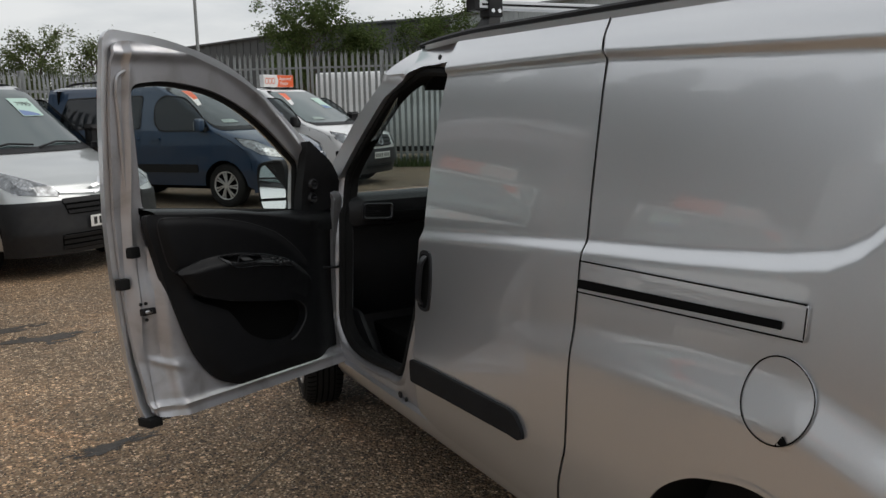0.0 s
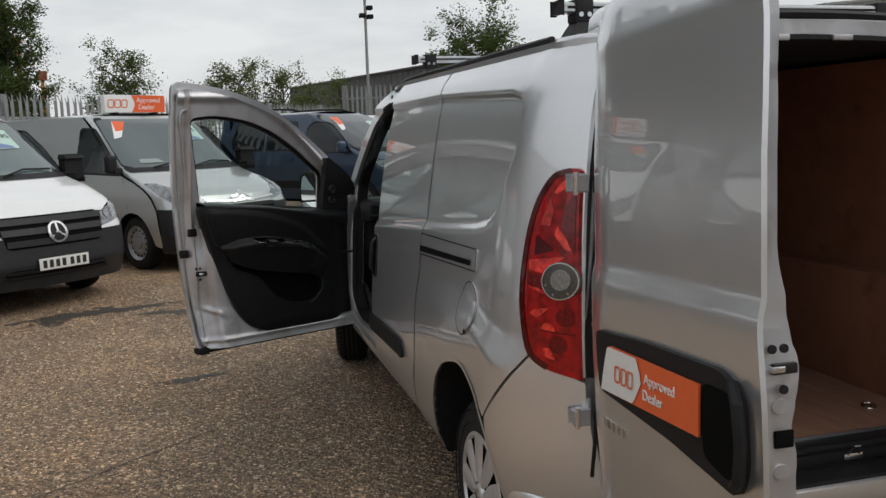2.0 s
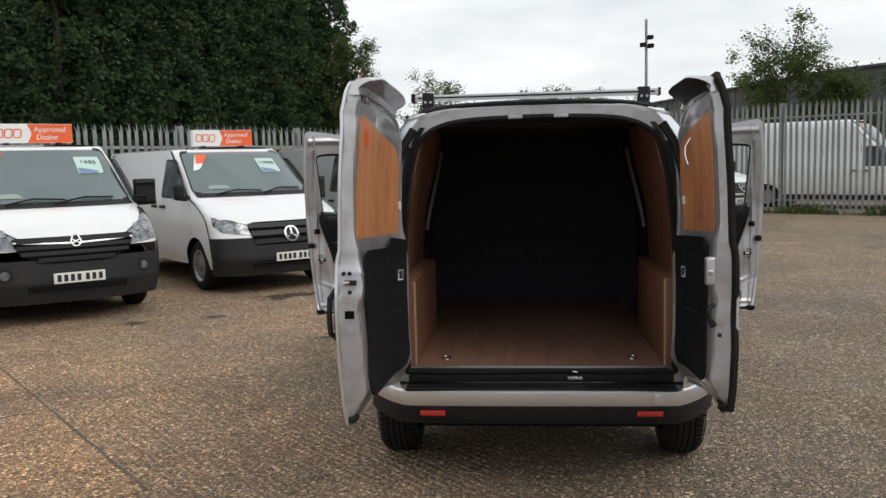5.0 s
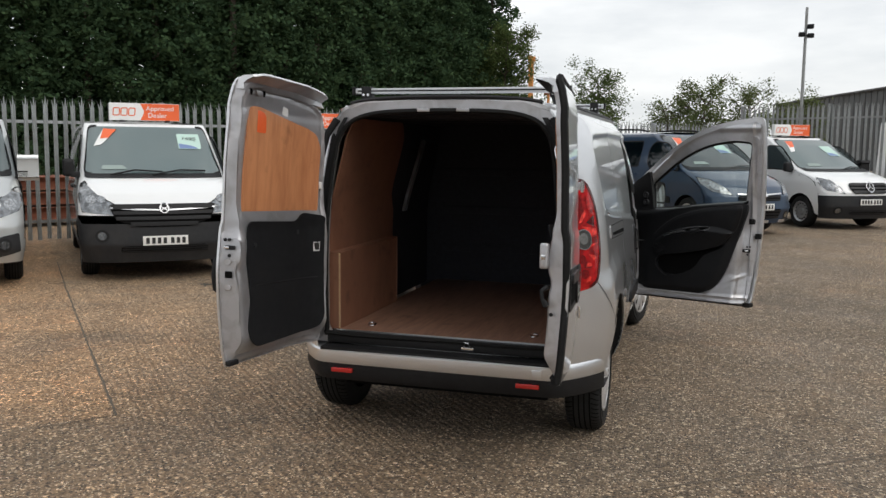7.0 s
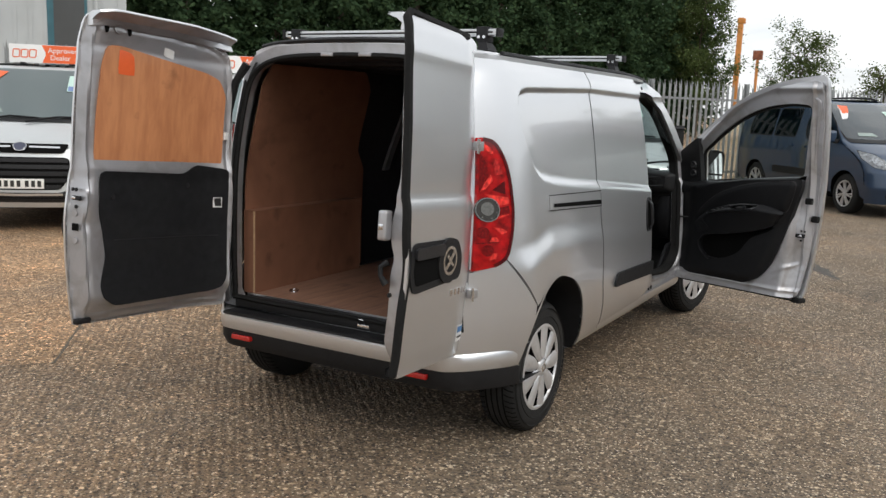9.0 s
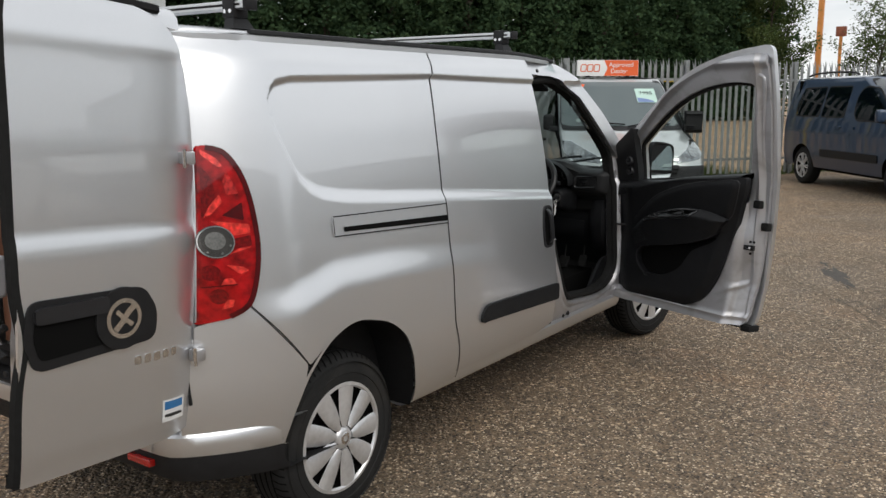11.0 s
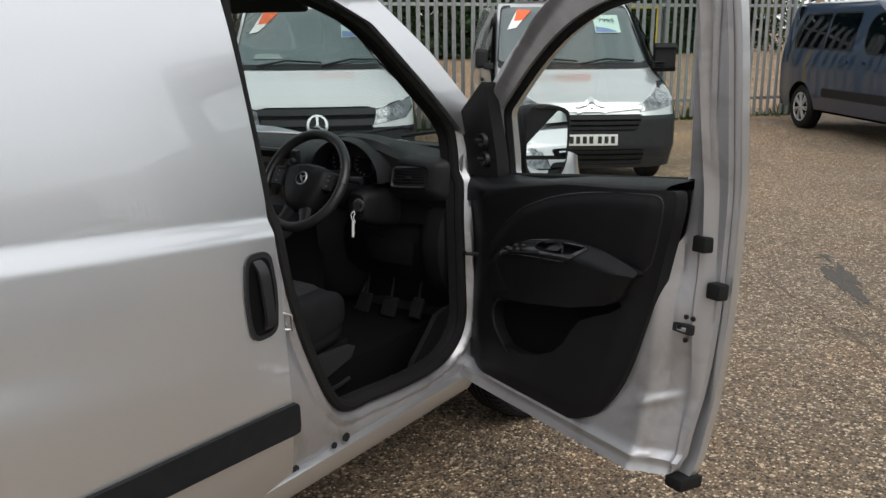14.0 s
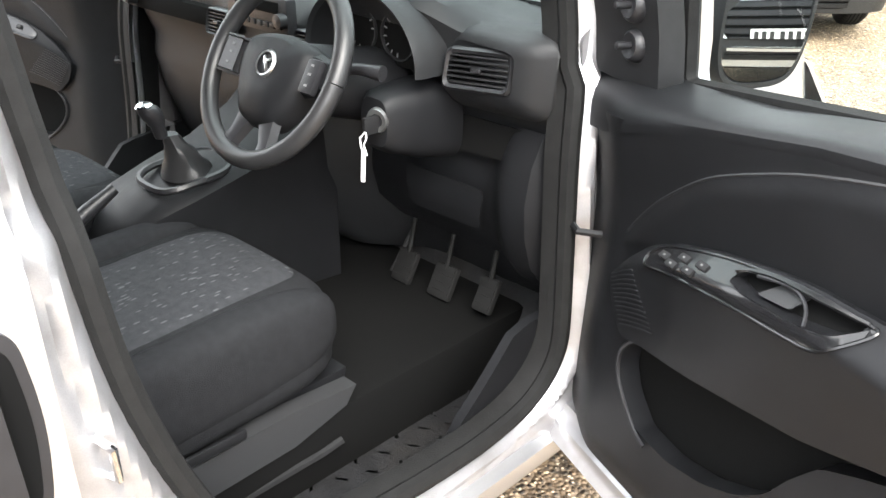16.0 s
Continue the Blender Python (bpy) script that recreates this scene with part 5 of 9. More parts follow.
        part("rim_well", lathe(bmesh.new(), [(1e-4, o * 0.5), (rim * 0.9, o * 0.5), (rim, o * 0.9)], 32, "x"), DARK, tyre)
        part("hub_cap", lathe(bmesh.new(), [(1e-4, o * 1.06), (0.03, o * 1.05), (0.036, o * 0.9)], 20, "x"), ALLOY, cap)
    return tyre


for s in (-1, 1):
    wheel(van, s * 0.765, WHEEL_Y[0], s, r=0.334)
    wheel(van, s * 0.760, WHEEL_Y[1], s, turn=-12, r=0.334)

# ---- roof bars ----
for yy, w, yo in ((0.56, 0.635, 0), (2.43, 0.625, 0)):
    bar = thing("roof_bar", "aluminium roof bar across the van roof", "roof bar", Matrix.Translation((0, yy, 0)), "roof bars")
    zc = 1.965
    bm = bmesh.new()
    loft(bm, [[(x, y, z) for y, z in ((-0.028, zc - 0.012), (-0.028, zc + 0.010), (-0.020, zc + 0.016), (0.020, zc + 0.016), (0.028, zc + 0.010), (0.028, zc - 0.012), (0.02, zc - 0.016), (-0.02, zc - 0.016))] for x in (-w, w)])
    part("bar", bm, ALU, bar)
    part("groove_strip", B(-w + 0.02, w - 0.02, -0.0295, -0.027, zc - 0.004, zc + 0.004), RUBBER, bar)
    for s in (-1, 1):
        part("end_cap", B(s * (w - 0.004), s * (w + 0.010), -0.030, 0.030, zc - 0.020, zc + 0.020, 0.004), BLACK, bar)
        xf = s * (w - 0.075)
        zr = float(roof_z(xf, yy))
        ft = part("foot", B(xf - 0.030, xf + 0.030, -0.035, 0.035, zc - 0.045, zc + 0.026, 0.006), BLACK, bar)
        bm = bmesh.new()
        loft(bm, [[(xf - 0.022, -0.03, zc - 0.04), (xf + 0.022, -0.03, zc - 0.04), (xf + 0.022, 0.03, zc - 0.04), (xf - 0.022, 0.03, zc - 0.04)], [(xf - 0.026 + s * 0.02, -0.05, zr - 0.004), (xf + 0.026 + s * 0.02, -0.05, zr - 0.004), (xf + 0.026 + s * 0.02, 0.05, zr - 0.004), (xf - 0.026 + s * 0.02, 0.05, zr - 0.004)]])
        part("leg", bm, BLACK, ft)
        for k in (-0.014, 0.014):
            part("bolt", disc(bmesh.new(), pose(xf + k, -0.0345, zc - 0.022, 90, 0, 0), 0.008, 10, 0.004), CHROME, ft)
# ---- cab interior ----
GLOSS = material("gloss_black_trim", (0.012, 0.012, 0.013), 0.16, spec=0.5, grain=0.1)
CABIN = material("cab_black_plastic", (0.0095, 0.0098, 0.0110), 0.46, bump=0.18, bump_scale=900, grain=0.12, scale=18, spec=0.20)
CABTOP = material("cab_dark_grey_plastic", (0.0150, 0.0155, 0.0168), 0.45, bump=0.25, bump_scale=800, grain=0.12, scale=14, spec=0.3)
CARPET = material("black_rubber_mat", (0.0150, 0.0150, 0.0160), 0.5, spec=0.3, bump=0.5, bump_scale=160, grain=0.3, scale=30, stain=(0.035, 0.032, 0.028), stain_amt=0.4, stain_scale=9)
LEATHER = material("worn_black_leather", (0.020, 0.020, 0.021), 0.36, bump=0.15, bump_scale=500, grain=0.1)
SEATSIDE = material("charcoal_seat_cloth", (0.0150, 0.0155, 0.0170), 0.9, spec=0.1, bump=0.4, bump_scale=500, grain=0.15, scale=60)
GREYPLASTIC = material("grey_seat_base_plastic", (0.022, 0.0225, 0.024), 0.6, bump=0.2, bump_scale=600)
WHITETAG = material("white_cable_tie", (0.80, 0.80, 0.80), 0.5)
DIAL = material("dial_print", (0.16, 0.16, 0.16), 0.6)
KEYMETAL = material("worn_steel", (0.30, 0.30, 0.30), 0.35, 0.9, grain=0.2)


def seat_cloth():
    m = material("patterned_seat_cloth", (0.030, 0.031, 0.034), 0.92, spec=0.1, bump=0.4, bump_scale=600, grain=0.15, scale=70)
    N, L = m.node_tree.nodes, m.node_tree.links
    b = N["Principled BSDF"]
    old = b.inputs["Base Color"].links[0].from_socket
    co = N.new("ShaderNodeTexCoord")
    mp = N.new("ShaderNodeMapping")
    mp.inputs["Scale"].default_value = (130, 42, 42)
    mp.inputs["Rotation"].default_value = (0, 0, radians(18))
    L.new(co.outputs["Object"], mp.inputs["Vector"])
    vo = N.new("ShaderNodeTexVoronoi")
    vo.inputs["Scale"].default_value = 1.0
    L.new(mp.outputs["Vector"], vo.inputs["Vector"])
    mr = N.new("ShaderNodeMapRange")
    mr.inputs["From Min"].default_value, mr.inputs["From Max"].default_value = 0.30, 0.22
    mr.inputs["To Max"].default_value = 0.50
    L.new(vo.outputs["Distance"], mr.inputs["Value"])
    sp = N.new("ShaderNodeSeparateColor")
    L.new(vo.outputs["Color"], sp.inputs["Color"])
    gt = N.new("ShaderNodeMath")
    gt.operation = "GREATER_THAN"
    gt.inputs[1].default_value = 0.45
    L.new(sp.outputs["Red"], gt.inputs[0])
    mu = N.new("ShaderNodeMath")
    mu.operation = "MULTIPLY"
    L.new(mr.outputs["Result"], mu.inputs[0])
    L.new(gt.outputs[0], mu.inputs[1])
    mx = N.new("ShaderNodeMix")
    mx.data_type = "RGBA"
    mx.inputs["B"].default_value = (0.115, 0.118, 0.125, 1)
    L.new(mu.outputs[0], mx.inputs["Factor"])
    L.new(old, mx.inputs["A"])
    L.new(mx.outputs["Result"], b.inputs["Base Color"])
    return m


SEATCLOTH = seat_cloth()
part("cab_floor", B(-0.75, 0.75, 2.36, 3.62, 0.34, 0.375, 0.004), CARPET, van, "black ribbed rubber floor mat")
part("cab_firewall", panel([(-0.75, 0.36), (0.75, 0.36), (0.75, 1.12), (-0.75, 1.12)], lambda x, z, d: (np.asarray(x, float), 3.62 + 0.10 * smoothstep(0.3, 1.0, z) + d, np.asarray(z, float)), 0.1, thick=0.02), CABIN, van)
part("toe_board", panel([(-0.74, 0.0), (0.74, 0.0), (0.74, 1.0), (-0.74, 1.0)], lambda x, k, d: (np.asarray(x, float), 3.44 + 0.18 * np.asarray(k), 0.376 + 0.24 * np.asarray(k) ** 1.2 + d), 0.08), CARPET, van)
part("mat_ribs", B(0.52, 0.70, 2.75, 3.25, 0.3755, 0.379, 0.001), CARPET, van)
part("cab_ceiling", panel([(-0.69, 2.36), (0.69, 2.36), (0.66, 2.72), (0.50, 2.86), (-0.50, 2.86), (-0.66, 2.72)], lambda x, y, d: (np.asarray(x, float), np.asarray(y, float), roof_z(x, y) - 0.045 + d), 0.05, thick=0.01), CABTOP, van)
for s in (-1, 1):
    part("sun_visor", box(bmesh.new(), s * 0.10, s * 0.60, -0.105, 0.105, -0.010, 0.010, 0.008, pose(0, 2.80, 1.735, -32, 0, 0)), CABTOP, van)
    # inner trim of the door frame: dark lining seen past the seal
    part("pillar_lining", panel([(3.36, 0.42), (3.44, 0.42), (3.46, 1.20), (3.42, 1.26), (3.40, 1.10), (3.36, 0.70)], side_map(s, -0.10), 0.03, thick=0.02), RUBBER, van)
    part("sill_lining", panel([(2.55, 0.375), (3.30, 0.375), (3.28, 0.47), (2.58, 0.475)], side_map(s, -0.12), 0.04, thick=0.02), CABIN, van)
    part("kick_panel", panel([(3.10, 0.375), (3.58, 0.375), (3.55, 0.66), (3.30, 0.64), (3.16, 0.50)], side_map(s, -0.125), 0.04, thick=0.02), CABIN, van)

# dashboard
def hood(x):
    return math.exp(-((x - 0.39) / 0.17) ** 4)


dash_rows = []
for x in np.linspace(-0.775, 0.775, 63):
    x = float(x)
    h = hood(x)
    cst = math.exp(-((x - 0.02) / 0.20) ** 4)
    e = min(1.0, (0.775 - abs(x)) / 0.06)
    r = [(3.80, 1.150), (3.66, 1.172), (3.50, 1.185 + 0.030 * h), (3.42 - 0.03 * h, 1.190 + 0.055 * h), (3.375 - 0.065 * h, 1.180 + 0.062 * h), (3.350 - 0.055 * h, 1.160 + 0.055 * h), (3.345 - 0.01 * h - 0.03 * cst, 1.12 + 0.01 * h), (3.350 - 0.035 * cst, 1.070), (3.362 - 0.045 * cst, 1.045), (3.40 - 0.08 * cst, 1.030), (3.43 - 0.11 * cst, 0.96), (3.42 - 0.13 * cst, 0.90), (3.44 - 0.15 * cst, 0.80), (3.50 - 0.17 * cst, 0.66), (3.58 - 0.12 * cst, 0.55)]
    dash_rows.append([(x, 3.60 + (y - 3.60) * (0.86 + 0.14 * e), z - 0.012 * (1 - e)) for y, z in r])
dash = part("dashboard", loft(bmesh.new(), dash_rows, closed=False), CABTOP, van, "dark grey moulded dashboard")
part("glove_shelf", B(-0.62, -0.16, 3.325, 3.36, 1.055, 1.105, 0.012), DARK, dash)
part("radio", B(-0.10, 0.13, 3.288, 3.315, 1.095, 1.175, 0.008), SATIN, dash)
part("radio_screen", B(-0.06, 0.10, 3.284, 3.290, 1.140, 1.165, 0.003), DARK, dash)
for k in range(8):
    part("radio_button", B(-0.075 + k * 0.024, -0.058 + k * 0.024, 3.283, 3.290, 1.108, 1.120, 0.002), CABTOP, dash)
part("radio_knob", lathe(bmesh.new(), [(1e-4, -0.02), (0.015, -0.018), (0.017, 0.0)], 16, "y", Matrix.Translation((0.115, 3.288, 1.13))), SATIN, dash)
for k in range(3):
    part("heater_knob", lathe(bmesh.new(), [(1e-4, -0.022), (0.022, -0.02), (0.026, 0.0)], 20, "y", Matrix.Translation((-0.06 + k * 0.075, 3.282, 1.02))), SATIN, dash)


def vent(w, h, m, n=6):
    """A slatted outlet: rounded bezel, deep well, thin slats and a tab."""
    edge = rounded([(-w, -h), (w * 0.94, -h), (w, h), (-w * 0.88, h)], h * 0.45, 5)
    ring = lambda k, y: [m @ Vector((u * k, y, v * (1 - (1 - k) * w / h))) for u, v in edge]
    v = part("air_vent", loft(bmesh.new(), [r + r[:1] for r in (ring(1.06, 0.020), ring(1.05, -0.006), ring(0.98, -0.012), ring(0.90, -0.008), ring(0.88, 0.016))], closed=False), SATIN, dash, "black slatted air vent")
    bm = bmesh.new()
    bm.faces.new([bm.verts.new(p) for p in ring(0.90, 0.014)])
    part("vent_well", bm, DARK, v)
    for k in range(n):
        z = -h * 0.80 + 1.60 * h * (k + 0.5) / n
        part("vent_slat", box(bmesh.new(), -w * 0.86, w * 0.88, -0.008, 0.008, z - h * 0.045, z + h * 0.045, 0.0008, m), CABTOP, v)
    part("vent_tab", box(bmesh.new(), -0.010, 0.010, -0.014, -0.007, -0.004, 0.004, 0.001, m), SATIN, v)
    return v


vent(0.072, 0.036, pose(0.634, 3.336, 1.110, -8, -2, 12))
vent(0.072, 0.036, pose(-0.655, 3.318, 1.112, -8, 2, -12))
vent(0.046, 0.030, pose(0.185, 3.300, 1.085, -8, 0, 0))
vent(0.046, 0.030, pose(-0.155, 3.300, 1.085, -8, 0, 0))
part("screen_vent", B(0.20, 0.58, 3.60, 3.66, 1.180, 1.190, 0.003), SATIN, dash)
# a raised pod round the driver's outer vent, and the deep rim of the instrument hood
pod = [[(0.640 + u * a, y, 1.112 + v * b + dz) for u, v, y, dz in ((0.150, 0.084, 3.376, -0.008), (0.128, 0.070, 3.352, -0.004), (0.098, 0.056, 3.340, 0.0), (0.080, 0.045, 3.337, 0.0))] for a, b in rounded([(-1, -1), (0.86, -0.9), (0.94, 0.9), (-0.85, 1.05)], 0.35, 5)]
part("vent_pod", loft(bmesh.new(), [[p[k] for p in pod] + [pod[0][k]] for k in range(4)], closed=False), CABTOP, dash)
arch_ = [(0.392 + 0.152 * math.cos(a), 1.100 + 0.128 * math.sin(a)) for a in np.linspace(math.pi * 1.02, -0.02 * math.pi, 25)]
part("instrument_hood", loft(bmesh.new(), [[(x + (x - 0.392) * g, y, z + (z - 1.10) * g) for x, z in arch_] for y, g in ((3.40, 0.10), (3.27, 0.10), (3.255, 0.06), (3.262, 0.0), (3.34, -0.06))], closed=False), CABTOP, dash)
# instrument cluster
part("cluster_face", B(0.255, 0.525, 3.318, 3.325, 1.085, 1.205, 0.004), DARK, dash)
for cx, rr in ((0.335, 0.048), (0.445, 0.048), (0.50, 0.022)):
    d_ = part("dial", lathe(bmesh.new(), [(rr, 0.0), (rr, -0.006), (rr * 0.93, -0.006), (rr * 0.93, 0.0)], 28, "y", Matrix.Translation((cx, 3.318, 1.145))), CABTOP, dash)
    for k in range(11):
        a = radians(-40 + 26 * k)
        part("dial_mark", box(bmesh.new(), -0.0012, 0.0012, -0.001, 0.001, rr * 0.70, rr * 0.86, 0, Matrix.Translation((cx, 3.315, 1.145)) @ Matrix.Rotation(a + math.pi * 1.25, 4, "Y")), DIAL, d_)
# under-dash panels on the driver's side
kp_rows = [(3.405, 1.00), (3.385, 0.94), (3.376, 0.87), (3.382, 0.80), (3.405, 0.73), (3.45, 0.675), (3.52, 0.66)]
part("knee_panel", loft(bmesh.new(), [[(x, y + 0.03 * (1 - float(smoothstep(0.60, 0.68, x))) + 0.05 * float(smoothstep(0.74, 0.775, x)) - 0.022 * float(smoothstep(0.62, 0.70, x)) * float(smoothstep(1.02, 0.90, z)), z) for y, z in kp_rows] for x in np.linspace(0.10, 0.775, 40).tolist()], closed=False), CABIN, dash)
part("fuse_cover", panel(rounded([(0.40, 0.765), (0.60, 0.765), (0.62, 0.86), (0.40, 0.865)], 0.012, 3), lambda x, z, d: (np.asarray(x, float), np.interp(z, [r[1] for r in kp_rows[::-1]], [r[0] for r in kp_rows[::-1]]) - 0.003 - d, np.asarray(z, float)), 0.015, thick=0.003), CABIN, dash)
part("oddments_tray", panel(rounded([(0.50, 0.925), (0.70, 0.935), (0.70, 0.995), (0.50, 0.995)], 0.014, 3), lambda x, z, d: (np.asarray(x, float), np.interp(z, [r[1] for r in kp_rows[::-1]], [r[0] for r in kp_rows[::-1]]) - 0.003 - d, np.asarray(z, float)), 0.015, thick=0.002), DARK, dash)
# steering column
col = part("steering_column", loft(bmesh.new(), [[(0.372 + rx * math.cos(a), y, z + rz * math.sin(a)) for a in np.linspace(0, 2 * math.pi, 17)[:-1]] for y, z, rx, rz in ((3.12, 1.082, 0.045, 0.05), (3.16, 1.075, 0.068, 0.068), (3.28, 1.045, 0.085, 0.075), (3.38, 1.02, 0.095, 0.085))]), CABIN, van)
ig = part("ignition", loft(bmesh.new(), [[(0.492 + rx * math.copysign(abs(math.cos(a)) ** 0.6, math.cos(a)), y, 1.010 + dz + rz * math.copysign(abs(math.sin(a)) ** 0.6, math.sin(a))) for a in np.linspace(0, 2 * math.pi, 25)[:-1]] for y, rx, rz, dz in ((3.205, 0.010, 0.012, 0.0), (3.207, 0.036, 0.046, 0.0), (3.222, 0.046, 0.058, -0.002), (3.29, 0.058, 0.074, -0.012), (3.38, 0.066, 0.085, -0.020))]), CABIN, col)
part("ignition_ring", lathe(bmesh.new(), [(0.013, -0.003), (0.021, -0.004), (0.024, 0.004), (0.025, 0.016)], 20, "y", pose(0.508, 3.200, 1.018, 0, 0, 16)), KEYMETAL, ig)
part("ignition_barrel", lathe(bmesh.new(), [(1e-4, 0.001), (0.014, 0.001), (0.016, 0.010)], 18, "y", pose(0.508, 3.200, 1.018, 0, 0, 16)), SATIN, ig)
key = part("key", B(0.504, 0.514, 3.166, 3.202, 0.996, 1.030, 0.004), BLACK, ig)
part("key_tie", T([(0.516, 3.164, 1.006), (0.508, 3.158, 0.994), (0.514, 3.155, 0.978), (0.530, 3.155, 0.968), (0.520, 3.156, 0.984), (0.526, 3.158, 0.998), (0.518, 3.163, 1.006)], 0.0017, 5), WHITETAG, key, "white cable tie")
part("key_tag", box(bmesh.new(), -0.0042, 0.0042, -0.0008, 0.0008, -0.062, 0.0, 0.0004, pose(0.521, 3.155, 0.975, 0, 3, 30)), WHITETAG, key, "white plastic tag")
for s in (-1, 1):
    part("stalk", T([(0.372 + s * 0.05, 3.17, 1.105), (0.372 + s * 0.11, 3.19, 1.110), (0.372 + s * 0.155, 3.20, 1.108)], [0.009, 0.011, 0.015], 10), SATIN, col)
# steering wheel
SWM = pose(0.372, 3.075, 1.115, -31, 0, 0)
ringp = [SWM @ Vector((0.174 * math.cos(a), 0, 0.174 * math.sin(a))) for a in np.linspace(0, 2 * math.pi, 49)]
sw = part("steering_wheel", tube(bmesh.new(), ringp, 0.0175, 12), LEATHER, van, "black leather steering wheel")
bm = bmesh.new()
prof = spline([(-0.098, 0.022), (-0.080, 0.050), (0.0, 0.064), (0.080, 0.050), (0.098, 0.022), (0.090, -0.030), (0.062, -0.085), (0.030, -0.108), (-0.030, -0.108), (-0.062, -0.085), (-0.090, -0.030)], 4)
loft(bm, [[SWM @ Vector((x * f, y, z * f)) for x, z in prof] for y, f in ((0.045, 1.0), (0.016, 1.02), (0.000, 0.95), (-0.012, 0.78), (-0.016, 0.3))])
hub = part("airbag_cover", bm, CABIN, sw)
for a0, w0, w1 in ((4, 0.040, 0.030), (176, 0.040, 0.030), (251, 0.026, 0.017), (289, 0.026, 0.017)):
    a = radians(a0)
    dvec, nvec = Vector((math.cos(a), 0, math.sin(a))), Vector((-math.sin(a), 0, math.cos(a)))
    bm = bmesh.new()
    loft(bm, [[SWM @ (dvec * r + nvec * w * c + Vector((0, y + dy, 0))) for c, y in ((-1, 0.016), (-0.75, 0.0), (0, -0.004), (0.75, 0.0), (1, 0.016), (0, 0.026))] for r, w, dy in ((0.06, w0 * 1.1, 0.0), (0.10, w0, 0.004), (0.14, w1, 0.004), (0.174, w1 * 1.1, -0.004))])
    part("spoke", bm, SATIN if a0 > 180 else CABIN, sw)
for q in (-1, 1):
    pad = part("wheel_buttons", box(bmesh.new(), q * 0.100, q * 0.136, -0.012, 0.004, -0.030, 0.032, 0.006, SWM), SATIN, sw)
    for zz in (-0.016, 0.004, 0.020):
        part("button_mark", box(bmesh.new(), q * 0.118 - 0.004, q * 0.118 + 0.004, -0.0128, -0.0115, zz - 0.002, zz + 0.002, 0.0, SWM), DIAL, pad)
EM = SWM @ Matrix.Translation((0, -0.010, 0.0))
part("wheel_emblem", lathe(bmesh.new(), [(0.0200, -0.009), (0.0235, -0.010), (0.0265, -0.006), (0.0265, -0.002)], 28, "y", EM), ALU, hub)
part("emblem_bar", box(bmesh.new(), -0.016, 0.016, -0.0085, -0.0060, -0.003, 0.003, 0.001, EM @ Matrix.Rotation(radians(52), 4, "Y")), ALU, hub)
part("emblem_bar", box(bmesh.new(), -0.012, 0.010, -0.0085, -0.0060, -0.002, 0.003, 0.001, EM @ Matrix.Translation((0.004, 0, 0.006)) @ Matrix.Rotation(radians(-20), 4, "Y")), ALU, hub)
# console, gear lever, handbrake
con = part("console", loft(bmesh.new(), [[(0.02 - w, y, 0.40), (0.02 - w, y, z - 0.02), (0.02 - w * 0.8, y, z), (0.02 + w * 0.8, y, z), (0.02 + w, y, z - 0.02), (0.02 + w, y, 0.40)] for y, z, w in ((2.86, 0.70, 0.09), (2.93, 0.80, 0.115), (3.02, 0.825, 0.13), (3.15, 0.86, 0.14), (3.28, 0.92, 0.15), (3.36, 0.98, 0.16))]), CABIN, van)
part("gear_gaiter", loft(bmesh.new(), [[(0.055 + r * math.cos(a) * (1 + 0.13 * math.sin(5 * a + 40 * z)), 3.035 + dy + r * 0.9 * math.sin(a), z) for a in np.linspace(0, 2 * math.pi, 21)[:-1]] for z, r, dy in ((0.828, 0.062, 0.02), (0.85, 0.055, 0.018), (0.865, 0.042, 0.012), (0.885, 0.036, 0.008), (0.90, 0.026, 0.0), (0.925, 0.018, -0.01))]), LEATHER, con)
part("gaiter_frame", tube(bmesh.new(), [(0.055 + 0.080 * math.copysign(abs(math.cos(a)) ** 0.6, math.cos(a)), 3.050 + 0.088 * math.copysign(abs(math.sin(a)) ** 0.6, math.sin(a)), 0.838 + 0.16 * (0.088 * math.sin(a))) for a in np.linspace(0, 2 * math.pi, 33)], 0.008, 6), SATIN, con)
gk = part("gear_knob", loft(bmesh.new(), [[(0.052 + r * math.cos(a), 3.008 - 0.006 * k + r * math.sin(a), z) for a in np.linspace(0, 2 * math.pi, 15)[:-1]] for k, (z, r) in enumerate(((0.92, 0.014), (0.945, 0.015), (0.962, 0.022), (0.978, 0.025), (0.990, 0.021), (0.996, 0.010)))]), SATIN, con)
part("knob_cap", lathe(bmesh.new(), [(1e-4, 0.004), (0.015, 0.003), (0.018, 0.0)], 18, "z", pose(0.052, 2.978, 0.994, 12, 0, 0)), CHROME, gk)
part("handbrake", T([(0.03, 2.66, 0.68), (0.03, 2.74, 0.74), (0.03, 2.84, 0.80), (0.03, 2.90, 0.83)], [0.020, 0.018, 0.016, 0.012], 10), SATIN, con)
# pedals
for px, py, pz, w in ((0.316, 3.450, 0.558, 0.030), (0.440, 3.452, 0.562, 0.034), (0.575, 3.450, 0.580, 0.026)):
    pd = part("pedal", box(bmesh.new(), -w, w, -0.008, 0.008, -0.040, 0.040, 0.006, pose(px, py, pz, -28, 0, 0)), RUBBER, van)
    part("pedal_arm", T([(px, py + 0.01, pz + 0.03), (px, py + 0.04, pz + 0.14), (px, py + 0.02, pz + 0.24)], 0.006, 6), RUBBER, pd)
    for k in range(4):
        part("pedal_rib", box(bmesh.new(), -w * 0.85, w * 0.85, -0.0105, -0.0078, -0.030 + k * 0.019, -0.022 + k * 0.019, 0.0, pose(px, py, pz, -28, 0, 0)), RUBBER, pd)
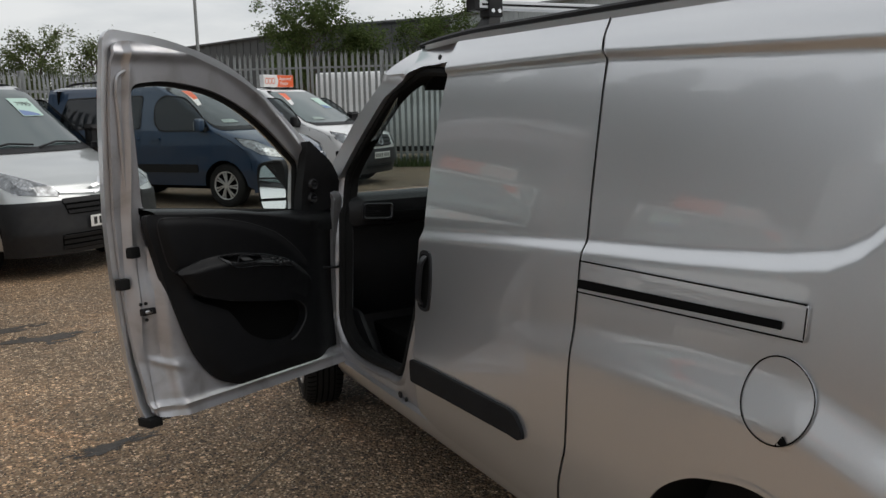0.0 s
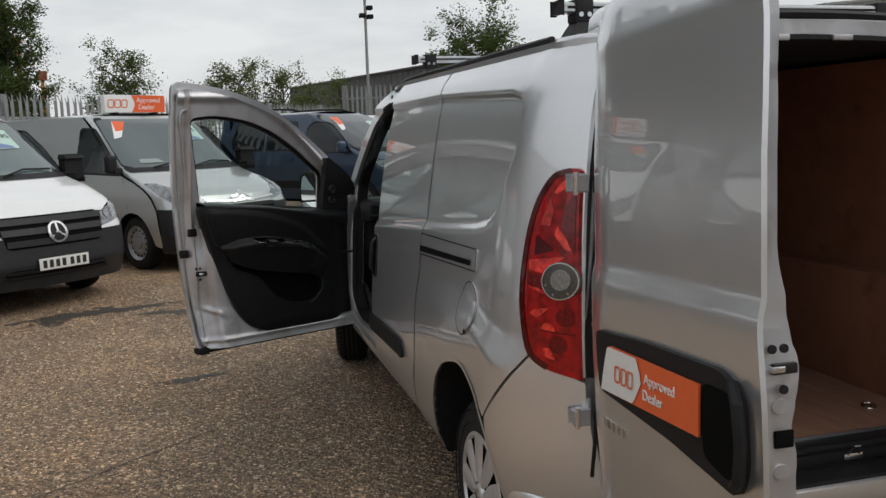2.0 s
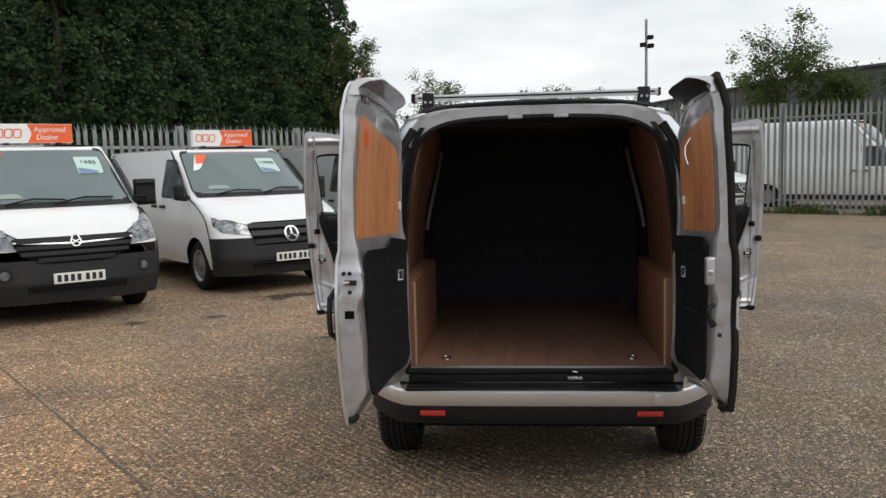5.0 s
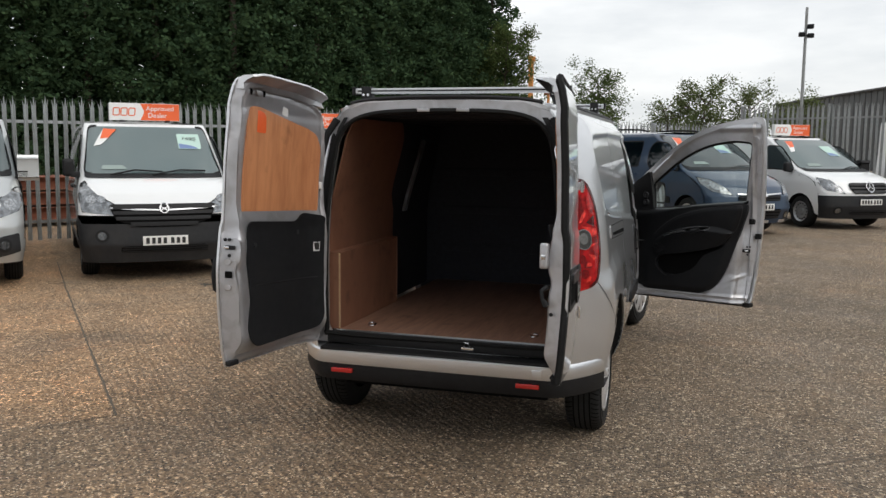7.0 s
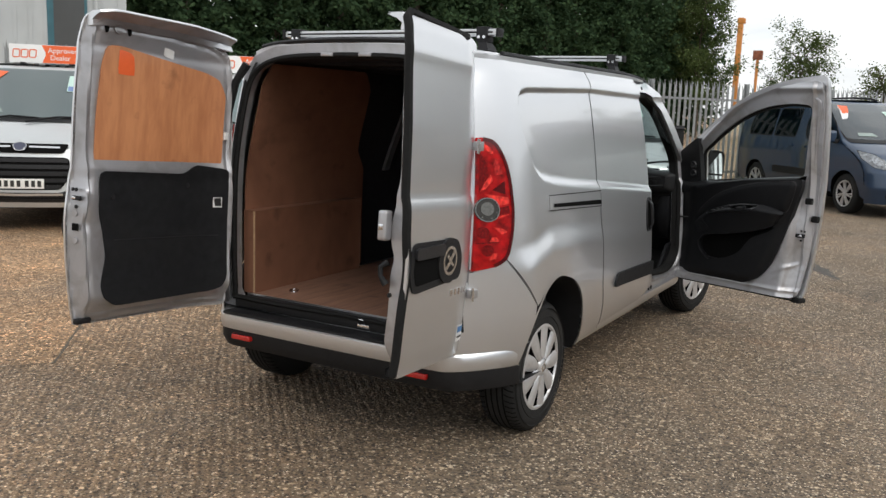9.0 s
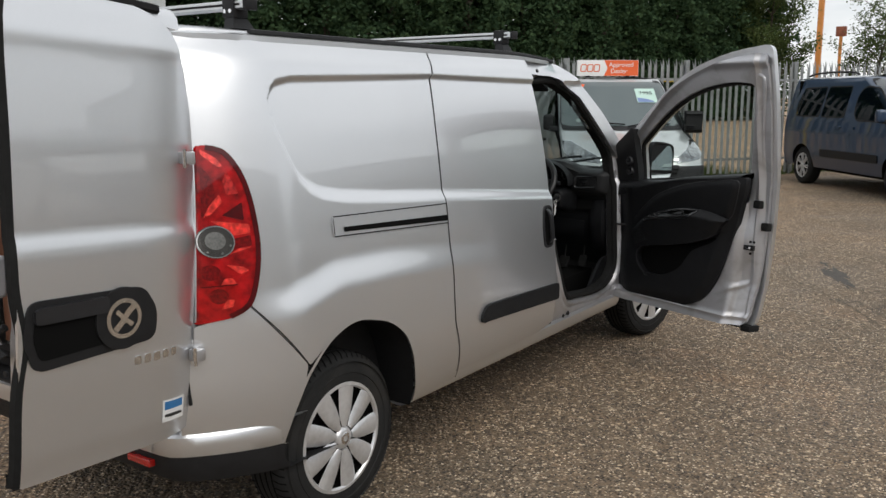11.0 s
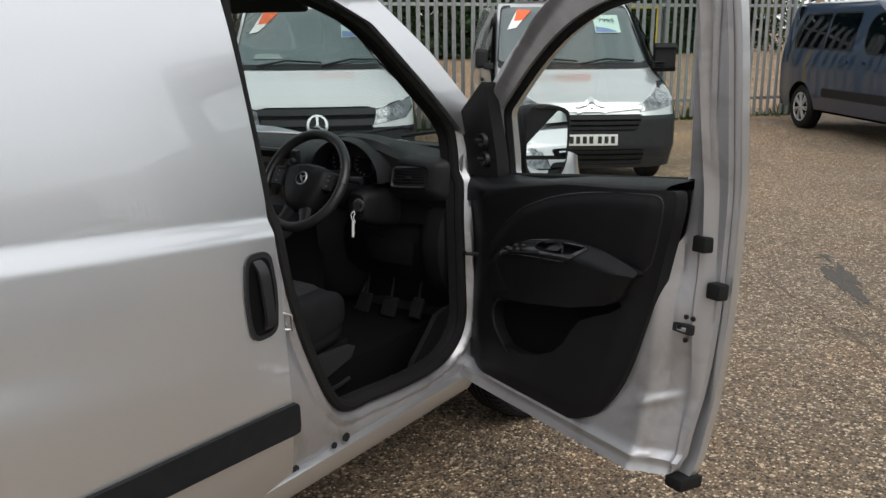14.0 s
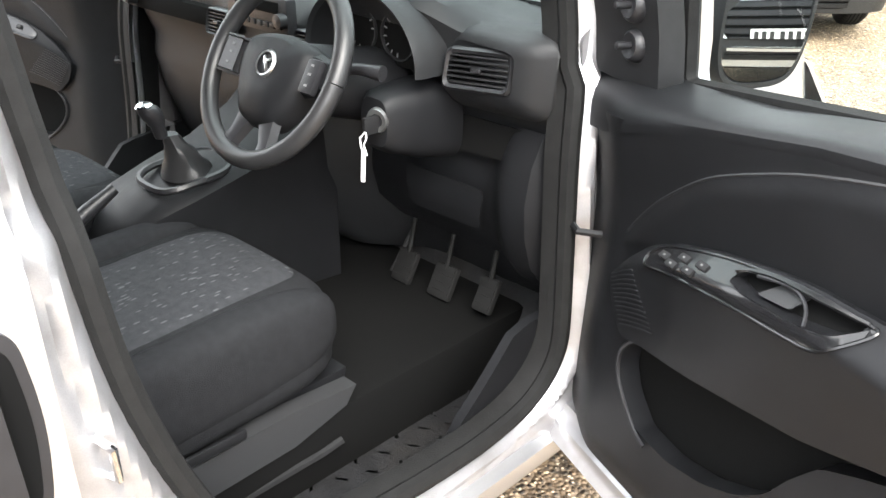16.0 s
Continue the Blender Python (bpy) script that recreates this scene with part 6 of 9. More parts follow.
part("accelerator_bar", T([(0.24, 3.40, 0.44), (0.255, 3.47, 0.53), (0.27, 3.52, 0.62)], 0.006, 6), GREYPLASTIC, van)


def superbox(bm, x0, x1, y0, y1, z0, z1, n=4.0, seg=10, m=None, crown=0.0):
    """A pillowy block."""
    r = bmesh.ops.create_cube(bm, size=2.0)
    bmesh.ops.subdivide_edges(bm, edges=list({e for v in r["verts"] for e in v.link_edges}), cuts=seg, use_grid_fill=True)
    for v in bm.verts:
        p = v.co
        k = (abs(p.x) ** n + abs(p.y) ** n + abs(p.z) ** n) ** (1 / n)
        q = p / k * 1.0
        q = Vector((q.x, q.y, q.z))
        z = q.z + (crown * (1 - q.x * q.x) * (1 - q.y * q.y * 0.5) if q.z > 0 else 0)
        w = Vector(((x0 + x1) / 2 + q.x * (x1 - x0) / 2, (y0 + y1) / 2 + q.y * (y1 - y0) / 2, (z0 + z1) / 2 + z * (z1 - z0) / 2))
        v.co = m @ w if m is not None else w
    return bm


def seat(cx, side):
    st = thing("front_seat", "charcoal cloth front seat with a speckled centre panel", "seat", Matrix.Translation((cx, 2.50, 0.375)), "cab seats")
    part("cushion", superbox(bmesh.new(), -0.255, 0.255, 0.0, 0.575, 0.165, 0.365, 5.0, 12, pose(0, 0, 0, 3, 0, 0)), SEATSIDE, st)
    part("cushion_panel", superbox(bmesh.new(), -0.165, 0.165, 0.02, 0.555, 0.225, 0.372, 6.0, 12, pose(0, 0, 0, 3, 0, 0), 0.03), SEATCLOTH, st, "speckled grey cloth panel")
    for s in (-1, 1):
        part("bolster", superbox(bmesh.new(), s * 0.165, s * 0.262, 0.0, 0.55, 0.21, 0.385, 3.2, 8, pose(0, 0, 0, 3, 0, 0)), SEATSIDE, st)
        part("back_bolster", superbox(bmesh.new(), s * 0.165, s * 0.255, -0.02, 0.15, 0.30, 0.92, 3.2, 8, pose(0, 0, 0, 7, 0, 0)), SEATSIDE, st)
    part("backrest", superbox(bmesh.new(), -0.235, 0.235, -0.03, 0.11, 0.28, 0.98, 4.0, 10, pose(0, 0, 0, 7, 0, 0)), SEATSIDE, st)
    part("back_panel", superbox(bmesh.new(), -0.15, 0.15, 0.04, 0.13, 0.34, 0.90, 5.0, 10, pose(0, 0, 0, 7, 0, 0)), SEATCLOTH, st)
    part("head_rest", superbox(bmesh.new(), -0.13, 0.13, 0.0, 0.10, 1.00, 1.20, 3.0, 8, pose(0, 0, 0, 7, 0, 0)), SEATSIDE, st)
    part("base_front", loft(bmesh.new(), [[(x, y, z) for y, z in ((0.06, 0.10), (0.50, 0.10), (0.545, 0.13), (0.555, 0.20), (0.06, 0.19))] for x in (-0.22, 0.22)]), CABIN, st)
    sk = part("side_skirt", loft(bmesh.new(), [[(side * 0.262, y, z) for y, z in ((0.02, 0.105), (0.40, 0.120), (0.52, 0.150), (0.545, 0.185), (0.40, 0.195), (0.02, 0.185))], [(side * 0.225, y, z) for y, z in ((0.02, 0.105), (0.40, 0.120), (0.52, 0.150), (0.545, 0.185), (0.40, 0.195), (0.02, 0.185))]]), GREYPLASTIC, st, "grey plastic seat skirt")
    part("recline_lever", box(bmesh.new(), side * 0.262, side * 0.272, 0.16, 0.30, 0.20, 0.22, 0.006), CABIN, sk)
    part("slide_bar", T([(side * 0.24, 0.10, 0.05), (side * 0.26, 0.46, 0.07), (side * 0.27, 0.50, 0.085)], 0.008, 6), BLACK, st)
    for s in (-1, 1):
        part("seat_rail", B(s * 0.20 - 0.02, s * 0.20 + 0.02, -0.02, 0.52, 0.0, 0.055, 0.006), BLACK, st)
    part("rail_cover", B(side * 0.17, side * 0.245, 0.46, 0.56, 0.0, 0.085, 0.012), CABIN, st)
    return st


seat(0.345, 1)
seat(-0.345, -1)

# raised dashes on the floor mats
rnd = random.Random(9)
bm = bmesh.new()
for i in range(9):
    for j in range(11):
        x, y = 0.30 + 0.05 * i + (0.025 if j % 2 else 0), 2.82 + 0.055 * j
        box(bm, -0.012, 0.012, -0.003, 0.003, 0, 0.004, 0.0, pose(x, y, 0.375, 0, 0, 35 if (i + j) % 2 else -35))
tagged(part("mat_treads", bm, CARPET, van), kind="stuff")
# ---- rear doors ----
DOOR_Z = [0.50, 0.56, 0.62, 0.80, 1.0, 1.17, 1.205, 1.24, 1.50, 1.70, 1.745, 1.78, 1.87, 1.925, 1.97]
DOOR_N = [0.006, 0.012, 0.022, 0.033, 0.038, 0.036, 0.034, 0.024, 0.018, 0.006, 0.004, 0.006, -0.012, -0.034, -0.06]


def skin_n(u, z, curl=0.10):
    """How far the door's skin stands out at u from the hinge and height z; curl: how far the hinge side falls back."""
    u, z = np.asarray(u, float), np.asarray(z, float)
    return np.interp(z, DOOR_Z, DOOR_N) - curl * (1 - np.clip(u / (0.14 + 1.8 * curl), 0, 1)) ** 2.4


def rear_door(s, hinge, width, angle, label):
    """s: -1 the wide near-side door, 1 the narrow one. Local: u runs from the hinge to the free edge, z up."""
    w = width
    curl = 0.10 if s < 0 else 0.055
    skin = lambda u, z: skin_n(u, z, curl)
    out = [(0.012, 0.545), (w - 0.002, 0.540), (w + 0.015, 0.72), (w + 0.028, 0.93), (w + 0.028, 1.04), (w + 0.010, 1.20), (w + 0.006, 1.60), (w - 0.004, 1.82), (w - 0.020, 1.915), (w * 0.5, 1.915), (0.16, 1.89), (0.05, 1.83), (0.012, 1.66), (0.0, 1.30), (0.0, 0.9)]
    if s > 0:
        out = [(min(u, w + 0.004) if z < 1.5 else u, z) for u, z in out]
        out = [(u - 0.022 if u < 0.02 and z < 1.7 else u, z) for u, z in out]
    if s < 0:
        out = [(u + 0.016 if u < 0.02 and z < 1.7 else u, z) for u, z in out]
    out = rounded(out, [0.04, 0.012, 0.1, 0.05, 0.05, 0.08, 0.1, 0.06, 0.035, 0.2, 0.10, 0.08, 0.12, 0.1, 0.1], 5)
    at = lambda u, n, z: (-s * u, -n, z)
    mp = lambda lift=0.0: (lambda u, z, d: (-s * np.asarray(u, float), -(skin(u, z) + lift + d), np.asarray(z, float)))

    def rim(u, z):
        P = np.stack([np.ravel(u), np.ravel(z)], 1).astype(float)
        return np.linalg.norm(P - nearest(P, [out]), axis=1)

    def depth(u, z):
        """Thickness of the door, a shallow window frame over a deeper lower half."""
        u, z = np.asarray(u, float), np.asarray(z, float)
        low = 1 - smoothstep(1.13, 1.34, z)
        t = 0.056 + low * 0.040 - 0.070 * (1 - smoothstep(0.54, 0.68, z))
        free = np.exp(-((u - w) / 0.08) ** 2)
        t = t + free * low * (0.010 * np.exp(-((z - 1.10) / 0.07) ** 2) - 0.012 * np.exp(-((z - 1.0) / 0.035) ** 2))
        e = rim(u, z)
        return 0.012 + np.maximum(t - 0.012, 0.006) * smoothstep(0.012, 0.034, e) - 0.006 * np.exp(-((e - 0.050) / 0.007) ** 2)

    inner = lambda lift=0.0: (lambda u, z, d: (-s * np.asarray(u, float), -(skin(u, z) - depth(u, z) - lift - d), np.asarray(z, float)))
    back = lambda k: (lambda u, z, d: (-s * np.asarray(u, float), -(skin(u, z) - k - d), np.asarray(z, float)))
    door = part("rear_door", panel(out, mp(), 0.016, thick=0.012), SILVER, van, label)
    door.matrix_basis = pose(hinge[0], hinge[1], 0.575, -3.2, 0, 0) @ pose(0, 0, -0.575, 0, 0, angle)
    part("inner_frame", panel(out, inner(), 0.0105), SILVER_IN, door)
    # window panel of plywood and the lower trim, both inside
    e = w - 0.055
    ply = [(0.095, 1.270), (0.092, 1.62), (0.125, 1.695), (0.20, 1.725), (e - 0.13, 1.790), (e - 0.055, 1.785), (e - 0.028, 1.70), (e - 0.012, 1.45), (e - 0.008, 1.232), (0.30, 1.232), (0.24, 1.270)]
    if s > 0:
        ply = [(0.075, 1.25), (0.065, 1.62), (0.10, 1.70), (0.17, 1.735), (e - 0.10, 1.79), (e - 0.04, 1.775), (e - 0.02, 1.70), (e - 0.03, 1.45), (e - 0.05, 1.25)]
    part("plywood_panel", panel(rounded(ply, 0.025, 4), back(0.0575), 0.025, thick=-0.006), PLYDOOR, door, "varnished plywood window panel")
    low = [(0.085, 1.255), (0.075, 1.18), (0.075, 0.70), (0.10, 0.65), (0.17, 0.632), (e - 0.10, 0.622), (e - 0.045, 0.665), (e - 0.030, 0.72), (e - 0.060, 0.85), (e - 0.040, 0.98), (e - 0.020, 1.06), (e - 0.022, 1.236), (0.33, 1.226), (0.26, 1.272)]
    if s > 0:
        low = [(0.06, 1.255), (0.05, 1.18), (0.055, 0.70), (0.09, 0.65), (e - 0.10, 0.64), (e - 0.05, 0.68), (e - 0.07, 0.80), (e - 0.075, 1.0), (e - 0.05, 1.15), (e - 0.06, 1.262)]
    tr = part("lower_trim", panel(rounded(low, 0.025, 4), back(0.0965), 0.022, thick=-0.008), TRIM, door, "black fabric-finish lower trim")
    part("trim_crease", strip_on([(0.12 + k * (e - 0.22) / 12, 0.918 + 0.006 * k / 12) for k in range(13)], 0.006, back(0.1055)), SATIN, tr)
    for u, z in ((e - 0.09, 1.12), (0.30, 1.17)):
        part("trim_clip", disc(bmesh.new(), Matrix.Translation(at(u, float(skin(u, z)) - 0.104, z)) @ pose(0, 0, 0, -90, 0, 0), 0.012, 14, 0.004), SATIN, tr)
    # roof lip
    bm = bmesh.new()
    rings = []
    for k in range(19):
        f = k / 18
        u = 0.045 + (w - 0.070) * f
        zt = 1.892 + 0.022 * min(1.0, f / 0.4) - 0.012 * max(0.0, f - 0.93) / 0.07
        n0 = float(skin(max(u, 0.15), zt))
        g = (0.55 + 0.45 * min(1, f / 0.25)) * (1 - 0.25 * max(0.0, f - 0.93) / 0.07)
        prof = [(0.002, -0.045), (-0.004, -0.010), (-0.020, 0.008), (-0.060 * g, 0.018), (-0.122 * g, 0.018), (-0.128 * g, 0.010), (-0.085 * g, -0.002), (-0.055 * g, -0.018), (-0.045, -0.045)]
        rings.append([at(u, n0 + a_, zt + b_) for a_, b_ in prof])
    sp = part("top_spoiler", loft(bm, rings), SILVER, door)
    # added sheet under the lip: its shade as black trim or darker silver
    bm = bmesh.new()
    loft(bm, [[(r[k][0], r[k][1], r[k][2] - 0.003) for k in (4, 5, 6, 7, 8)] for r in rings], closed=False)
    part("spoiler_shade", bm, TRIM if s > 0 else SILVER_IN, sp)
    part("door_stop", B(-s * (w - 0.075), -s * (w + 0.004), 0.0, 0.03, 0.546, 0.572, 0.008), BLACK, door)
    part("buffer", box(bmesh.new(), -0.012, 0.012, -0.006, 0.006, -0.020, 0.020, 0.003, Matrix.Translation(at(0.080, float(skin(0.080, 1.42)) - 0.062, 1.42))), SIGNWHITE, door)
    st = part("warning_label", panel([(0.105, 1.06), (0.150, 1.06), (0.150, 1.11), (0.105, 1.11)], back(0.1050), 0.02), SIGNWHITE, tr)
    part("label_mark", panel([(0.108, 1.066), (0.139, 1.066), (0.147, 1.106), (0.110, 1.107)], back(0.1056), 0.02), INK, st)
    return door, mp, back, at, inner


door, mp, back, at, inner = rear_door(-1, (-0.757, 0.150), 0.880, -91.3, "wide silver rear door, open")
W = 0.880
# number plate recess, covered by a dealer board, on the skin of the wide door
part("plate_housing", panel(rounded([(0.250, 0.938), (0.232, 1.085), (0.50, 1.098), (0.80, 1.098), (0.868, 1.055), (0.872, 0.93), (0.845, 0.865), (0.60, 0.905)], 0.025, 4), mp(0.014), 0.02, thick=0.014), BLACK, door, "black number plate housing")
part("cup_lip", panel(rounded([(0.735, 0.915), (0.74, 1.065), (0.85, 1.060), (0.855, 0.93), (0.83, 0.89)], 0.02, 4), mp(0.0165), 0.02), DARK, door)
bd = part("dealer_board", panel([(0.286, 0.946), (0.328, 1.062), (0.736, 1.058), (0.730, 0.951)], mp(0.022), 0.03, thick=0.005), ORANGE, door, "orange and white dealer board")
part("white_field", panel([(0.288, 0.948), (0.330, 1.060), (0.478, 1.059), (0.504, 1.010), (0.456, 0.950)], mp(0.0245), 0.03), SIGNWHITE, bd)
face = Matrix(((1, 0, 0, 0), (0, 0, -1, 0), (0, 1, 0, 0), (0, 0, 0, 1)))
LOGO = material("logo_red", (0.72, 0.16, 0.06), 0.4)
def logo_bars(parent, m, w, h, mat):
    """A plain mark: three small rounded frames in a row."""
    for k in range(3):
        x0 = -w / 2 + k * w / 3
        ww = w / 3 * 0.80
        ring = rounded([(x0, -h / 2), (x0 + ww, -h / 2), (x0 + ww + h * 0.10, h / 2), (x0 + h * 0.10, h / 2)], h * 0.22, 4)
        ob = part("logo_mark", strip_on(ring, h * 0.15, plane_map((0, 0, 0.001), (1, 0, 0), (0, 1, 0), (0, 0, 1)), closed=True), mat, parent)
        ob.matrix_basis = m
lm = lambda u, z, lift: Matrix.Translation((u, -(float(skin_n(u, z)) + lift), z)) @ face
logo_bars(bd, lm(0.420, 1.003, 0.026), 0.095, 0.036, LOGO)
words("lettering", "Approved", 0.033, SIGNWHITE, bd, lm(0.582, 1.020, 0.0245))
words("lettering", "Dealer", 0.033, SIGNWHITE, bd, lm(0.551, 0.983, 0.0245))
# unread model script as plain bars
for k in range(5):
    part("script_bar", panel(rounded([(0.236 + 0.028 * k, 0.838), (0.257 + 0.028 * k, 0.838), (0.257 + 0.028 * k, 0.862), (0.236 + 0.028 * k, 0.862)], 0.004, 2), mp(0.003), 0.02, thick=0.003), CHROME, door)
part("grab_handle", T([at(0.835, 0.048, 0.885), at(0.872, 0.064, 0.91), at(0.884, 0.066, 0.98), at(0.872, 0.064, 1.05), at(0.835, 0.048, 1.08)], 0.012, 8), BLACK, door)
part("brake_lamp", panel(rounded([(0.60, 1.838), (0.855, 1.845), (0.85, 1.882), (0.62, 1.876)], 0.014, 4), mp(0.003), 0.012, thick=0.006), LAMPRED, door, "red high-level brake lamp")
# free edge: latch, bolts, pressings
EDGE = pose(0, 0, 0, 0, 90, 0)
nz = lambda z, k: float(skin_n(W, z)) - k
for z, k in ((1.150, 0.034), (1.150, 0.058), (1.075, 0.058)):
    part("edge_bolt", disc(bmesh.new(), Matrix.Translation(at(W + 0.006, nz(z, k), z)) @ EDGE, 0.0085, 12, 0.005), BLACK, door)
lt = part("latch", box(bmesh.new(), -0.006, 0.006, -0.020, 0.030, -0.010, 0.010, 0.003, Matrix.Translation(at(W + 0.006, nz(1.113, 0.055), 1.113))), BLACK, door)
part("latch_jaw", box(bmesh.new(), -0.008, 0.008, -0.018, 0.008, -0.006, 0.006, 0.002, Matrix.Translation(at(W + 0.006, nz(1.113, 0.050), 1.113))), CHROME, lt)
part("edge_recess", box(bmesh.new(), -0.003, 0.003, -0.018, 0.020, -0.016, 0.016, 0.002, Matrix.Translation(at(W + 0.010, nz(0.985, 0.055), 0.985))), DARK, door)
for z in (1.045, 0.925):
    part("edge_pressing", disc(bmesh.new(), Matrix.Translation(at(W + 0.006, nz(z, 0.050), z)) @ EDGE @ Matrix.Diagonal((1.0, 1.3, 1, 1)), 0.014, 16, 0.004), SILVER_IN, door)
# upper frame: oval holes, a round boss, paper label; sticker on the plywood
for u in (0.780, 0.660):
    part("oval_hole", panel([(u + 0.013 * math.cos(a), 1.862 + 0.026 * math.sin(a)) for a in np.linspace(0, 2 * math.pi, 17)[:-1]], inner(0.002), 0.008), DARK, door)
part("boss", panel([(0.72 + 0.026 * math.cos(a), 1.862 + 0.024 * math.sin(a)) for a in np.linspace(0, 2 * math.pi, 21)[:-1]], inner(0.010), 0.008, thick=0.012), SILVER_IN, door)
part("orange_sticker", panel(rounded([(0.620, 1.665), (0.712, 1.665), (0.708, 1.776), (0.63, 1.762)], 0.01, 3), back(0.0642), 0.03), ORANGE, door, "faded orange sticker on the plywood")
part("paper_label", panel([(0.395, 1.765), (0.455, 1.775), (0.455, 1.815), (0.395, 1.805)], inner(0.0025), 0.015), SIGNWHITE, door)

W = 0.638
door, mp, back, at, inner = rear_door(1, (0.747, 0.150), W, 92.0, "silver rear door, open")
part("edge_rubber", tube(bmesh.new(), [at(W + 0.004 - 0.022 * math.exp(-((z - 0.95) / 0.10) ** 2) - 0.02 * max(0.0, z - 1.80) / 0.09, float(skin_n(W, z)) - 0.014, z) for z in np.linspace(0.55, 1.905, 46)] + [at(W - 0.04 - 0.06 * k, float(skin_n(W, 1.91)) - 0.012, 1.924 - 0.003 * k) for k in range(9)], 0.018, 6), RUBBER, door)
hs = part("handle_recess", panel(rounded([(0.20, 0.895), (0.60, 0.865), (0.632, 0.96), (0.615, 1.065), (0.24, 1.065), (0.19, 0.985)], 0.035, 5), mp(0.006), 0.016, thick=0.010), BLACK, door, "black rear door handle with a chrome emblem")
part("handle_cup", panel(rounded([(0.36, 0.912), (0.585, 0.895), (0.605, 0.96), (0.595, 1.035), (0.37, 1.045)], 0.02, 4), mp(0.0075), 0.02), DARK, hs)
part("handle_grip", panel(rounded([(0.37, 1.005), (0.60, 1.000), (0.60, 1.045), (0.37, 1.052)], 0.012, 3), mp(0.018), 0.016, thick=0.012), SATIN, hs)
ring = lambda r, n=28: [(0.320 + r * math.cos(2 * math.pi * k / n), 0.978 + r * math.sin(2 * math.pi * k / n)) for k in range(n)]
em = part("emblem", panel(ring(0.094), mp(0.014), 0.010, thick=0.008), BLACK, hs)
part("emblem_ring", strip_on(ring(0.054), 0.013, mp(0.016), closed=True), CHROME, em)
part("emblem_bar", strip_on([(0.287, 1.012), (0.311, 0.990), (0.325, 0.970), (0.351, 0.945)], 0.020, mp(0.016)), CHROME, em)
part("emblem_bar", strip_on([(0.291, 0.955), (0.317, 0.974), (0.347, 1.002)], 0.014, mp(0.0165)), CHROME, em)
for k in range(5):
    part("script_bar", panel(rounded([(0.275 - 0.036 * k, 0.822), (0.275 - 0.036 * k - 0.026, 0.822), (0.275 - 0.036 * k - 0.026, 0.850), (0.275 - 0.036 * k, 0.850)], 0.006, 3), mp(0.003), 0.02, thick=0.003), CHROME, door)
st = part("dealer_sticker", panel([(0.055, 0.598), (0.160, 0.606), (0.160, 0.680), (0.055, 0.672)], mp(0.002), 0.03), SIGNWHITE, door)
part("sticker_mark", panel([(0.064, 0.640), (0.152, 0.646), (0.152, 0.673), (0.064, 0.666)], mp(0.0028), 0.03), material("sticker_blue", (0.03, 0.16, 0.38), 0.4), st)
part("sticker_line", panel([(0.066, 0.614), (0.150, 0.620), (0.150, 0.631), (0.066, 0.625)], mp(0.0028), 0.03), INK, st)
# latch box, lever and bolt on the inside of the free edge
nz = lambda z, k: float(skin_n(W, z)) - k
lb = part("latch_box", box(bmesh.new(), -0.030, 0.018, -0.020, 0.020, -0.058, 0.058, 0.012, Matrix.Translation(at(W - 0.012, nz(1.125, 0.115), 1.125)), 3), SILVER_IN, door, "silver latch housing")
part("latch_jaw", box(bmesh.new(), -0.014, 0.014, -0.010, 0.010, -0.012, 0.012, 0.003, Matrix.Translation(at(W + 0.006, nz(1.12, 0.118), 1.12))), CHROME, lb)
part("release_lever", T([at(W - 0.02, nz(1.0, 0.10), 0.985), at(W - 0.005, nz(1.0, 0.125), 0.965), at(W, nz(1.0, 0.120), 0.93), at(W - 0.012, nz(0.9, 0.100), 0.90)], [0.012, 0.010, 0.009, 0.016], 8), BLACK, door)
part("edge_bolt", disc(bmesh.new(), Matrix.Translation(at(W - 0.008, nz(0.86, 0.075), 0.86)) @ pose(0, 0, 0, 0, -90, 0), 0.009, 12, 0.006), BLACK, door)
part("coat_hook", T([at(0.20, nz(1.70, 0.062), 1.70), at(0.22, nz(1.70, 0.09), 1.66), at(0.26, nz(1.70, 0.10), 1.62), at(0.27, nz(1.70, 0.09), 1.58), at(0.24, nz(1.70, 0.09), 1.55)], 0.005, 6), CHROME, door, "chrome hook")


# ---- front doors ----
def dflank(y, z):
    """The door's skin: as the flank, straight above the belt."""
    y, z = np.asarray(y, float), np.asarray(z, float)
    return flank(np.clip(y, 2.5, 4), np.minimum(z, 1.20)) * 0 + np.where(z > 1.20, 0.865 - 0.235 * (z - 1.20), np.interp(z, PZ, PX)) - 0.16 * np.maximum(0, y - 3.35) ** 2


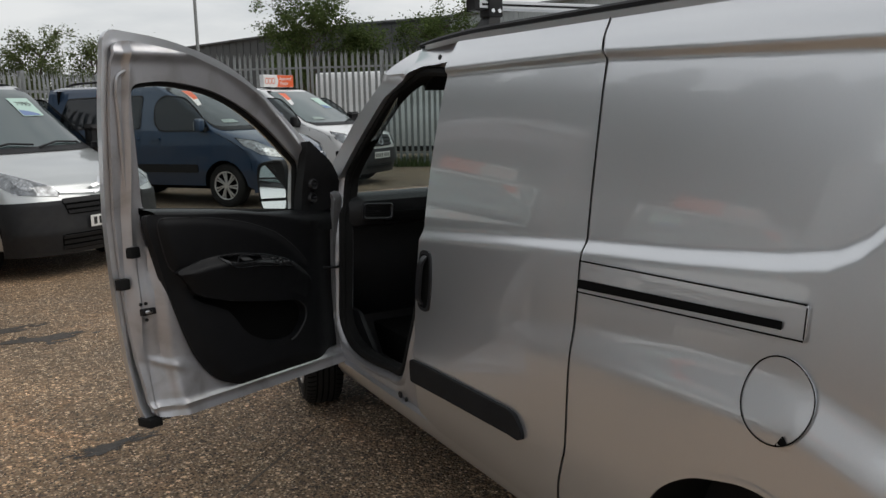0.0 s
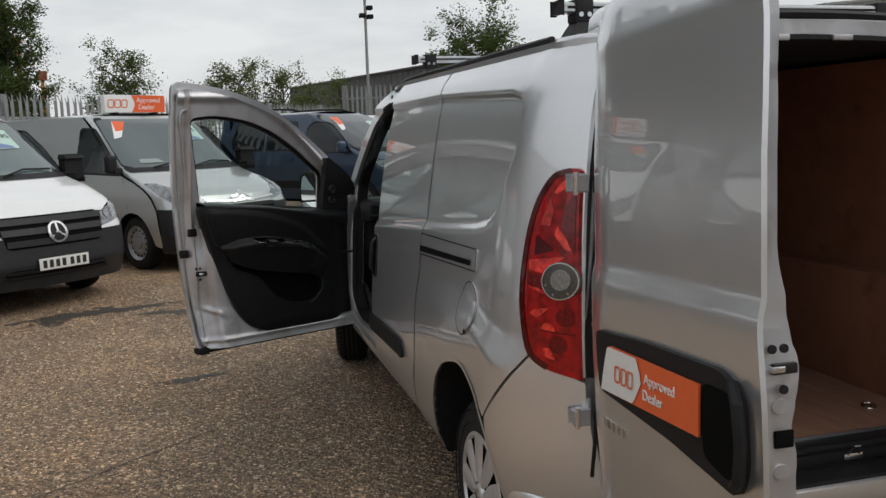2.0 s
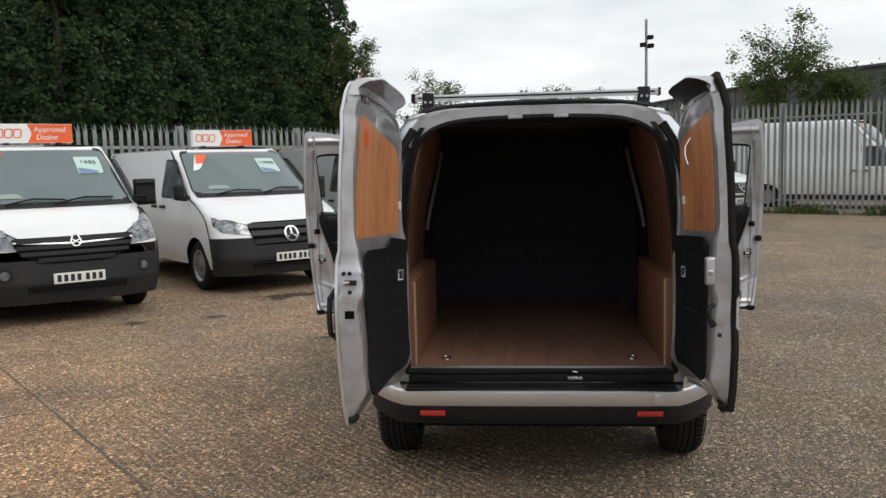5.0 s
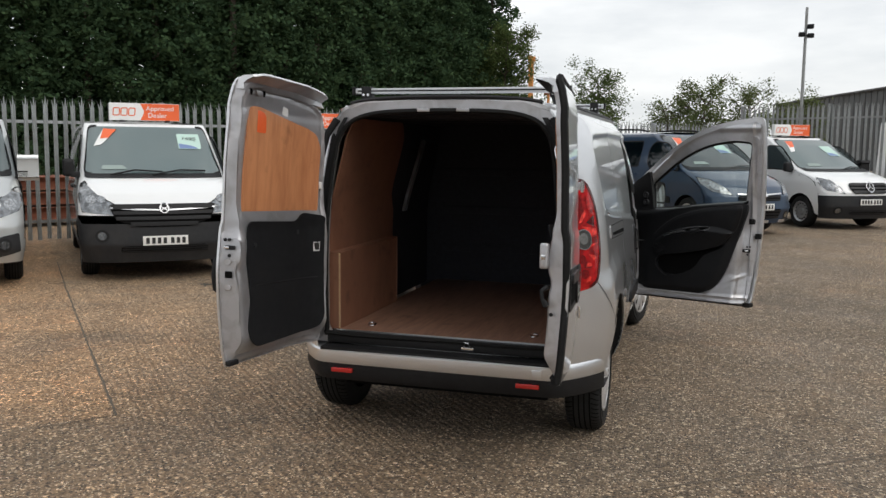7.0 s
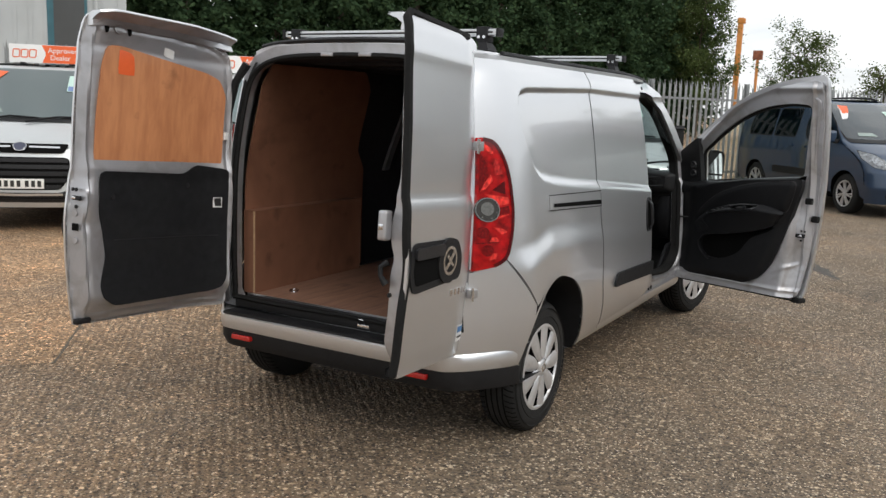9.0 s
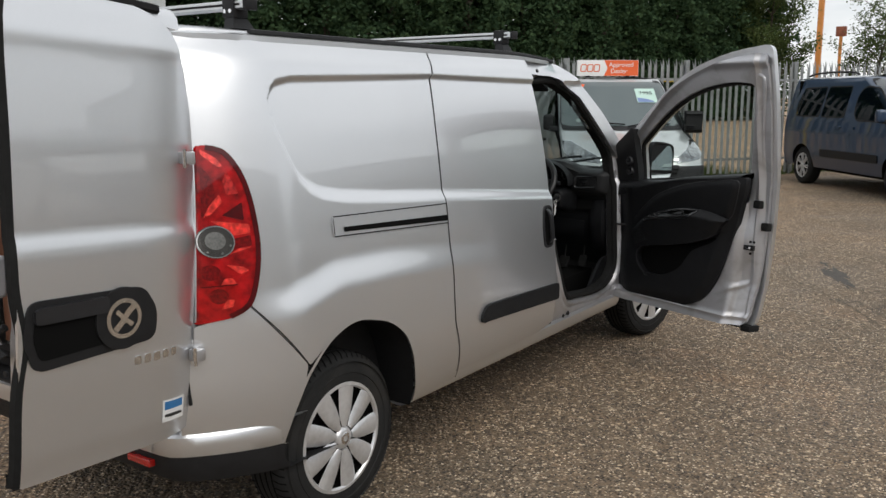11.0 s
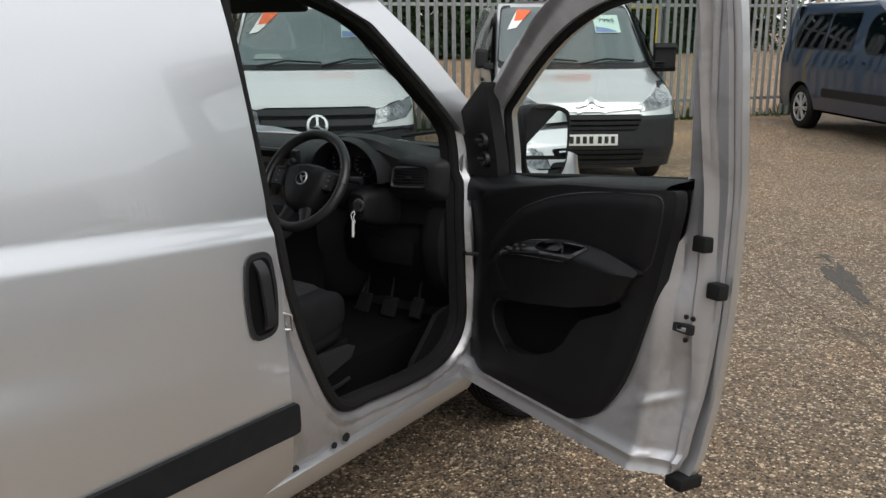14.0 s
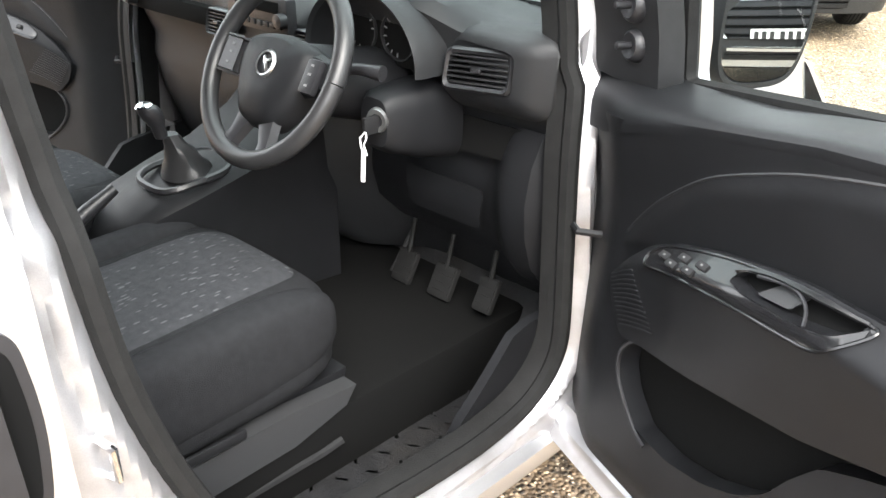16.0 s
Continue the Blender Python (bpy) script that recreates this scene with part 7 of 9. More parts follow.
def front_door(s, angle, lean, slip):
    H = Vector((0.8066, 3.4833, 0.8))
    L_ = lambda x, y, z: (s * (x - H.x), y - H.y, z - H.z)
    def mp(lift=0.0):
        return lambda y, z, d: L_(dflank(y, z) + lift + d, np.asarray(y, float), np.asarray(z, float))
    win = rounded([(2.475, 1.212), (2.415, 1.690), (2.56, 1.706), (2.76, 1.680), (2.93, 1.614), (3.09, 1.512), (3.285, 1.352), (3.290, 1.125), (2.88, 1.170)], [0.03, 0.045, 0.06, 0.1, 0.1, 0.1, 0.03, 0.03, 0.2], 4)
    out = rounded([(2.412, 0.374), (3.445, 0.372), (3.475, 0.60), (3.505, 1.0), (3.545, 1.22), (3.47, 1.350), (3.28, 1.515), (3.06, 1.682), (2.88, 1.785), (2.62, 1.862), (2.335, 1.892), (2.325, 1.60), (2.345, 1.2), (2.362, 0.9)], [0.04, 0.03, 0.1, 0.1, 0.03, 0.1, 0.1, 0.12, 0.12, 0.12, 0.05, 0.1, 0.1, 0.1], 5)
    door = part("front_door", panel(out, mp(), 0.016, holes=[win], thick=0.028), SILVER, van, "silver front door, wide open")
    axis = Vector((s * lean[0], lean[1], 1.0))
    door.matrix_basis = Matrix.Translation((s * H.x, H.y, H.z)) @ Matrix.Rotation(s * radians(angle), 4, axis) @ Matrix.Translation((0, slip, 0))
    # inner pressing, set in from the skin
    inn = rounded([(2.430, 0.390), (3.43, 0.390), (3.455, 0.65), (3.475, 1.0), (3.50, 1.21), (3.43, 1.322), (3.245, 1.485), (3.035, 1.645), (2.85, 1.745), (2.61, 1.820), (2.358, 1.850), (2.348, 1.60), (2.368, 1.2), (2.385, 0.9)], [0.05, 0.03, 0.1, 0.1, 0.03, 0.1, 0.1, 0.12, 0.12, 0.12, 0.05, 0.1, 0.1, 0.1], 5)
    def deep(lift=0.0):
        def f(y, z, d):
            y0, z = np.asarray(y, float), np.asarray(z, float)
            y = y0 + 0.036
            low = 1 - smoothstep(1.16, 1.26, z)
            k = 0.030 + 0.022 * smoothstep(2.43, 2.455, y) + low * (0.075 * smoothstep(2.47, 2.60, y) + 0.012 * np.exp(-((y - 2.545 - 0.03 * (1.0 - z)) / 0.022) ** 2))
            k = k + low * 0.018 * np.exp(-((y - 2.50) / 0.05) ** 2 - ((z - 0.85) / 0.10) ** 2) - low * 0.007 * np.exp(-((y - 2.55) / 0.05) ** 2 - ((z - 0.66) / 0.09) ** 2)
            k = k + (1 - low) * 0.016 * np.exp(-((z - 1.80 + 0.9 * np.maximum(0, y - 2.75) ** 1.5) / 0.02) ** 2)
            k = k + 0.007 * np.exp(-((y - 2.462 - 0.02 * (1.1 - z)) / 0.006) ** 2) - low * 0.009 * np.exp(-((y - 2.515 - 0.05 * (1.0 - z)) / 0.010) ** 2) + low * 0.010 * np.exp(-((z - 0.62 + 0.5 * (y - 2.5)) / 0.012) ** 2 - ((y - 2.54) / 0.05) ** 2) + low * 0.012 * np.exp(-((z - 0.435) / 0.012) ** 2)
            return L_(dflank(y0, z) - k - lift - d, y0, z)
        return f
    behind_card = [(3.42, 0.47), (3.435, 1.0), (3.45, 1.23), (3.27, 1.25), (3.285, 1.16), (2.88, 1.19), (2.455, 1.23), (2.475, 1.08), (2.520, 0.957), (2.562, 0.829), (2.606, 0.689), (2.655, 0.574), (2.72, 0.50), (2.82, 0.455)]
    part("inner_panel", panel(inn, deep(), 0.009, holes=[win, behind_card], thick=-0.02), SILVER_IN, door)
    part("window_seal", tube(bmesh.new(), [L_(float(dflank(y, z)) - 0.042, y, z) for y, z in win + win[:1]], 0.017, 6), RUBBER, door)
    part("frame_crease", tube(bmesh.new(), [L_(float(dflank(y, z)) - 0.056, y, z) for y, z in spline([(2.415, 1.25), (2.385, 1.55), (2.372, 1.68), (2.40, 1.735), (2.56, 1.752), (2.78, 1.724), (2.96, 1.652), (3.13, 1.540), (3.32, 1.378)], 6, False)], 0.008, 6), SILVER_IN, door)
    part("window_pane", panel(win, mp(-0.022), 0.04), GLASS, door)
    # black trim card: a flat field with a raised pad, a rounded shoulder under the window and an open pocket
    card = rounded([(3.43, 0.435), (3.45, 0.70), (3.465, 1.0), (3.47, 1.06), (3.246, 1.088), (3.154, 1.106), (3.055, 1.124), (2.97, 1.139), (2.862, 1.158), (2.772, 1.167), (2.612, 1.180), (2.432, 1.204), (2.430, 1.15), (2.452, 1.078), (2.494, 0.957), (2.533, 0.829), (2.577, 0.689), (2.628, 0.574), (2.69, 0.490), (2.80, 0.440), (2.95, 0.412)], [0.03, 0.1, 0.1, 0.03, 0.03, 0.1, 0.1, 0.1, 0.1, 0.1, 0.1, 0.02, 0.05, 0.1, 0.1, 0.1, 0.1, 0.08, 0.06, 0.06, 0.05], 4)
    pad_line = spline([(3.247, 0.87), (3.222, 0.915), (3.167, 0.973), (3.105, 1.022), (3.040, 1.063), (2.955, 1.098), (2.860, 1.129), (2.742, 1.155), (2.621, 1.174), (2.551, 1.180), (2.492, 1.184), (2.470, 1.174), (2.468, 1.141), (2.487, 1.067), (2.513, 0.995), (2.535, 0.969)], 5, False)
    pad = pad_line + [(2.57, 0.90), (2.80, 0.88), (3.10, 0.86)]
    ends = np.array([2.430, 2.452, 2.494, 2.533, 2.577, 2.628, 2.69])[::-1], np.array([1.15, 1.078, 0.957, 0.829, 0.689, 0.574, 0.49])[::-1]
    x0 = 0.720
    def face(y, z):
        """How far the card's face stands from the van's middle, door shut."""
        y, z = np.asarray(y, float), np.asarray(z, float)
        e = y - np.interp(z, ends[1], ends[0])
        x = x0 - 0.045 * smoothstep(0.85, 1.20, z) + 0.06 * smoothstep(3.25, 3.45, y) + 0.022 * (1 - smoothstep(0.0, 0.075, e))
        P = np.stack([np.ravel(y), np.ravel(z)], 1)
        dist = np.linalg.norm(P - nearest(P, [pad_line]), axis=1).reshape(np.shape(y))
        inn_ = inside(P, pad).reshape(np.shape(y))
        return x - np.where(inn_, 0.009 * smoothstep(-0.004, 0.030, dist), 0.0) + 0.020 * (1 - smoothstep(0.42, 0.50, z))
    flat = lambda lift: (lambda y, z, d: L_(face(y, z) - lift - d, np.asarray(y, float), np.asarray(z, float)))
    pocket = rounded([(3.135, 0.752), (3.189, 0.712), (3.196, 0.670), (3.174, 0.626), (3.124, 0.584), (3.038, 0.580), (2.955, 0.600), (2.884, 0.634), (2.841, 0.672), (2.815, 0.715), (2.775, 0.765), (2.714, 0.795), (2.653, 0.820), (2.60, 0.856), (2.677, 0.865), (2.80, 0.85), (3.0, 0.80)], 0.014, 3)
    tc = part("door_card", panel(card, flat(0.0), 0.010, holes=[pocket], thick=0.040), CABIN, door, "black moulded door trim")
    wall_ = lambda y, z, d: L_(x0 + 0.045 - d + 0 * np.asarray(y, float), np.asarray(y, float), np.asarray(z, float))
    # pocket wall in near-black, its shade put into the colour
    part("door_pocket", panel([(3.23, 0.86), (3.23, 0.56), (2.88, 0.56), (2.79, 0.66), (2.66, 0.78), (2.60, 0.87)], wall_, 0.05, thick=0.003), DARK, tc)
    part("pocket_lip", tube(bmesh.new(), [L_(float(face(y, z)) - 0.003, y, z) for y, z in spline([(3.135, 0.752), (3.170, 0.730), (3.193, 0.700), (3.195, 0.665), (3.174, 0.626), (3.124, 0.582), (3.095, 0.570)], 6, False)], 0.0042, 6), SATIN, tc)
    part("pad_lip", tube(bmesh.new(), [L_(float(face(y, z)) + 0.0005, y, z) for y, z in pad_line[4:]], 0.0028, 6), SATIN, tc)
    # the shoulder rolls from the card's face back to the glass
    sh = [(3.46, 1.068, 1.150), (3.33, 1.078, 1.142), (3.246, 1.092, 1.140), (3.154, 1.110, 1.144), (3.055, 1.128, 1.152), (2.97, 1.143, 1.166), (2.862, 1.162, 1.184), (2.772, 1.171, 1.194), (2.612, 1.184, 1.212), (2.50, 1.196, 1.222), (2.462, 1.200, 1.224)]
    roll = []
    for y, z, zw in sh:
        f0, g0 = float(face(y, z - 0.012)), float(dflank(y, zw)) - 0.048
        roll.append([L_(f0 + (g0 - f0) * a, y, z + (zw - z) * b) for a, b in ((0.0, -0.55), (-0.012, -0.25), (-0.010, 0.05), (0.035, 0.30), (0.12, 0.50), (0.35, 0.72), (0.65, 0.88), (0.92, 1.0), (0.96, 0.7))])
    part("window_shoulder", loft(bmesh.new(), roll, closed=False), CABIN, tc)
    # armrest: a long swelling whose crest runs down to the shut face
    up = lambda pts: (np.array([p[0] for p in pts][::-1]), np.array([p[1] for p in pts][::-1]))
    TOP = up([(3.24, 0.835), (3.20, 0.874), (3.147, 0.916), (3.079, 0.947), (2.985, 0.975), (2.90, 0.992), (2.823, 1.003), (2.713, 1.005), (2.646, 0.999), (2.545, 0.974), (2.50, 0.970)])
    CREST = up([(3.24, 0.818), (3.20, 0.856), (3.12, 0.902), (3.047, 0.930), (2.938, 0.950), (2.842, 0.958), (2.745, 0.968), (2.637, 0.962), (2.561, 0.955), (2.50, 0.955)])
    LOW = up([(3.24, 0.790), (3.187, 0.732), (3.125, 0.748), (3.0, 0.765), (2.892, 0.785), (2.795, 0.803), (2.660, 0.843), (2.597, 0.874), (2.575, 0.912), (2.545, 0.955)])
    SWELL = up([(3.25, 0.004), (3.20, 0.014), (3.15, 0.025), (3.05, 0.042), (2.90, 0.050), (2.75, 0.054), (2.62, 0.050), (2.56, 0.032), (2.525, 0.010)])
    def arm_lift(y, z):
        y, z = np.asarray(y, float), np.asarray(z, float)
        t, c, b, w = (np.interp(y, *q) for q in (TOP, CREST, LOW, SWELL))
        one = lambda z: w * np.where(z > c, 1 - 0.9 * np.clip((z - c) / np.maximum(t - c, 0.006), 0, 1), 1 - 0.62 * np.clip((c - z) / np.maximum(c - b, 0.02), 0, 1) ** 1.4)
        return (one(z - 0.006) + one(z - 0.002) + one(z + 0.002) + one(z + 0.006)) / 4 + 0.004
    base_x = lambda y, z: x0 - 0.045 * smoothstep(0.85, 1.20, z) - 0.006 + 0.06 * smoothstep(3.25, 3.45, np.asarray(y, float))
    on = lambda lift: (lambda y, z, d: L_(base_x(y, z) - arm_lift(y, z) - lift - d, np.asarray(y, float), np.asarray(z, float)))
    at_ = lambda y, z, lift=0.0: L_(float(base_x(y, z) - arm_lift(y, z)) - lift, y, z)
    arm_out = rounded([(3.245, 0.822), (3.20, 0.872), (3.147, 0.916), (3.079, 0.947), (2.985, 0.975), (2.90, 0.992), (2.823, 1.003), (2.713, 1.005), (2.646, 0.999), (2.545, 0.974), (2.530, 0.962), (2.545, 0.950), (2.572, 0.918), (2.597, 0.874), (2.660, 0.843), (2.795, 0.803), (2.892, 0.785), (3.0, 0.765), (3.125, 0.748), (3.187, 0.733), (3.228, 0.772)], 0.014, 3)
    cup = rounded([(2.930, 0.978), (2.822, 0.994), (2.728, 0.998), (2.762, 0.974), (2.819, 0.963), (2.905, 0.957), (2.940, 0.960)], 0.006, 3)
    ar = part("armrest", panel(arm_out, on(0.0), 0.0085, holes=[cup], thick=0.036), CABIN, tc)
    rim = spline([(3.137, 0.906), (3.120, 0.896), (3.05, 0.915), (2.988, 0.924), (2.90, 0.935), (2.821, 0.942), (2.775, 0.949), (2.745, 0.970), (2.722, 0.996), (2.745, 0.999), (2.823, 0.998), (2.90, 0.988), (2.985, 0.971), (3.079, 0.943), (3.118, 0.924)], 5)
    sp_ = part("switch_plate", panel(rim, on(0.0015), 0.007, holes=[cup], thick=0.003), GLOSS, ar, "glossy black window switch plate")
    part("plate_rim", tube(bmesh.new(), [at_(y, z, 0.002) for y, z in rim + rim[:1]], 0.0026, 6), GLOSS, sp_)
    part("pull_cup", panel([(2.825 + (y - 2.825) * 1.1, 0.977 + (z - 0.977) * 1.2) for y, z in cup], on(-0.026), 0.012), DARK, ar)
    part("release_lever", panel(rounded([(2.893, 0.962), (2.872, 0.982), (2.823, 0.988), (2.836, 0.968)], 0.004, 3), on(-0.010), 0.008, thick=0.006), GREYPLASTIC, ar)
    part("pull_bar", tube(bmesh.new(), [at_(y, z, 0.003) for y, z in spline([(2.940, 0.972), (2.915, 0.982), (2.86, 0.992), (2.735, 1.000)], 5, False)], 0.0035, 6), GLOSS, ar)
    part("lever_edge", tube(bmesh.new(), [at_(y, z, 0.001) for y, z in spline([(2.905, 0.980), (2.850, 0.990), (2.816, 0.984), (2.797, 0.968)], 5, False)], 0.0026, 6), SATIN, ar)
    for y, z in ((3.085, 0.927), (3.052, 0.930), (3.038, 0.944), (3.012, 0.938), (2.995, 0.952)):
        m_ = Matrix.Translation(at_(y, z, 0.002)) @ pose(0, 0, 0, 0, s * -42, 0)
        sw_ = part("window_switch", box(bmesh.new(), -0.006, 0.006, -0.010, 0.010, -0.002, 0.005, 0.002, m_), BLACK, sp_)
        part("switch_mark", box(bmesh.new(), -0.0015, 0.0015, -0.002, 0.002, 0.005, 0.0054, 0.0, m_), DIAL, sw_)
    for k in range(13):
        f = k / 12
        a_, b_ = (3.236 - 0.044 * f ** 1.3, 0.826 - 0.072 * f), (3.166 - 0.074 * f, 0.866 - 0.076 * f)
        part("grille_rib", tube(bmesh.new(), [at_(a_[0] + (b_[0] - a_[0]) * q, a_[1] + (b_[1] - a_[1]) * q + 0.010 * q * (1 - q), 0.0005) for q in (0, 0.25, 0.5, 0.75, 1)], 0.0017, 4), SATIN, ar)
    # mirror sail and mirror
    sail = rounded([(3.262, 1.110), (3.46, 1.125), (3.525, 1.235), (3.44, 1.345), (3.285, 1.455)], 0.02, 4)
    part("mirror_sail", panel(sail, mp(-0.070), 0.02, thick=0.05), BLACK, door)
    for zz in (1.185, 1.248):
        km = Matrix.Translation(L_(float(dflank(3.33, zz)) - 0.118, 3.33, zz)) @ Matrix.Diagonal((-s, 1, 1, 1))
        kb = part("sail_knob", lathe(bmesh.new(), [(1e-4, 0.012), (0.014, 0.012), (0.020, 0.016), (0.026, 0.010), (0.028, 0.0), (0.026, -0.02)], 20, "x", km), SATIN, door)
        part("adjuster_stalk", lathe(bmesh.new(), [(1e-4, 0.040), (0.006, 0.039), (0.007, 0.030), (0.005, 0.010)], 10, "x", km), SATIN, kb)
    shell = spline([(-0.094, -0.075), (-0.098, 0.050), (-0.088, 0.118), (-0.040, 0.132), (0.060, 0.126), (0.096, 0.100), (0.104, 0.020), (0.096, -0.070), (0.070, -0.118), (0.010, -0.132), (-0.060, -0.126)], 5)
    bm = bmesh.new()
    loft(bm, [[L_(1.012 + u * f, 3.385 + y, 1.24 + v * f) for u, v in shell] for y, f in ((-0.046, 0.90), (-0.056, 0.93), (-0.056, 1.0), (-0.030, 1.03), (0.015, 0.98), (0.055, 0.80), (0.078, 0.45))])
    mm = part("door_mirror", bm, BLACK, door, "black door mirror")
    tilt = lambda u, v, d: L_(1.012 + np.asarray(u), 3.385 - 0.050 + 0.055 * np.asarray(v) - 0.050 * np.asarray(u), 1.24 + np.asarray(v))
    upper = [(u * 0.90, v * 0.90) for u, v in shell]
    part("mirror_glass", panel([(u, max(v, -0.046)) for u, v in upper if v > -0.075], tilt, 0.015), MIRROR, mm)
    part("mirror_glass", panel([(u, min(v, -0.060)) for u, v in upper if v < -0.030], tilt, 0.012), MIRROR, mm)
    part("mirror_arm", box(bmesh.new(), -0.05, 0.05, -0.04, 0.05, -0.035, 0.035, 0.015, Matrix.Translation(L_(0.93, 3.39, 1.17))), BLACK, mm)
    part("bottom_rubber", T([L_(float(dflank(y, 0.42)) - 0.012, y, 0.374) for y in np.linspace(2.42, 3.44, 12)], 0.016, 6), RUBBER, door)
    part("foot_block", box(bmesh.new(), -0.045, 0.045, -0.030, 0.030, -0.018, 0.018, 0.008, Matrix.Translation(L_(0.845, 2.430, 0.378))), RUBBER, door)
    # shut-face fittings
    for yy, zz in ((2.425, 1.060), (2.372, 0.943)):
        part("rubber_buffer", box(bmesh.new(), -0.020, 0.020, -0.022, 0.022, -0.022, 0.022, 0.007, Matrix.Translation(L_(float(dflank(yy, zz)) - 0.070, yy, zz))), RUBBER, door)
    lx = float(dflank(2.50, 0.83)) - 0.096
    lm_ = Matrix.Translation(L_(lx, 2.456, 0.822))
    lt = part("door_latch", box(bmesh.new(), -0.010, 0.010, -0.032, 0.032, -0.014, 0.014, 0.004, lm_), BLACK, door)
    part("latch_jaw", box(bmesh.new(), -0.014, 0.014, -0.020, 0.012, -0.007, 0.007, 0.002, lm_), CHROME, lt)
    for dy, dz in ((-0.005, 0.032), (-0.028, 0.032), (-0.01, -0.032)):
        part("latch_screw", disc(bmesh.new(), Matrix.Translation(L_(lx + 0.004, 2.456 + dy, 0.822 + dz)) @ pose(0, 0, 0, 0, -s * 90, 0), 0.007, 10, 0.006), BLACK, door)
    part("round_pressing", panel([(2.505 + 0.080 * math.cos(a), 0.525 + 0.052 * math.sin(a) - 0.018 * math.cos(a)) for a in np.linspace(0, 2 * math.pi, 25)[:-1]], deep(0.004), 0.012, thick=-0.005), SILVER_IN, door)
    part("outer_handle", panel(rounded([(2.44, 0.86), (2.55, 0.86), (2.55, 1.05), (2.45, 1.05)], 0.035, 5), mp(0.022), 0.012, thick=0.028), SATIN, door)
    part("door_strip", panel(rounded([(2.425, 0.575), (3.42, 0.555), (3.42, 0.625), (2.425, 0.655)], 0.012, 3), mp(0.014), 0.03, thick=0.016), TRIM, door)
    return door


front_door(1, 67.56, (-0.0441, 0.0498), 0.026)
front_door(-1, 65.8, (-0.0475, 0.0625), -0.026)
# ---- parked vehicles: one builder, many shapes ----
def heading(x, y, ang):
    """Pose of a vehicle whose front axle centre stands at x, y; ang: degrees of its nose from +x."""
    return pose(x, y, 0, 0, 0, ang - 90)


FACEM = Matrix(((-1, 0, 0, 0), (0, 0, 1, 0), (0, 1, 0, 0), (0, 0, 0, 1)))


def roof_sign(parent_m, z, y):
    t = thing("roof_sign", "white and orange dealer sign standing on a vehicle roof", "sign", parent_m @ Matrix.Translation((0, y, z)), "dealer roof signs")
    w, h = 0.46, 0.235
    part("sign_box", B(-w, w, -0.05, 0.05, 0.0, h, 0.006), SIGNWHITE, t)
    ff = lambda u, v, d: (-np.asarray(u, float), 0.051 + d + 0 * np.asarray(u), np.asarray(v, float))
    part("orange_field", panel([(-0.06, 0.004), (w - 0.003, 0.004), (w - 0.003, h - 0.004), (-0.06, h - 0.004), (-0.005, h / 2)], ff, 0.1), ORANGE, t)
    logo_bars(t, Matrix.Translation((0.265, 0.0515, h / 2)) @ FACEM, 0.30, 0.10, LOGO)
    words("lettering", "Approved", 0.092, SIGNWHITE, t, Matrix.Translation((-0.20, 0.0525, h * 0.70)) @ FACEM)
    words("lettering", "Dealer", 0.092, SIGNWHITE, t, Matrix.Translation((-0.165, 0.0525, h * 0.30)) @ FACEM)
    for s in (-1, 1):
        part("foot", B(s * 0.3 - 0.03, s * 0.3 + 0.03, -0.06, 0.06, -0.02, 0.004, 0.004), BLACK, t)
    return t


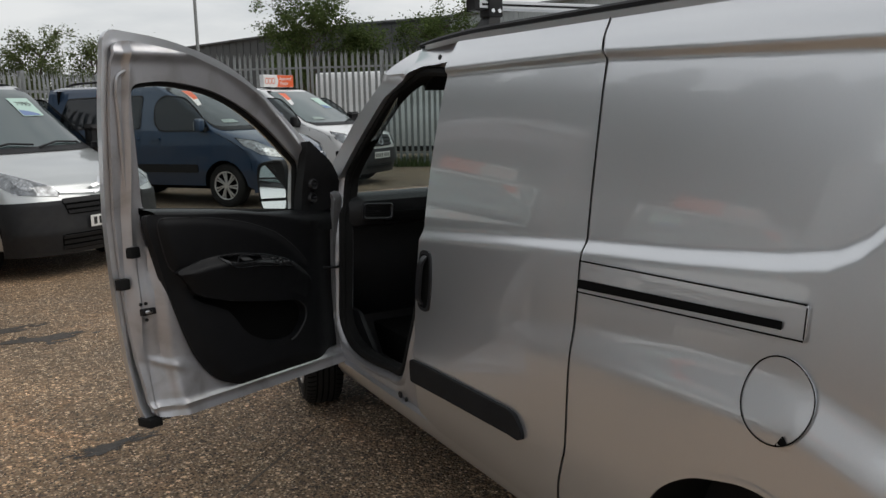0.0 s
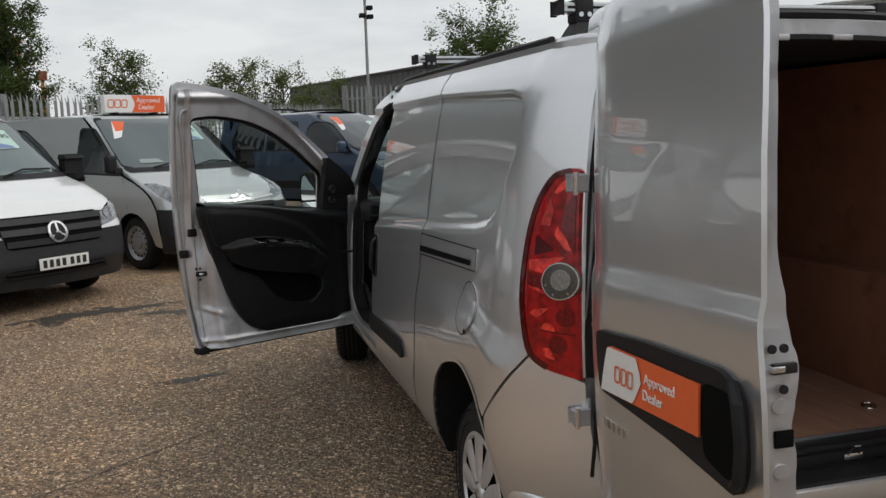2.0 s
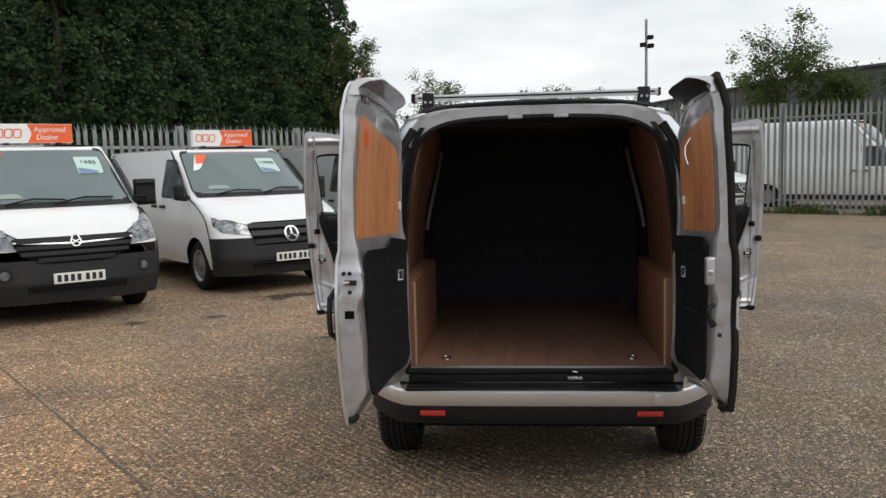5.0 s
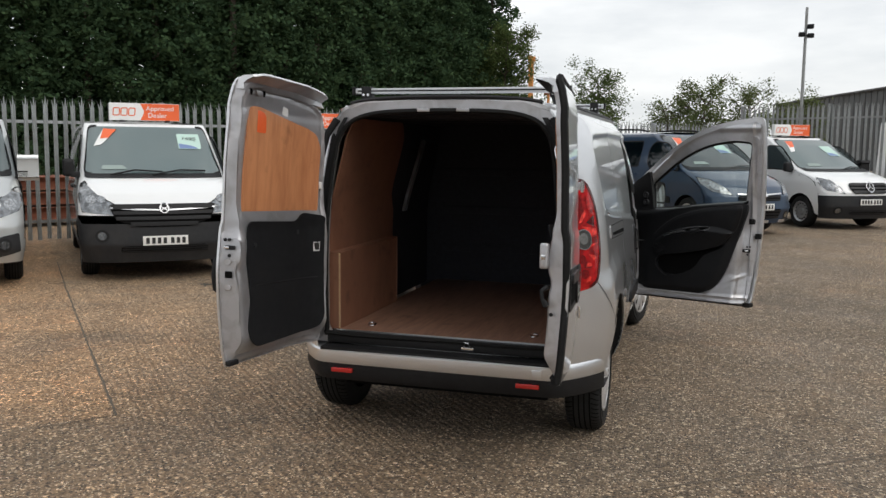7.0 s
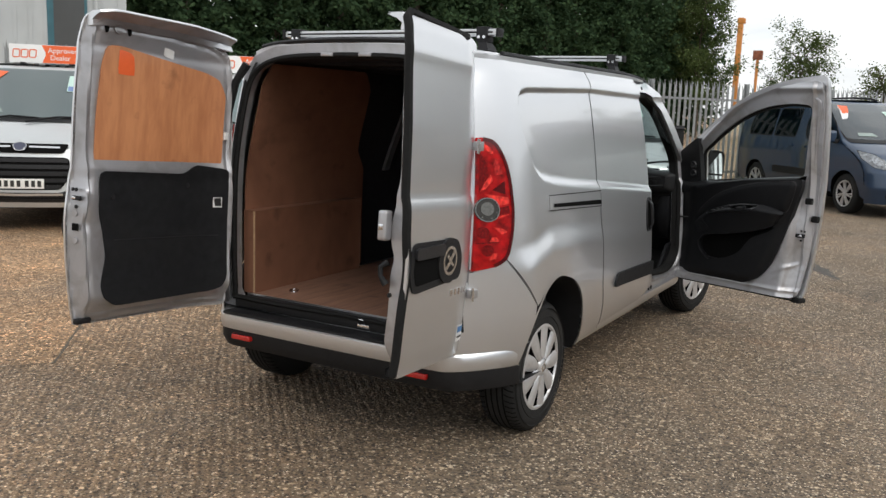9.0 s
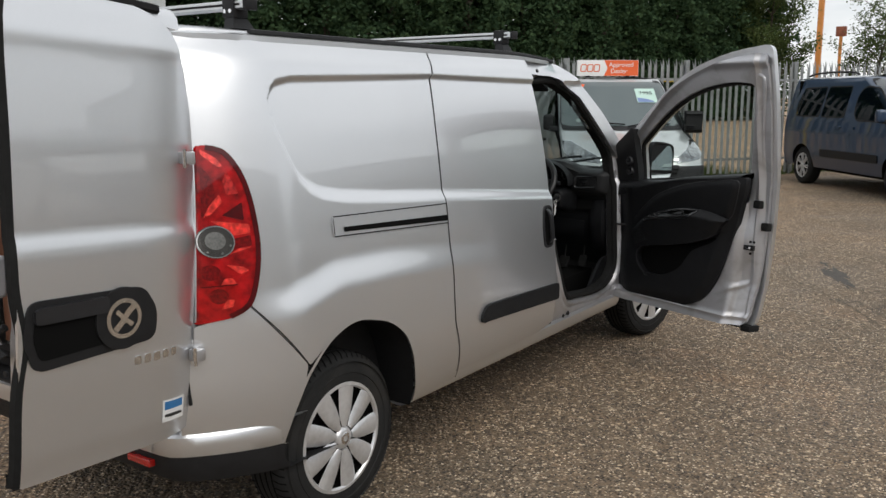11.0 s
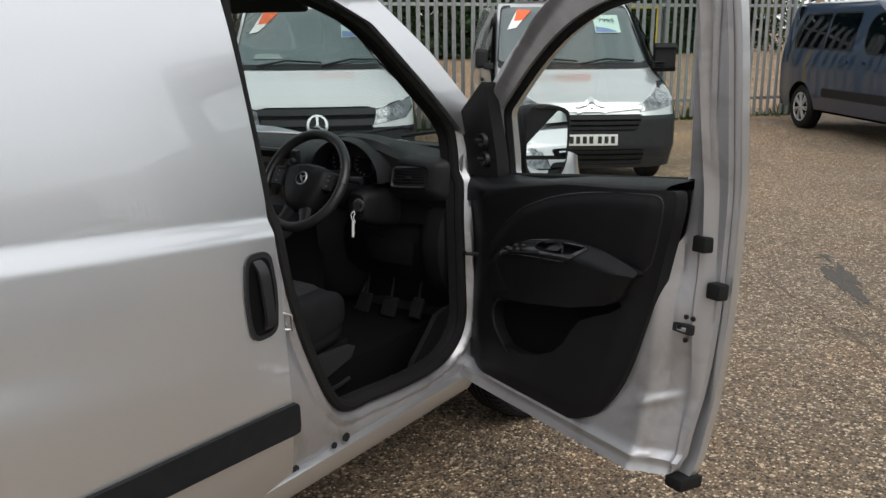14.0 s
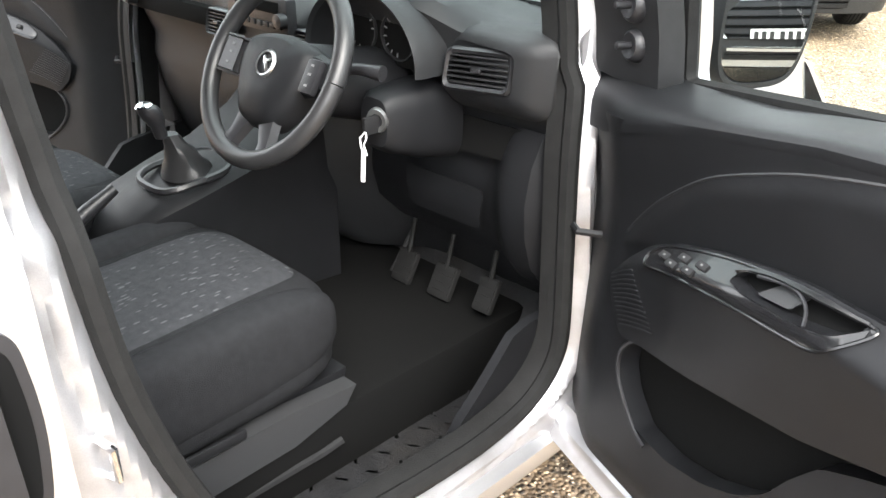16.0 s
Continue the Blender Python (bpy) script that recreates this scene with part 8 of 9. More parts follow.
def vehicle(name, label, m, p):
    """p: the shape. Local frame: front axle at y = 0, nose towards +y."""
    car = thing(name, label, "van" if p.get("van", True) else "car", m, "parked vehicles")
    paintm, low = p["paint"], p["low"]
    Zs, Ys, Ws, Cs = (np.array([r[k] for r in p["nose"]], float) for k in range(4))
    LEN, HT = p["length"], p["height"]
    back = p["front"] - LEN
    def wid(z):
        return np.interp(z, Zs, Ws)
    def ny(x, z):
        a = np.clip(np.abs(x) / np.maximum(wid(z), 1e-3), 0, 1)
        return np.interp(z, Zs, Ys) - np.interp(z, Zs, Cs) * (1 - (1 - a ** 2.5) ** (1 / 2.5))
    def fmap(lift=0.0):
        def f(u, z, d):
            u, z = np.asarray(u, float), np.asarray(z, float)
            x = np.sin(np.clip(u, -1, 1) * math.pi / 2) * wid(z)
            e = 1e-3
            y = ny(x, z)
            # approximate outward normal for the lift
            gx = (ny(x * 0.999 + e, z) - ny(x * 0.999 - e, z)) / (2 * e)
            gz = (ny(x, z + e) - ny(x, z - e)) / (2 * e)
            gx, gz = np.clip(gx, -3, 3), np.clip(gz, -3, 3)
            nn = np.sqrt(1 + gx * gx + gz * gz)
            k = lift + d
            return (x - k * gx / nn, y + k / nn, z - k * gz / nn)
        return f
    U = lambda pts: [(2 / math.pi * math.asin(max(-1, min(1, x / float(wid(z))))), z) for x, z in pts]
    def flk(y, z):
        y, z = np.asarray(y, float), np.asarray(z, float)
        w = np.interp(z, [c[0] for c in p["side"]], [c[1] for c in p["side"]])
        return w - 0.05 * smoothstep(back + 0.5, back, y)
    smap = lambda s, lift=0.0: (lambda y, z, d: (s * (flk(y, z) + lift + d), np.asarray(y, float), np.asarray(z, float)))
    # front sheet: body, bumper, screen
    zb, zg, zs, zr = p["bottom"], p["bumper_top"], p["screen_base"], HT
    part("front_body", panel([(-1, zg - 0.02), (1, zg - 0.02), (1, zr - 0.03), (-1, zr - 0.03)], fmap(), 0.04, cy=0.02), paintm, car)
    bp = part("front_bumper", panel([(-1, zb), (1, zb), (1, zg), (0.8, zg + p.get("lift", 0.0)), (-0.8, zg + p.get("lift", 0.0)), (-1, zg)], fmap(0.012), 0.035, cy=0.025), low, car, "dark plastic front bumper" if low is BUMPER else "front bumper")
    # roof sheet
    ey = float(ny(0, zr - 0.03))
    def rmap(x, y, d):
        x, y = np.asarray(x, float), np.asarray(y, float)
        w = float(np.interp(zr - 0.05, [c[0] for c in p["side"]], [c[1] for c in p["side"]]))
        a = np.clip(np.abs(x) / w, 0, 1)
        f = np.maximum(0, (y - (ey - 0.5)))
        return (x, y - 0.10 * 0, zr - 0.010 + 0.02 * (1 - a ** 2) - 0.05 * a ** 8 - 0.04 * f ** 2 + d)
    wr = float(np.interp(zr - 0.05, [c[0] for c in p["side"]], [c[1] for c in p["side"]]))
    part("roof", panel([(-wr, back + 0.1), (wr, back + 0.1), (wr, ey - 0.25), (wr * 0.7, ey - 0.04), (0, ey + 0.01), (-wr * 0.7, ey - 0.04), (-wr, ey - 0.25)], rmap, 0.09), paintm, car)
    part("rear_body", panel([(-1, 0.3), (1, 0.3), (1, zr - 0.03), (-1, zr - 0.03)], lambda u, z, d: (np.asarray(u) * (flk(np.full_like(np.asarray(u, float), back), z)), back + 0 * np.asarray(u), np.asarray(z, float)), 0.2), paintm, car)
    # sides
    wb = p["wheelbase"]
    wr_ = p.get("tyre", 0.325)
    R = wr_ + 0.055
    def arch(yc):
        return [(yc + R * math.cos(a), wr_ * 0.98 + R * math.sin(a)) for a in np.linspace(math.pi, 0, 17)]
    fz = np.linspace(zr - 0.04, zb + 0.05, 26)
    front_edge = [(float(ny(float(wid(z)) * 0.999999, z)), float(z)) for z in fz]
    low_z = 0.27
    outline = [(back, zr - 0.04)] + [(back, low_z + 0.1), (back + 0.1, low_z)] + [q for q in arch(-wb) if q[1] > low_z] + [q for q in arch(0.0) if q[1] > low_z] + front_edge[::-1]
    for s in (-1, 1):
        sp = part("side_panel", panel(outline, smap(s), 0.035), paintm, car)
        if p.get("skirt"):
            part("side_skirt", panel([(-wb + R + 0.02, low_z), (-R - 0.02, low_z), (-R - 0.02, low_z + 0.13), (-wb + R + 0.02, low_z + 0.13)], smap(s, 0.012), 0.08, thick=0.012), low, car)
        for yc in (0.0, -wb):
            ar = arch(yc)
            part("arch_liner", loft(bmesh.new(), [[(s * (float(flk(y, z)) - 0.01), y, z) for y, z in ar], [(s * 0.5, y, z) for y, z in ar]], closed=False), DARK, car)
        if p.get("arch_trim"):
            for yc in (0.0, -wb):
                part("arch_trim", strip_on([(yc + (R + 0.02) * math.cos(a), wr_ * 0.98 + (R + 0.02) * math.sin(a)) for a in np.linspace(math.pi * 1.02, -0.02 * math.pi, 25)], 0.05, smap(s, 0.012)), low, car)
        for w in p["windows"]:
            g = part("side_window", panel(rounded(w["pts"], w.get("r", 0.05), 4), smap(s, 0.004), 0.05), TINT, car)
            part("window_trim", strip_on(rounded(w["pts"], w.get("r", 0.05), 4), 0.022, smap(s, 0.0055), closed=True), BLACK, g)
        for ln in p["seams"]:
            part("panel_gap", strip_on(ln, 0.008, smap(s, 0.003)), DARK, car)
        for hy, hz in p["handles"]:
            part("door_handle", panel(rounded([(hy - 0.10, hz - 0.02), (hy + 0.08, hz - 0.02), (hy + 0.08, hz + 0.02), (hy - 0.10, hz + 0.02)], 0.015, 3), smap(s, 0.03), 0.03, thick=0.03), p.get("handle", BLACK), car)
        if p.get("rub"):
            y0, y1, z0, z1 = p["rub"]
            part("rubbing_strip", panel(rounded([(y0, z0), (y1, z0), (y1, z1), (y0, z1)], 0.02, 3), smap(s, 0.014), 0.06, thick=0.014), BLACK, car)
        # mirror
        my, mz = p["mirror"]
        xm = float(flk(my, mz))
        mi = part("door_mirror", box(bmesh.new(), s * (xm + 0.04), s * (xm + 0.18), my - 0.06, my + 0.05, mz - 0.09, mz + p.get("mirror_h", 0.12), 0.045, seg=3), p.get("mirror_mat", BLACK), car, "door mirror")
        part("mirror_arm", B(s * (xm - 0.02), s * (xm + 0.09), my - 0.02, my + 0.05, mz - 0.10, mz - 0.03, 0.012), BLACK, mi)
        part("mirror_glass", B(s * (xm + 0.065), s * (xm + 0.165), my - 0.064, my - 0.0605, mz - 0.07, mz + p.get("mirror_h", 0.12) - 0.03), MIRROR, mi)
        # headlamp
        hl = [(s * x, z) for x, z in p["lamp"]]
        hd = part("headlamp", panel(U(hl), fmap(0.008), 0.02), HEAD, car, "clear headlamp")
        cx, cz = np.mean([q[0] for q in hl[:]]), np.mean([q[1] for q in hl])
        for k, (dx, rr) in enumerate(p.get("bulbs", ((0.04, 0.055), (-0.07, 0.045)))):
            q = [(cx + s * dx + rr * math.cos(a), cz - 0.005 + rr * 0.9 * math.sin(a)) for a in np.linspace(0, 2 * math.pi, 17)[:-1]]
            part("lamp_bowl", panel(U(q), fmap(0.013), 0.015), BOWL, hd)
        part("lamp_border", strip_on(U(hl), 0.012, fmap(0.011), closed=True), p.get("lamp_edge", DARK), hd)
        if p.get("fog"):
            fx, fz_ = p["fog"]
            q = lambda r: U([(s * fx + r * math.cos(a), fz_ + r * math.sin(a)) for a in np.linspace(0, 2 * math.pi, 17)[:-1]])
            fo = part("fog_lamp", panel(q(0.075), fmap(0.016), 0.02), BLACK, bp)
            part("fog_lens", panel(q(0.048), fmap(0.020), 0.015), HEAD, fo)
        wheel(car, s * (p["track"] / 2), 0.0, s, turn=p.get("steer", 0), r=wr_, trim=p.get("trim", "steel"))
        wheel(car, s * (p["track"] / 2), -wb, s, r=wr_, trim=p.get("trim", "steel"))
    # windscreen with a dark border
    sc = [(-p["screen_w0"], zs), (p["screen_w0"], zs), (p["screen_w1"], zr - 0.075), (-p["screen_w1"], zr - 0.075)]
    ws = part("windscreen", panel(U(rounded(sc, 0.06, 4)), fmap(0.006), 0.05, cy=0.03), SCREENCAR, car)
    part("screen_border", strip_on(U(rounded(sc, 0.06, 4)), 0.035, fmap(0.008), closed=True), BLACK, ws)
    part("scuttle", panel(U([(-p["screen_w0"], zs - 0.05), (p["screen_w0"], zs - 0.05), (p["screen_w0"], zs), (-p["screen_w0"], zs)]), fmap(0.009), 0.06, cy=0.02), BLACK, car)
    for q in p["wipers"]:
        pts = np.array(U(q))
        co = np.array(fmap(0.025)(pts[:, 0], pts[:, 1], 0.0)).T
        part("wiper", tube(bmesh.new(), [Vector(c) for c in co], 0.011, 5), BLACK, car)
    # cards behind the screen: price and sale stickers
    def card(name, pts, mat, lift=0.011, parent=ws, label=""):
        return part(name, panel(U(pts), fmap(lift), 0.05, cy=0.05), mat, parent, label)
    cx, cz = p.get("price", (-0.38, zr - 0.28))
    pc = card("price_card", [(cx - 0.15, cz - 0.10), (cx + 0.15, cz - 0.10), (cx + 0.15, cz + 0.10), (cx - 0.15, cz + 0.10)], CARDGREEN)
    card("card_stripe", [(cx - 0.14, cz - 0.095), (cx + 0.14, cz - 0.095), (cx + 0.14, cz - 0.03), (cx, cz - 0.05)], CARDBLUE, 0.0125, pc)
    if p.get("price_text"):
        co = np.array(fmap(0.0135)(*[np.array([v]) for v in U([(cx, cz + 0.03)])[0]], 0.0)).T[0]
        co2 = np.array(fmap(0.0135)(*[np.array([v]) for v in U([(cx, cz + 0.05)])[0]], 0.0)).T[0]
        up = (Vector(co2) - Vector(co)).normalized()
        rt = Vector((-1, 0, 0))
        nn = rt.cross(up)
        words("price_figures", p["price_text"], 0.10, INK, pc, Matrix.Translation(Vector(co) + nn * 0.003) @ Matrix((rt, up, nn)).transposed().to_4x4(), extrude=0.0005)
    sx = p.get("sticker_x", p["screen_w1"] - 0.12)
    so = card("sale_sticker", [(sx + 0.08, zr - 0.34), (sx - 0.02, zr - 0.36 + 0.04), (sx - 0.22, zr - 0.12), (sx - 0.06, zr - 0.11)], SIGNWHITE)
    card("sticker_top", [(sx - 0.005, zr - 0.245), (sx - 0.105, zr - 0.235), (sx - 0.22, zr - 0.12), (sx - 0.06, zr - 0.11)], ORANGE, 0.0125, so)
    card("dash_paper", [(p["screen_w0"] - 0.50, zs + 0.05), (p["screen_w0"] - 0.20, zs + 0.05), (p["screen_w0"] - 0.22, zs + 0.10), (p["screen_w0"] - 0.46, zs + 0.10)], CARDGREY)
    # grille
    for gr in p["grille"]:
        gp = part("grille", panel(U(rounded(gr["pts"], gr.get("r", 0.04), 4)), fmap(gr.get("lift", 0.016)), 0.03, cy=0.03), gr.get("mat", DARK), car, "black front grille")
        xs = [q[0] for q in gr["pts"]]
        zs_ = [q[1] for q in gr["pts"]]
        n = gr.get("bars", 4)
        poly = np.array(gr["pts"], float)
        for k in range(n):
            z = min(zs_) + (max(zs_) - min(zs_)) * (k + 0.5) / n
            xx = np.linspace(-max(xs), max(xs), 81)
            ok = inside(np.stack([xx, np.full(81, z)], 1), gr["pts"])
            if ok.sum() < 3:
                continue
            lo, hi = xx[ok][0], xx[ok][-1]
            hgt = (max(zs_) - min(zs_)) / n * 0.30
            part("grille_bar", panel(U([(lo, z - hgt), (hi, z - hgt), (hi, z + hgt), (lo, z + hgt)]), fmap(gr.get("lift", 0.016) + 0.012), 0.05, cy=0.03, thick=0.010), gr.get("barmat", BLACK), gp)
    for ch in p.get("chrome", ()):
        part("chrome_strip", strip_on(U(ch["pts"]), ch["w"], fmap(0.034)), ch.get("mat", CHROME), car, "chrome strip")
    if p.get("badge"):
        bx, bz, br = p["badge"]
        q = lambda r: U([(bx + p.get("badge_wide", 1.0) * r * math.cos(a), bz + r * math.sin(a)) for a in np.linspace(0, 2 * math.pi, 29)[:-1]])
        bd_ = part("badge", panel(q(br), fmap(0.040), 0.02, thick=0.015), p.get("badge_mat", BLACK), car, "round chrome badge")
        part("badge_ring", strip_on(q(br * 0.92), br * 0.18, fmap(0.042), closed=True), DULLCHROME, bd_)
        for a in p.get("spokes", (90, 210, 330)):
            part("badge_spoke", strip_on(U([(bx, bz), (bx + br * 0.9 * math.cos(radians(a)), bz + br * 0.9 * math.sin(radians(a)))]), br * 0.16, fmap(0.0425)), DULLCHROME, bd_)
    for ch in p.get("chevrons", ()):
        part("chevron", strip_on(U(ch), 0.030, fmap(0.036)), CHROME, car)
    if p.get("plate"):
        px, pz = p["plate"]
        co = np.array(fmap(0.03)(*[np.array([v]) for v in U([(px, pz)])[0]], 0.0)).T[0]
        pl = part("number_plate", B(px - 0.26, px + 0.26, co[1], co[1] + 0.006, pz - 0.056, pz + 0.056, 0.002), PLATE, bp, "white number plate with plain black bars")
        for k in range(7):
            xx = px + 0.205 - k * 0.066 - (0.02 if k > 3 else 0)
            part("plate_bar", B(xx - 0.020, xx + 0.020, co[1] + 0.0065, co[1] + 0.0075, pz - 0.036, pz + 0.036), INK, pl)
    # dark cabin behind the glass: plain boxes with the shade put into near-black
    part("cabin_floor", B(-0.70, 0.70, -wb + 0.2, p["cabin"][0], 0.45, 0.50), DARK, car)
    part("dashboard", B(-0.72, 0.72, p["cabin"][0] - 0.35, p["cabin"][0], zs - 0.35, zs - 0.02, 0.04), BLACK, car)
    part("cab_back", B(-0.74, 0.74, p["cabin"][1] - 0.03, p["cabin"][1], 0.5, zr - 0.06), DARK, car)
    for s in (-1, 1):
        st = part("seat_back", B(s * 0.42 - 0.22, s * 0.42 + 0.22, p["cabin"][1] + 0.10, p["cabin"][1] + 0.25, 0.6, zr - 0.60, 0.06), TRIM, car)
        part("head_rest", B(s * 0.42 - 0.12, s * 0.42 + 0.12, p["cabin"][1] + 0.12, p["cabin"][1] + 0.22, zr - 0.58, zr - 0.38, 0.04), TRIM, st)
    part("chassis", B(-0.62, 0.62, back + 0.3, p["front"] - 0.4, 0.24, 0.45), DARK, car)
    if p.get("rails"):
        for s in (-1, 1):
            part("roof_rail", T([(s * (wr - 0.06), y, zr + 0.012 + 0.05 * math.sin(math.pi * k / 10) ** 0.4) for k, y in enumerate(np.linspace(back + 0.35, ey - 0.35, 11))], 0.018, 6), BLACK, car)
    if p.get("sign", True):
        roof_sign(m, zr + 0.02, ey - p.get("sign_back", 0.22))
    return car


HEAD = material("headlamp_glass", (0.20, 0.21, 0.22), 0.10, 0.75, coat=1.0, grain=0.7, scale=18)
BOWL = material("lamp_reflector_bowl", (0.36, 0.37, 0.38), 0.18, 0.85, grain=0.5, scale=45)
SCREENCAR = glass("parked_windscreen", (0.35, 0.42, 0.42), gloss=0.15)
CARDGREEN = material("price_card_green", (0.47, 0.64, 0.57), 0.5)
CARDBLUE = material("price_card_blue", (0.16, 0.23, 0.42), 0.5)
CARDGREY = material("dash_paper_grey", (0.27, 0.33, 0.31), 0.5)

DULLCHROME = material("dull_chrome", (0.42, 0.43, 0.44), 0.25, 0.9)
# nose rows: height, length of the nose there, half-width, how far the corner falls back
VIVARO = dict(paint=WHITE, low=BUMPER, length=5.0, height=1.95, front=0.93, wheelbase=3.10, track=1.62, bottom=0.24, bumper_top=0.82, lift=-0.12, screen_base=1.27, tyre=0.33,
    nose=[(0.20, 0.86, 0.90, 0.35), (0.45, 0.93, 0.94, 0.36), (0.70, 0.91, 0.95, 0.36), (0.90, 0.84, 0.95, 0.36), (1.05, 0.70, 0.94, 0.36), (1.17, 0.48, 0.92, 0.36), (1.25, 0.20, 0.90, 0.33), (1.45, -0.10, 0.87, 0.27), (1.70, -0.43, 0.83, 0.22), (1.90, -0.72, 0.79, 0.20), (1.95, -0.85, 0.77, 0.18)],
    side=[(0.2, 0.88), (0.5, 0.945), (0.9, 0.955), (1.2, 0.93), (1.6, 0.87), (1.9, 0.80), (1.95, 0.76)],
    windows=[dict(pts=[(0.05, 1.22), (-0.22, 1.50), (-0.50, 1.74), (-0.95, 1.76), (-1.0, 1.22)]), ], seams=[[(-1.08, 0.35), (-1.08, 1.80)], [(0.12, 0.7), (0.05, 1.15)], [(-2.1, 0.4), (-2.1, 1.8)]], handles=[(-0.92, 1.08), (-1.25, 1.08)],
    mirror=(0.02, 1.33), mirror_h=0.13, lamp=[(0.52, 0.80), (0.90, 0.84), (0.93, 1.00), (0.90, 1.15), (0.85, 1.18), (0.70, 1.01), (0.52, 0.90)], fog=(0.70, 0.56),
    screen_w0=0.84, screen_w1=0.74, wipers=[[(0.05, 1.24), (-0.3, 1.30), (-0.62, 1.29)], [(0.55, 1.24), (0.25, 1.30), (-0.08, 1.28)]],
    grille=[dict(pts=[(-0.55, 0.74), (-0.62, 0.92), (0.62, 0.92), (0.55, 0.74), (0.30, 0.66), (-0.30, 0.66)], bars=4, lift=0.020), dict(pts=[(-0.5, 0.36), (-0.5, 0.44), (0.5, 0.44), (0.5, 0.36)], bars=3, lift=0.014)],
    chrome=[dict(pts=[(-0.60, 0.88), (-0.3, 0.86), (0, 0.85), (0.3, 0.86), (0.60, 0.88)], w=0.018, mat=DULLCHROME)], badge=(0, 0.865, 0.054), spokes=(30, 150, 210, 330), plate=(0, 0.50), cabin=(0.05, -1.25), price=(-0.50, 1.68), price_text="7495", skirt=True)
VITO = dict(VIVARO, height=1.91, front=0.92, wheelbase=3.20, length=5.14, bumper_top=0.72, lift=0.0, screen_base=1.27,
    nose=[(0.20, 0.84, 0.90, 0.38), (0.45, 0.92, 0.93, 0.40), (0.72, 0.89, 0.94, 0.40), (0.92, 0.80, 0.94, 0.40), (1.02, 0.66, 0.93, 0.40), (1.12, 0.42, 0.92, 0.38), (1.22, 0.06, 0.90, 0.34), (1.30, -0.12, 0.88, 0.30), (1.55, -0.48, 0.84, 0.24), (1.80, -0.85, 0.80, 0.20), (1.91, -1.08, 0.77, 0.18)],
    windows=[dict(pts=[(-0.25, 1.20), (-0.55, 1.52), (-0.80, 1.72), (-1.22, 1.74), (-1.28, 1.22)])], seams=[[(-1.35, 0.35), (-1.35, 1.78)], [(-0.10, 0.75), (-0.20, 1.15)], [(-2.4, 0.4), (-2.4, 1.8)]], handles=[(-1.20, 1.08), (-1.55, 1.08)], mirror=(-0.28, 1.28),
    lamp=[(0.48, 0.74), (0.84, 0.80), (0.91, 0.88), (0.90, 0.97), (0.72, 0.93), (0.50, 0.86)], fog=None,
    wipers=[[(-0.05, 1.24), (-0.35, 1.30), (-0.68, 1.29)], [(0.60, 1.24), (0.30, 1.29), (-0.05, 1.27)]],
    grille=[dict(pts=[(-0.48, 0.62), (-0.56, 0.86), (-0.50, 0.91), (0.50, 0.91), (0.56, 0.86), (0.48, 0.62)], bars=3, barmat=BUMPER), dict(pts=[(-0.55, 0.34), (-0.5, 0.43), (0.5, 0.43), (0.55, 0.34)], bars=2, lift=0.014)],
    chrome=[], badge=(0, 0.740, 0.095), spokes=(90, 210, 330), plate=(-0.02, 0.460), cabin=(-0.2, -1.6), price=(-0.42, 1.63), price_text="10995", skirt=False)
DISPATCH = dict(VIVARO, paint=LIGHTSILVER, height=1.94, front=0.98, wheelbase=3.12, length=5.13, bumper_top=0.76, lift=0.0, screen_base=1.24,
    nose=[(0.20, 0.90, 0.88, 0.40), (0.45, 0.97, 0.92, 0.42), (0.74, 0.95, 0.93, 0.44), (0.90, 0.87, 0.93, 0.46), (0.98, 0.74, 0.92, 0.46), (1.07, 0.46, 0.90, 0.40), (1.15, 0.14, 0.88, 0.34), (1.24, -0.08, 0.86, 0.30), (1.50, -0.45, 0.83, 0.24), (1.80, -0.86, 0.79, 0.20), (1.94, -1.12, 0.76, 0.18)],
    windows=[dict(pts=[(-0.20, 1.16), (-0.55, 1.50), (-0.85, 1.74), (-1.20, 1.75), (-1.26, 1.18)])], seams=[[(-1.33, 0.35), (-1.33, 1.80)], [(-0.08, 0.75), (-0.16, 1.12)]], handles=[(-1.15, 1.02)], mirror=(-0.25, 1.28),
    lamp=[(0.50, 0.80), (0.84, 0.84), (0.91, 0.94), (0.89, 1.06), (0.80, 1.06), (0.64, 0.95), (0.50, 0.87)], fog=None, bulbs=((0.02, 0.065),),
    wipers=[[(-0.05, 1.22), (-0.35, 1.27), (-0.66, 1.25)], [(0.55, 1.22), (0.25, 1.27), (-0.02, 1.25)]],
    grille=[dict(pts=[(-0.46, 0.62), (-0.52, 0.775), (0.52, 0.775), (0.46, 0.62)], bars=3), dict(pts=[(-0.52, 0.28), (-0.55, 0.44), (0.55, 0.44), (0.52, 0.28)], bars=3, lift=0.014)],
    chrome=[dict(pts=[(-0.50, 0.835), (-0.2, 0.812), (0, 0.808), (0.2, 0.812), (0.50, 0.835)], w=0.022)], badge=None, chevrons=[[(-0.15, 0.855), (-0.06, 0.872), (0, 0.912), (0.06, 0.872), (0.15, 0.855)], [(-0.15, 0.800), (-0.06, 0.818), (0, 0.858), (0.06, 0.818), (0.15, 0.800)]],
    plate=(0.0, 0.535), cabin=(-0.2, -1.6), price=(-0.45, 1.66), price_text="7995", skirt=True, arch_trim=False, handle=BLACK, lamp_edge=CHROME)
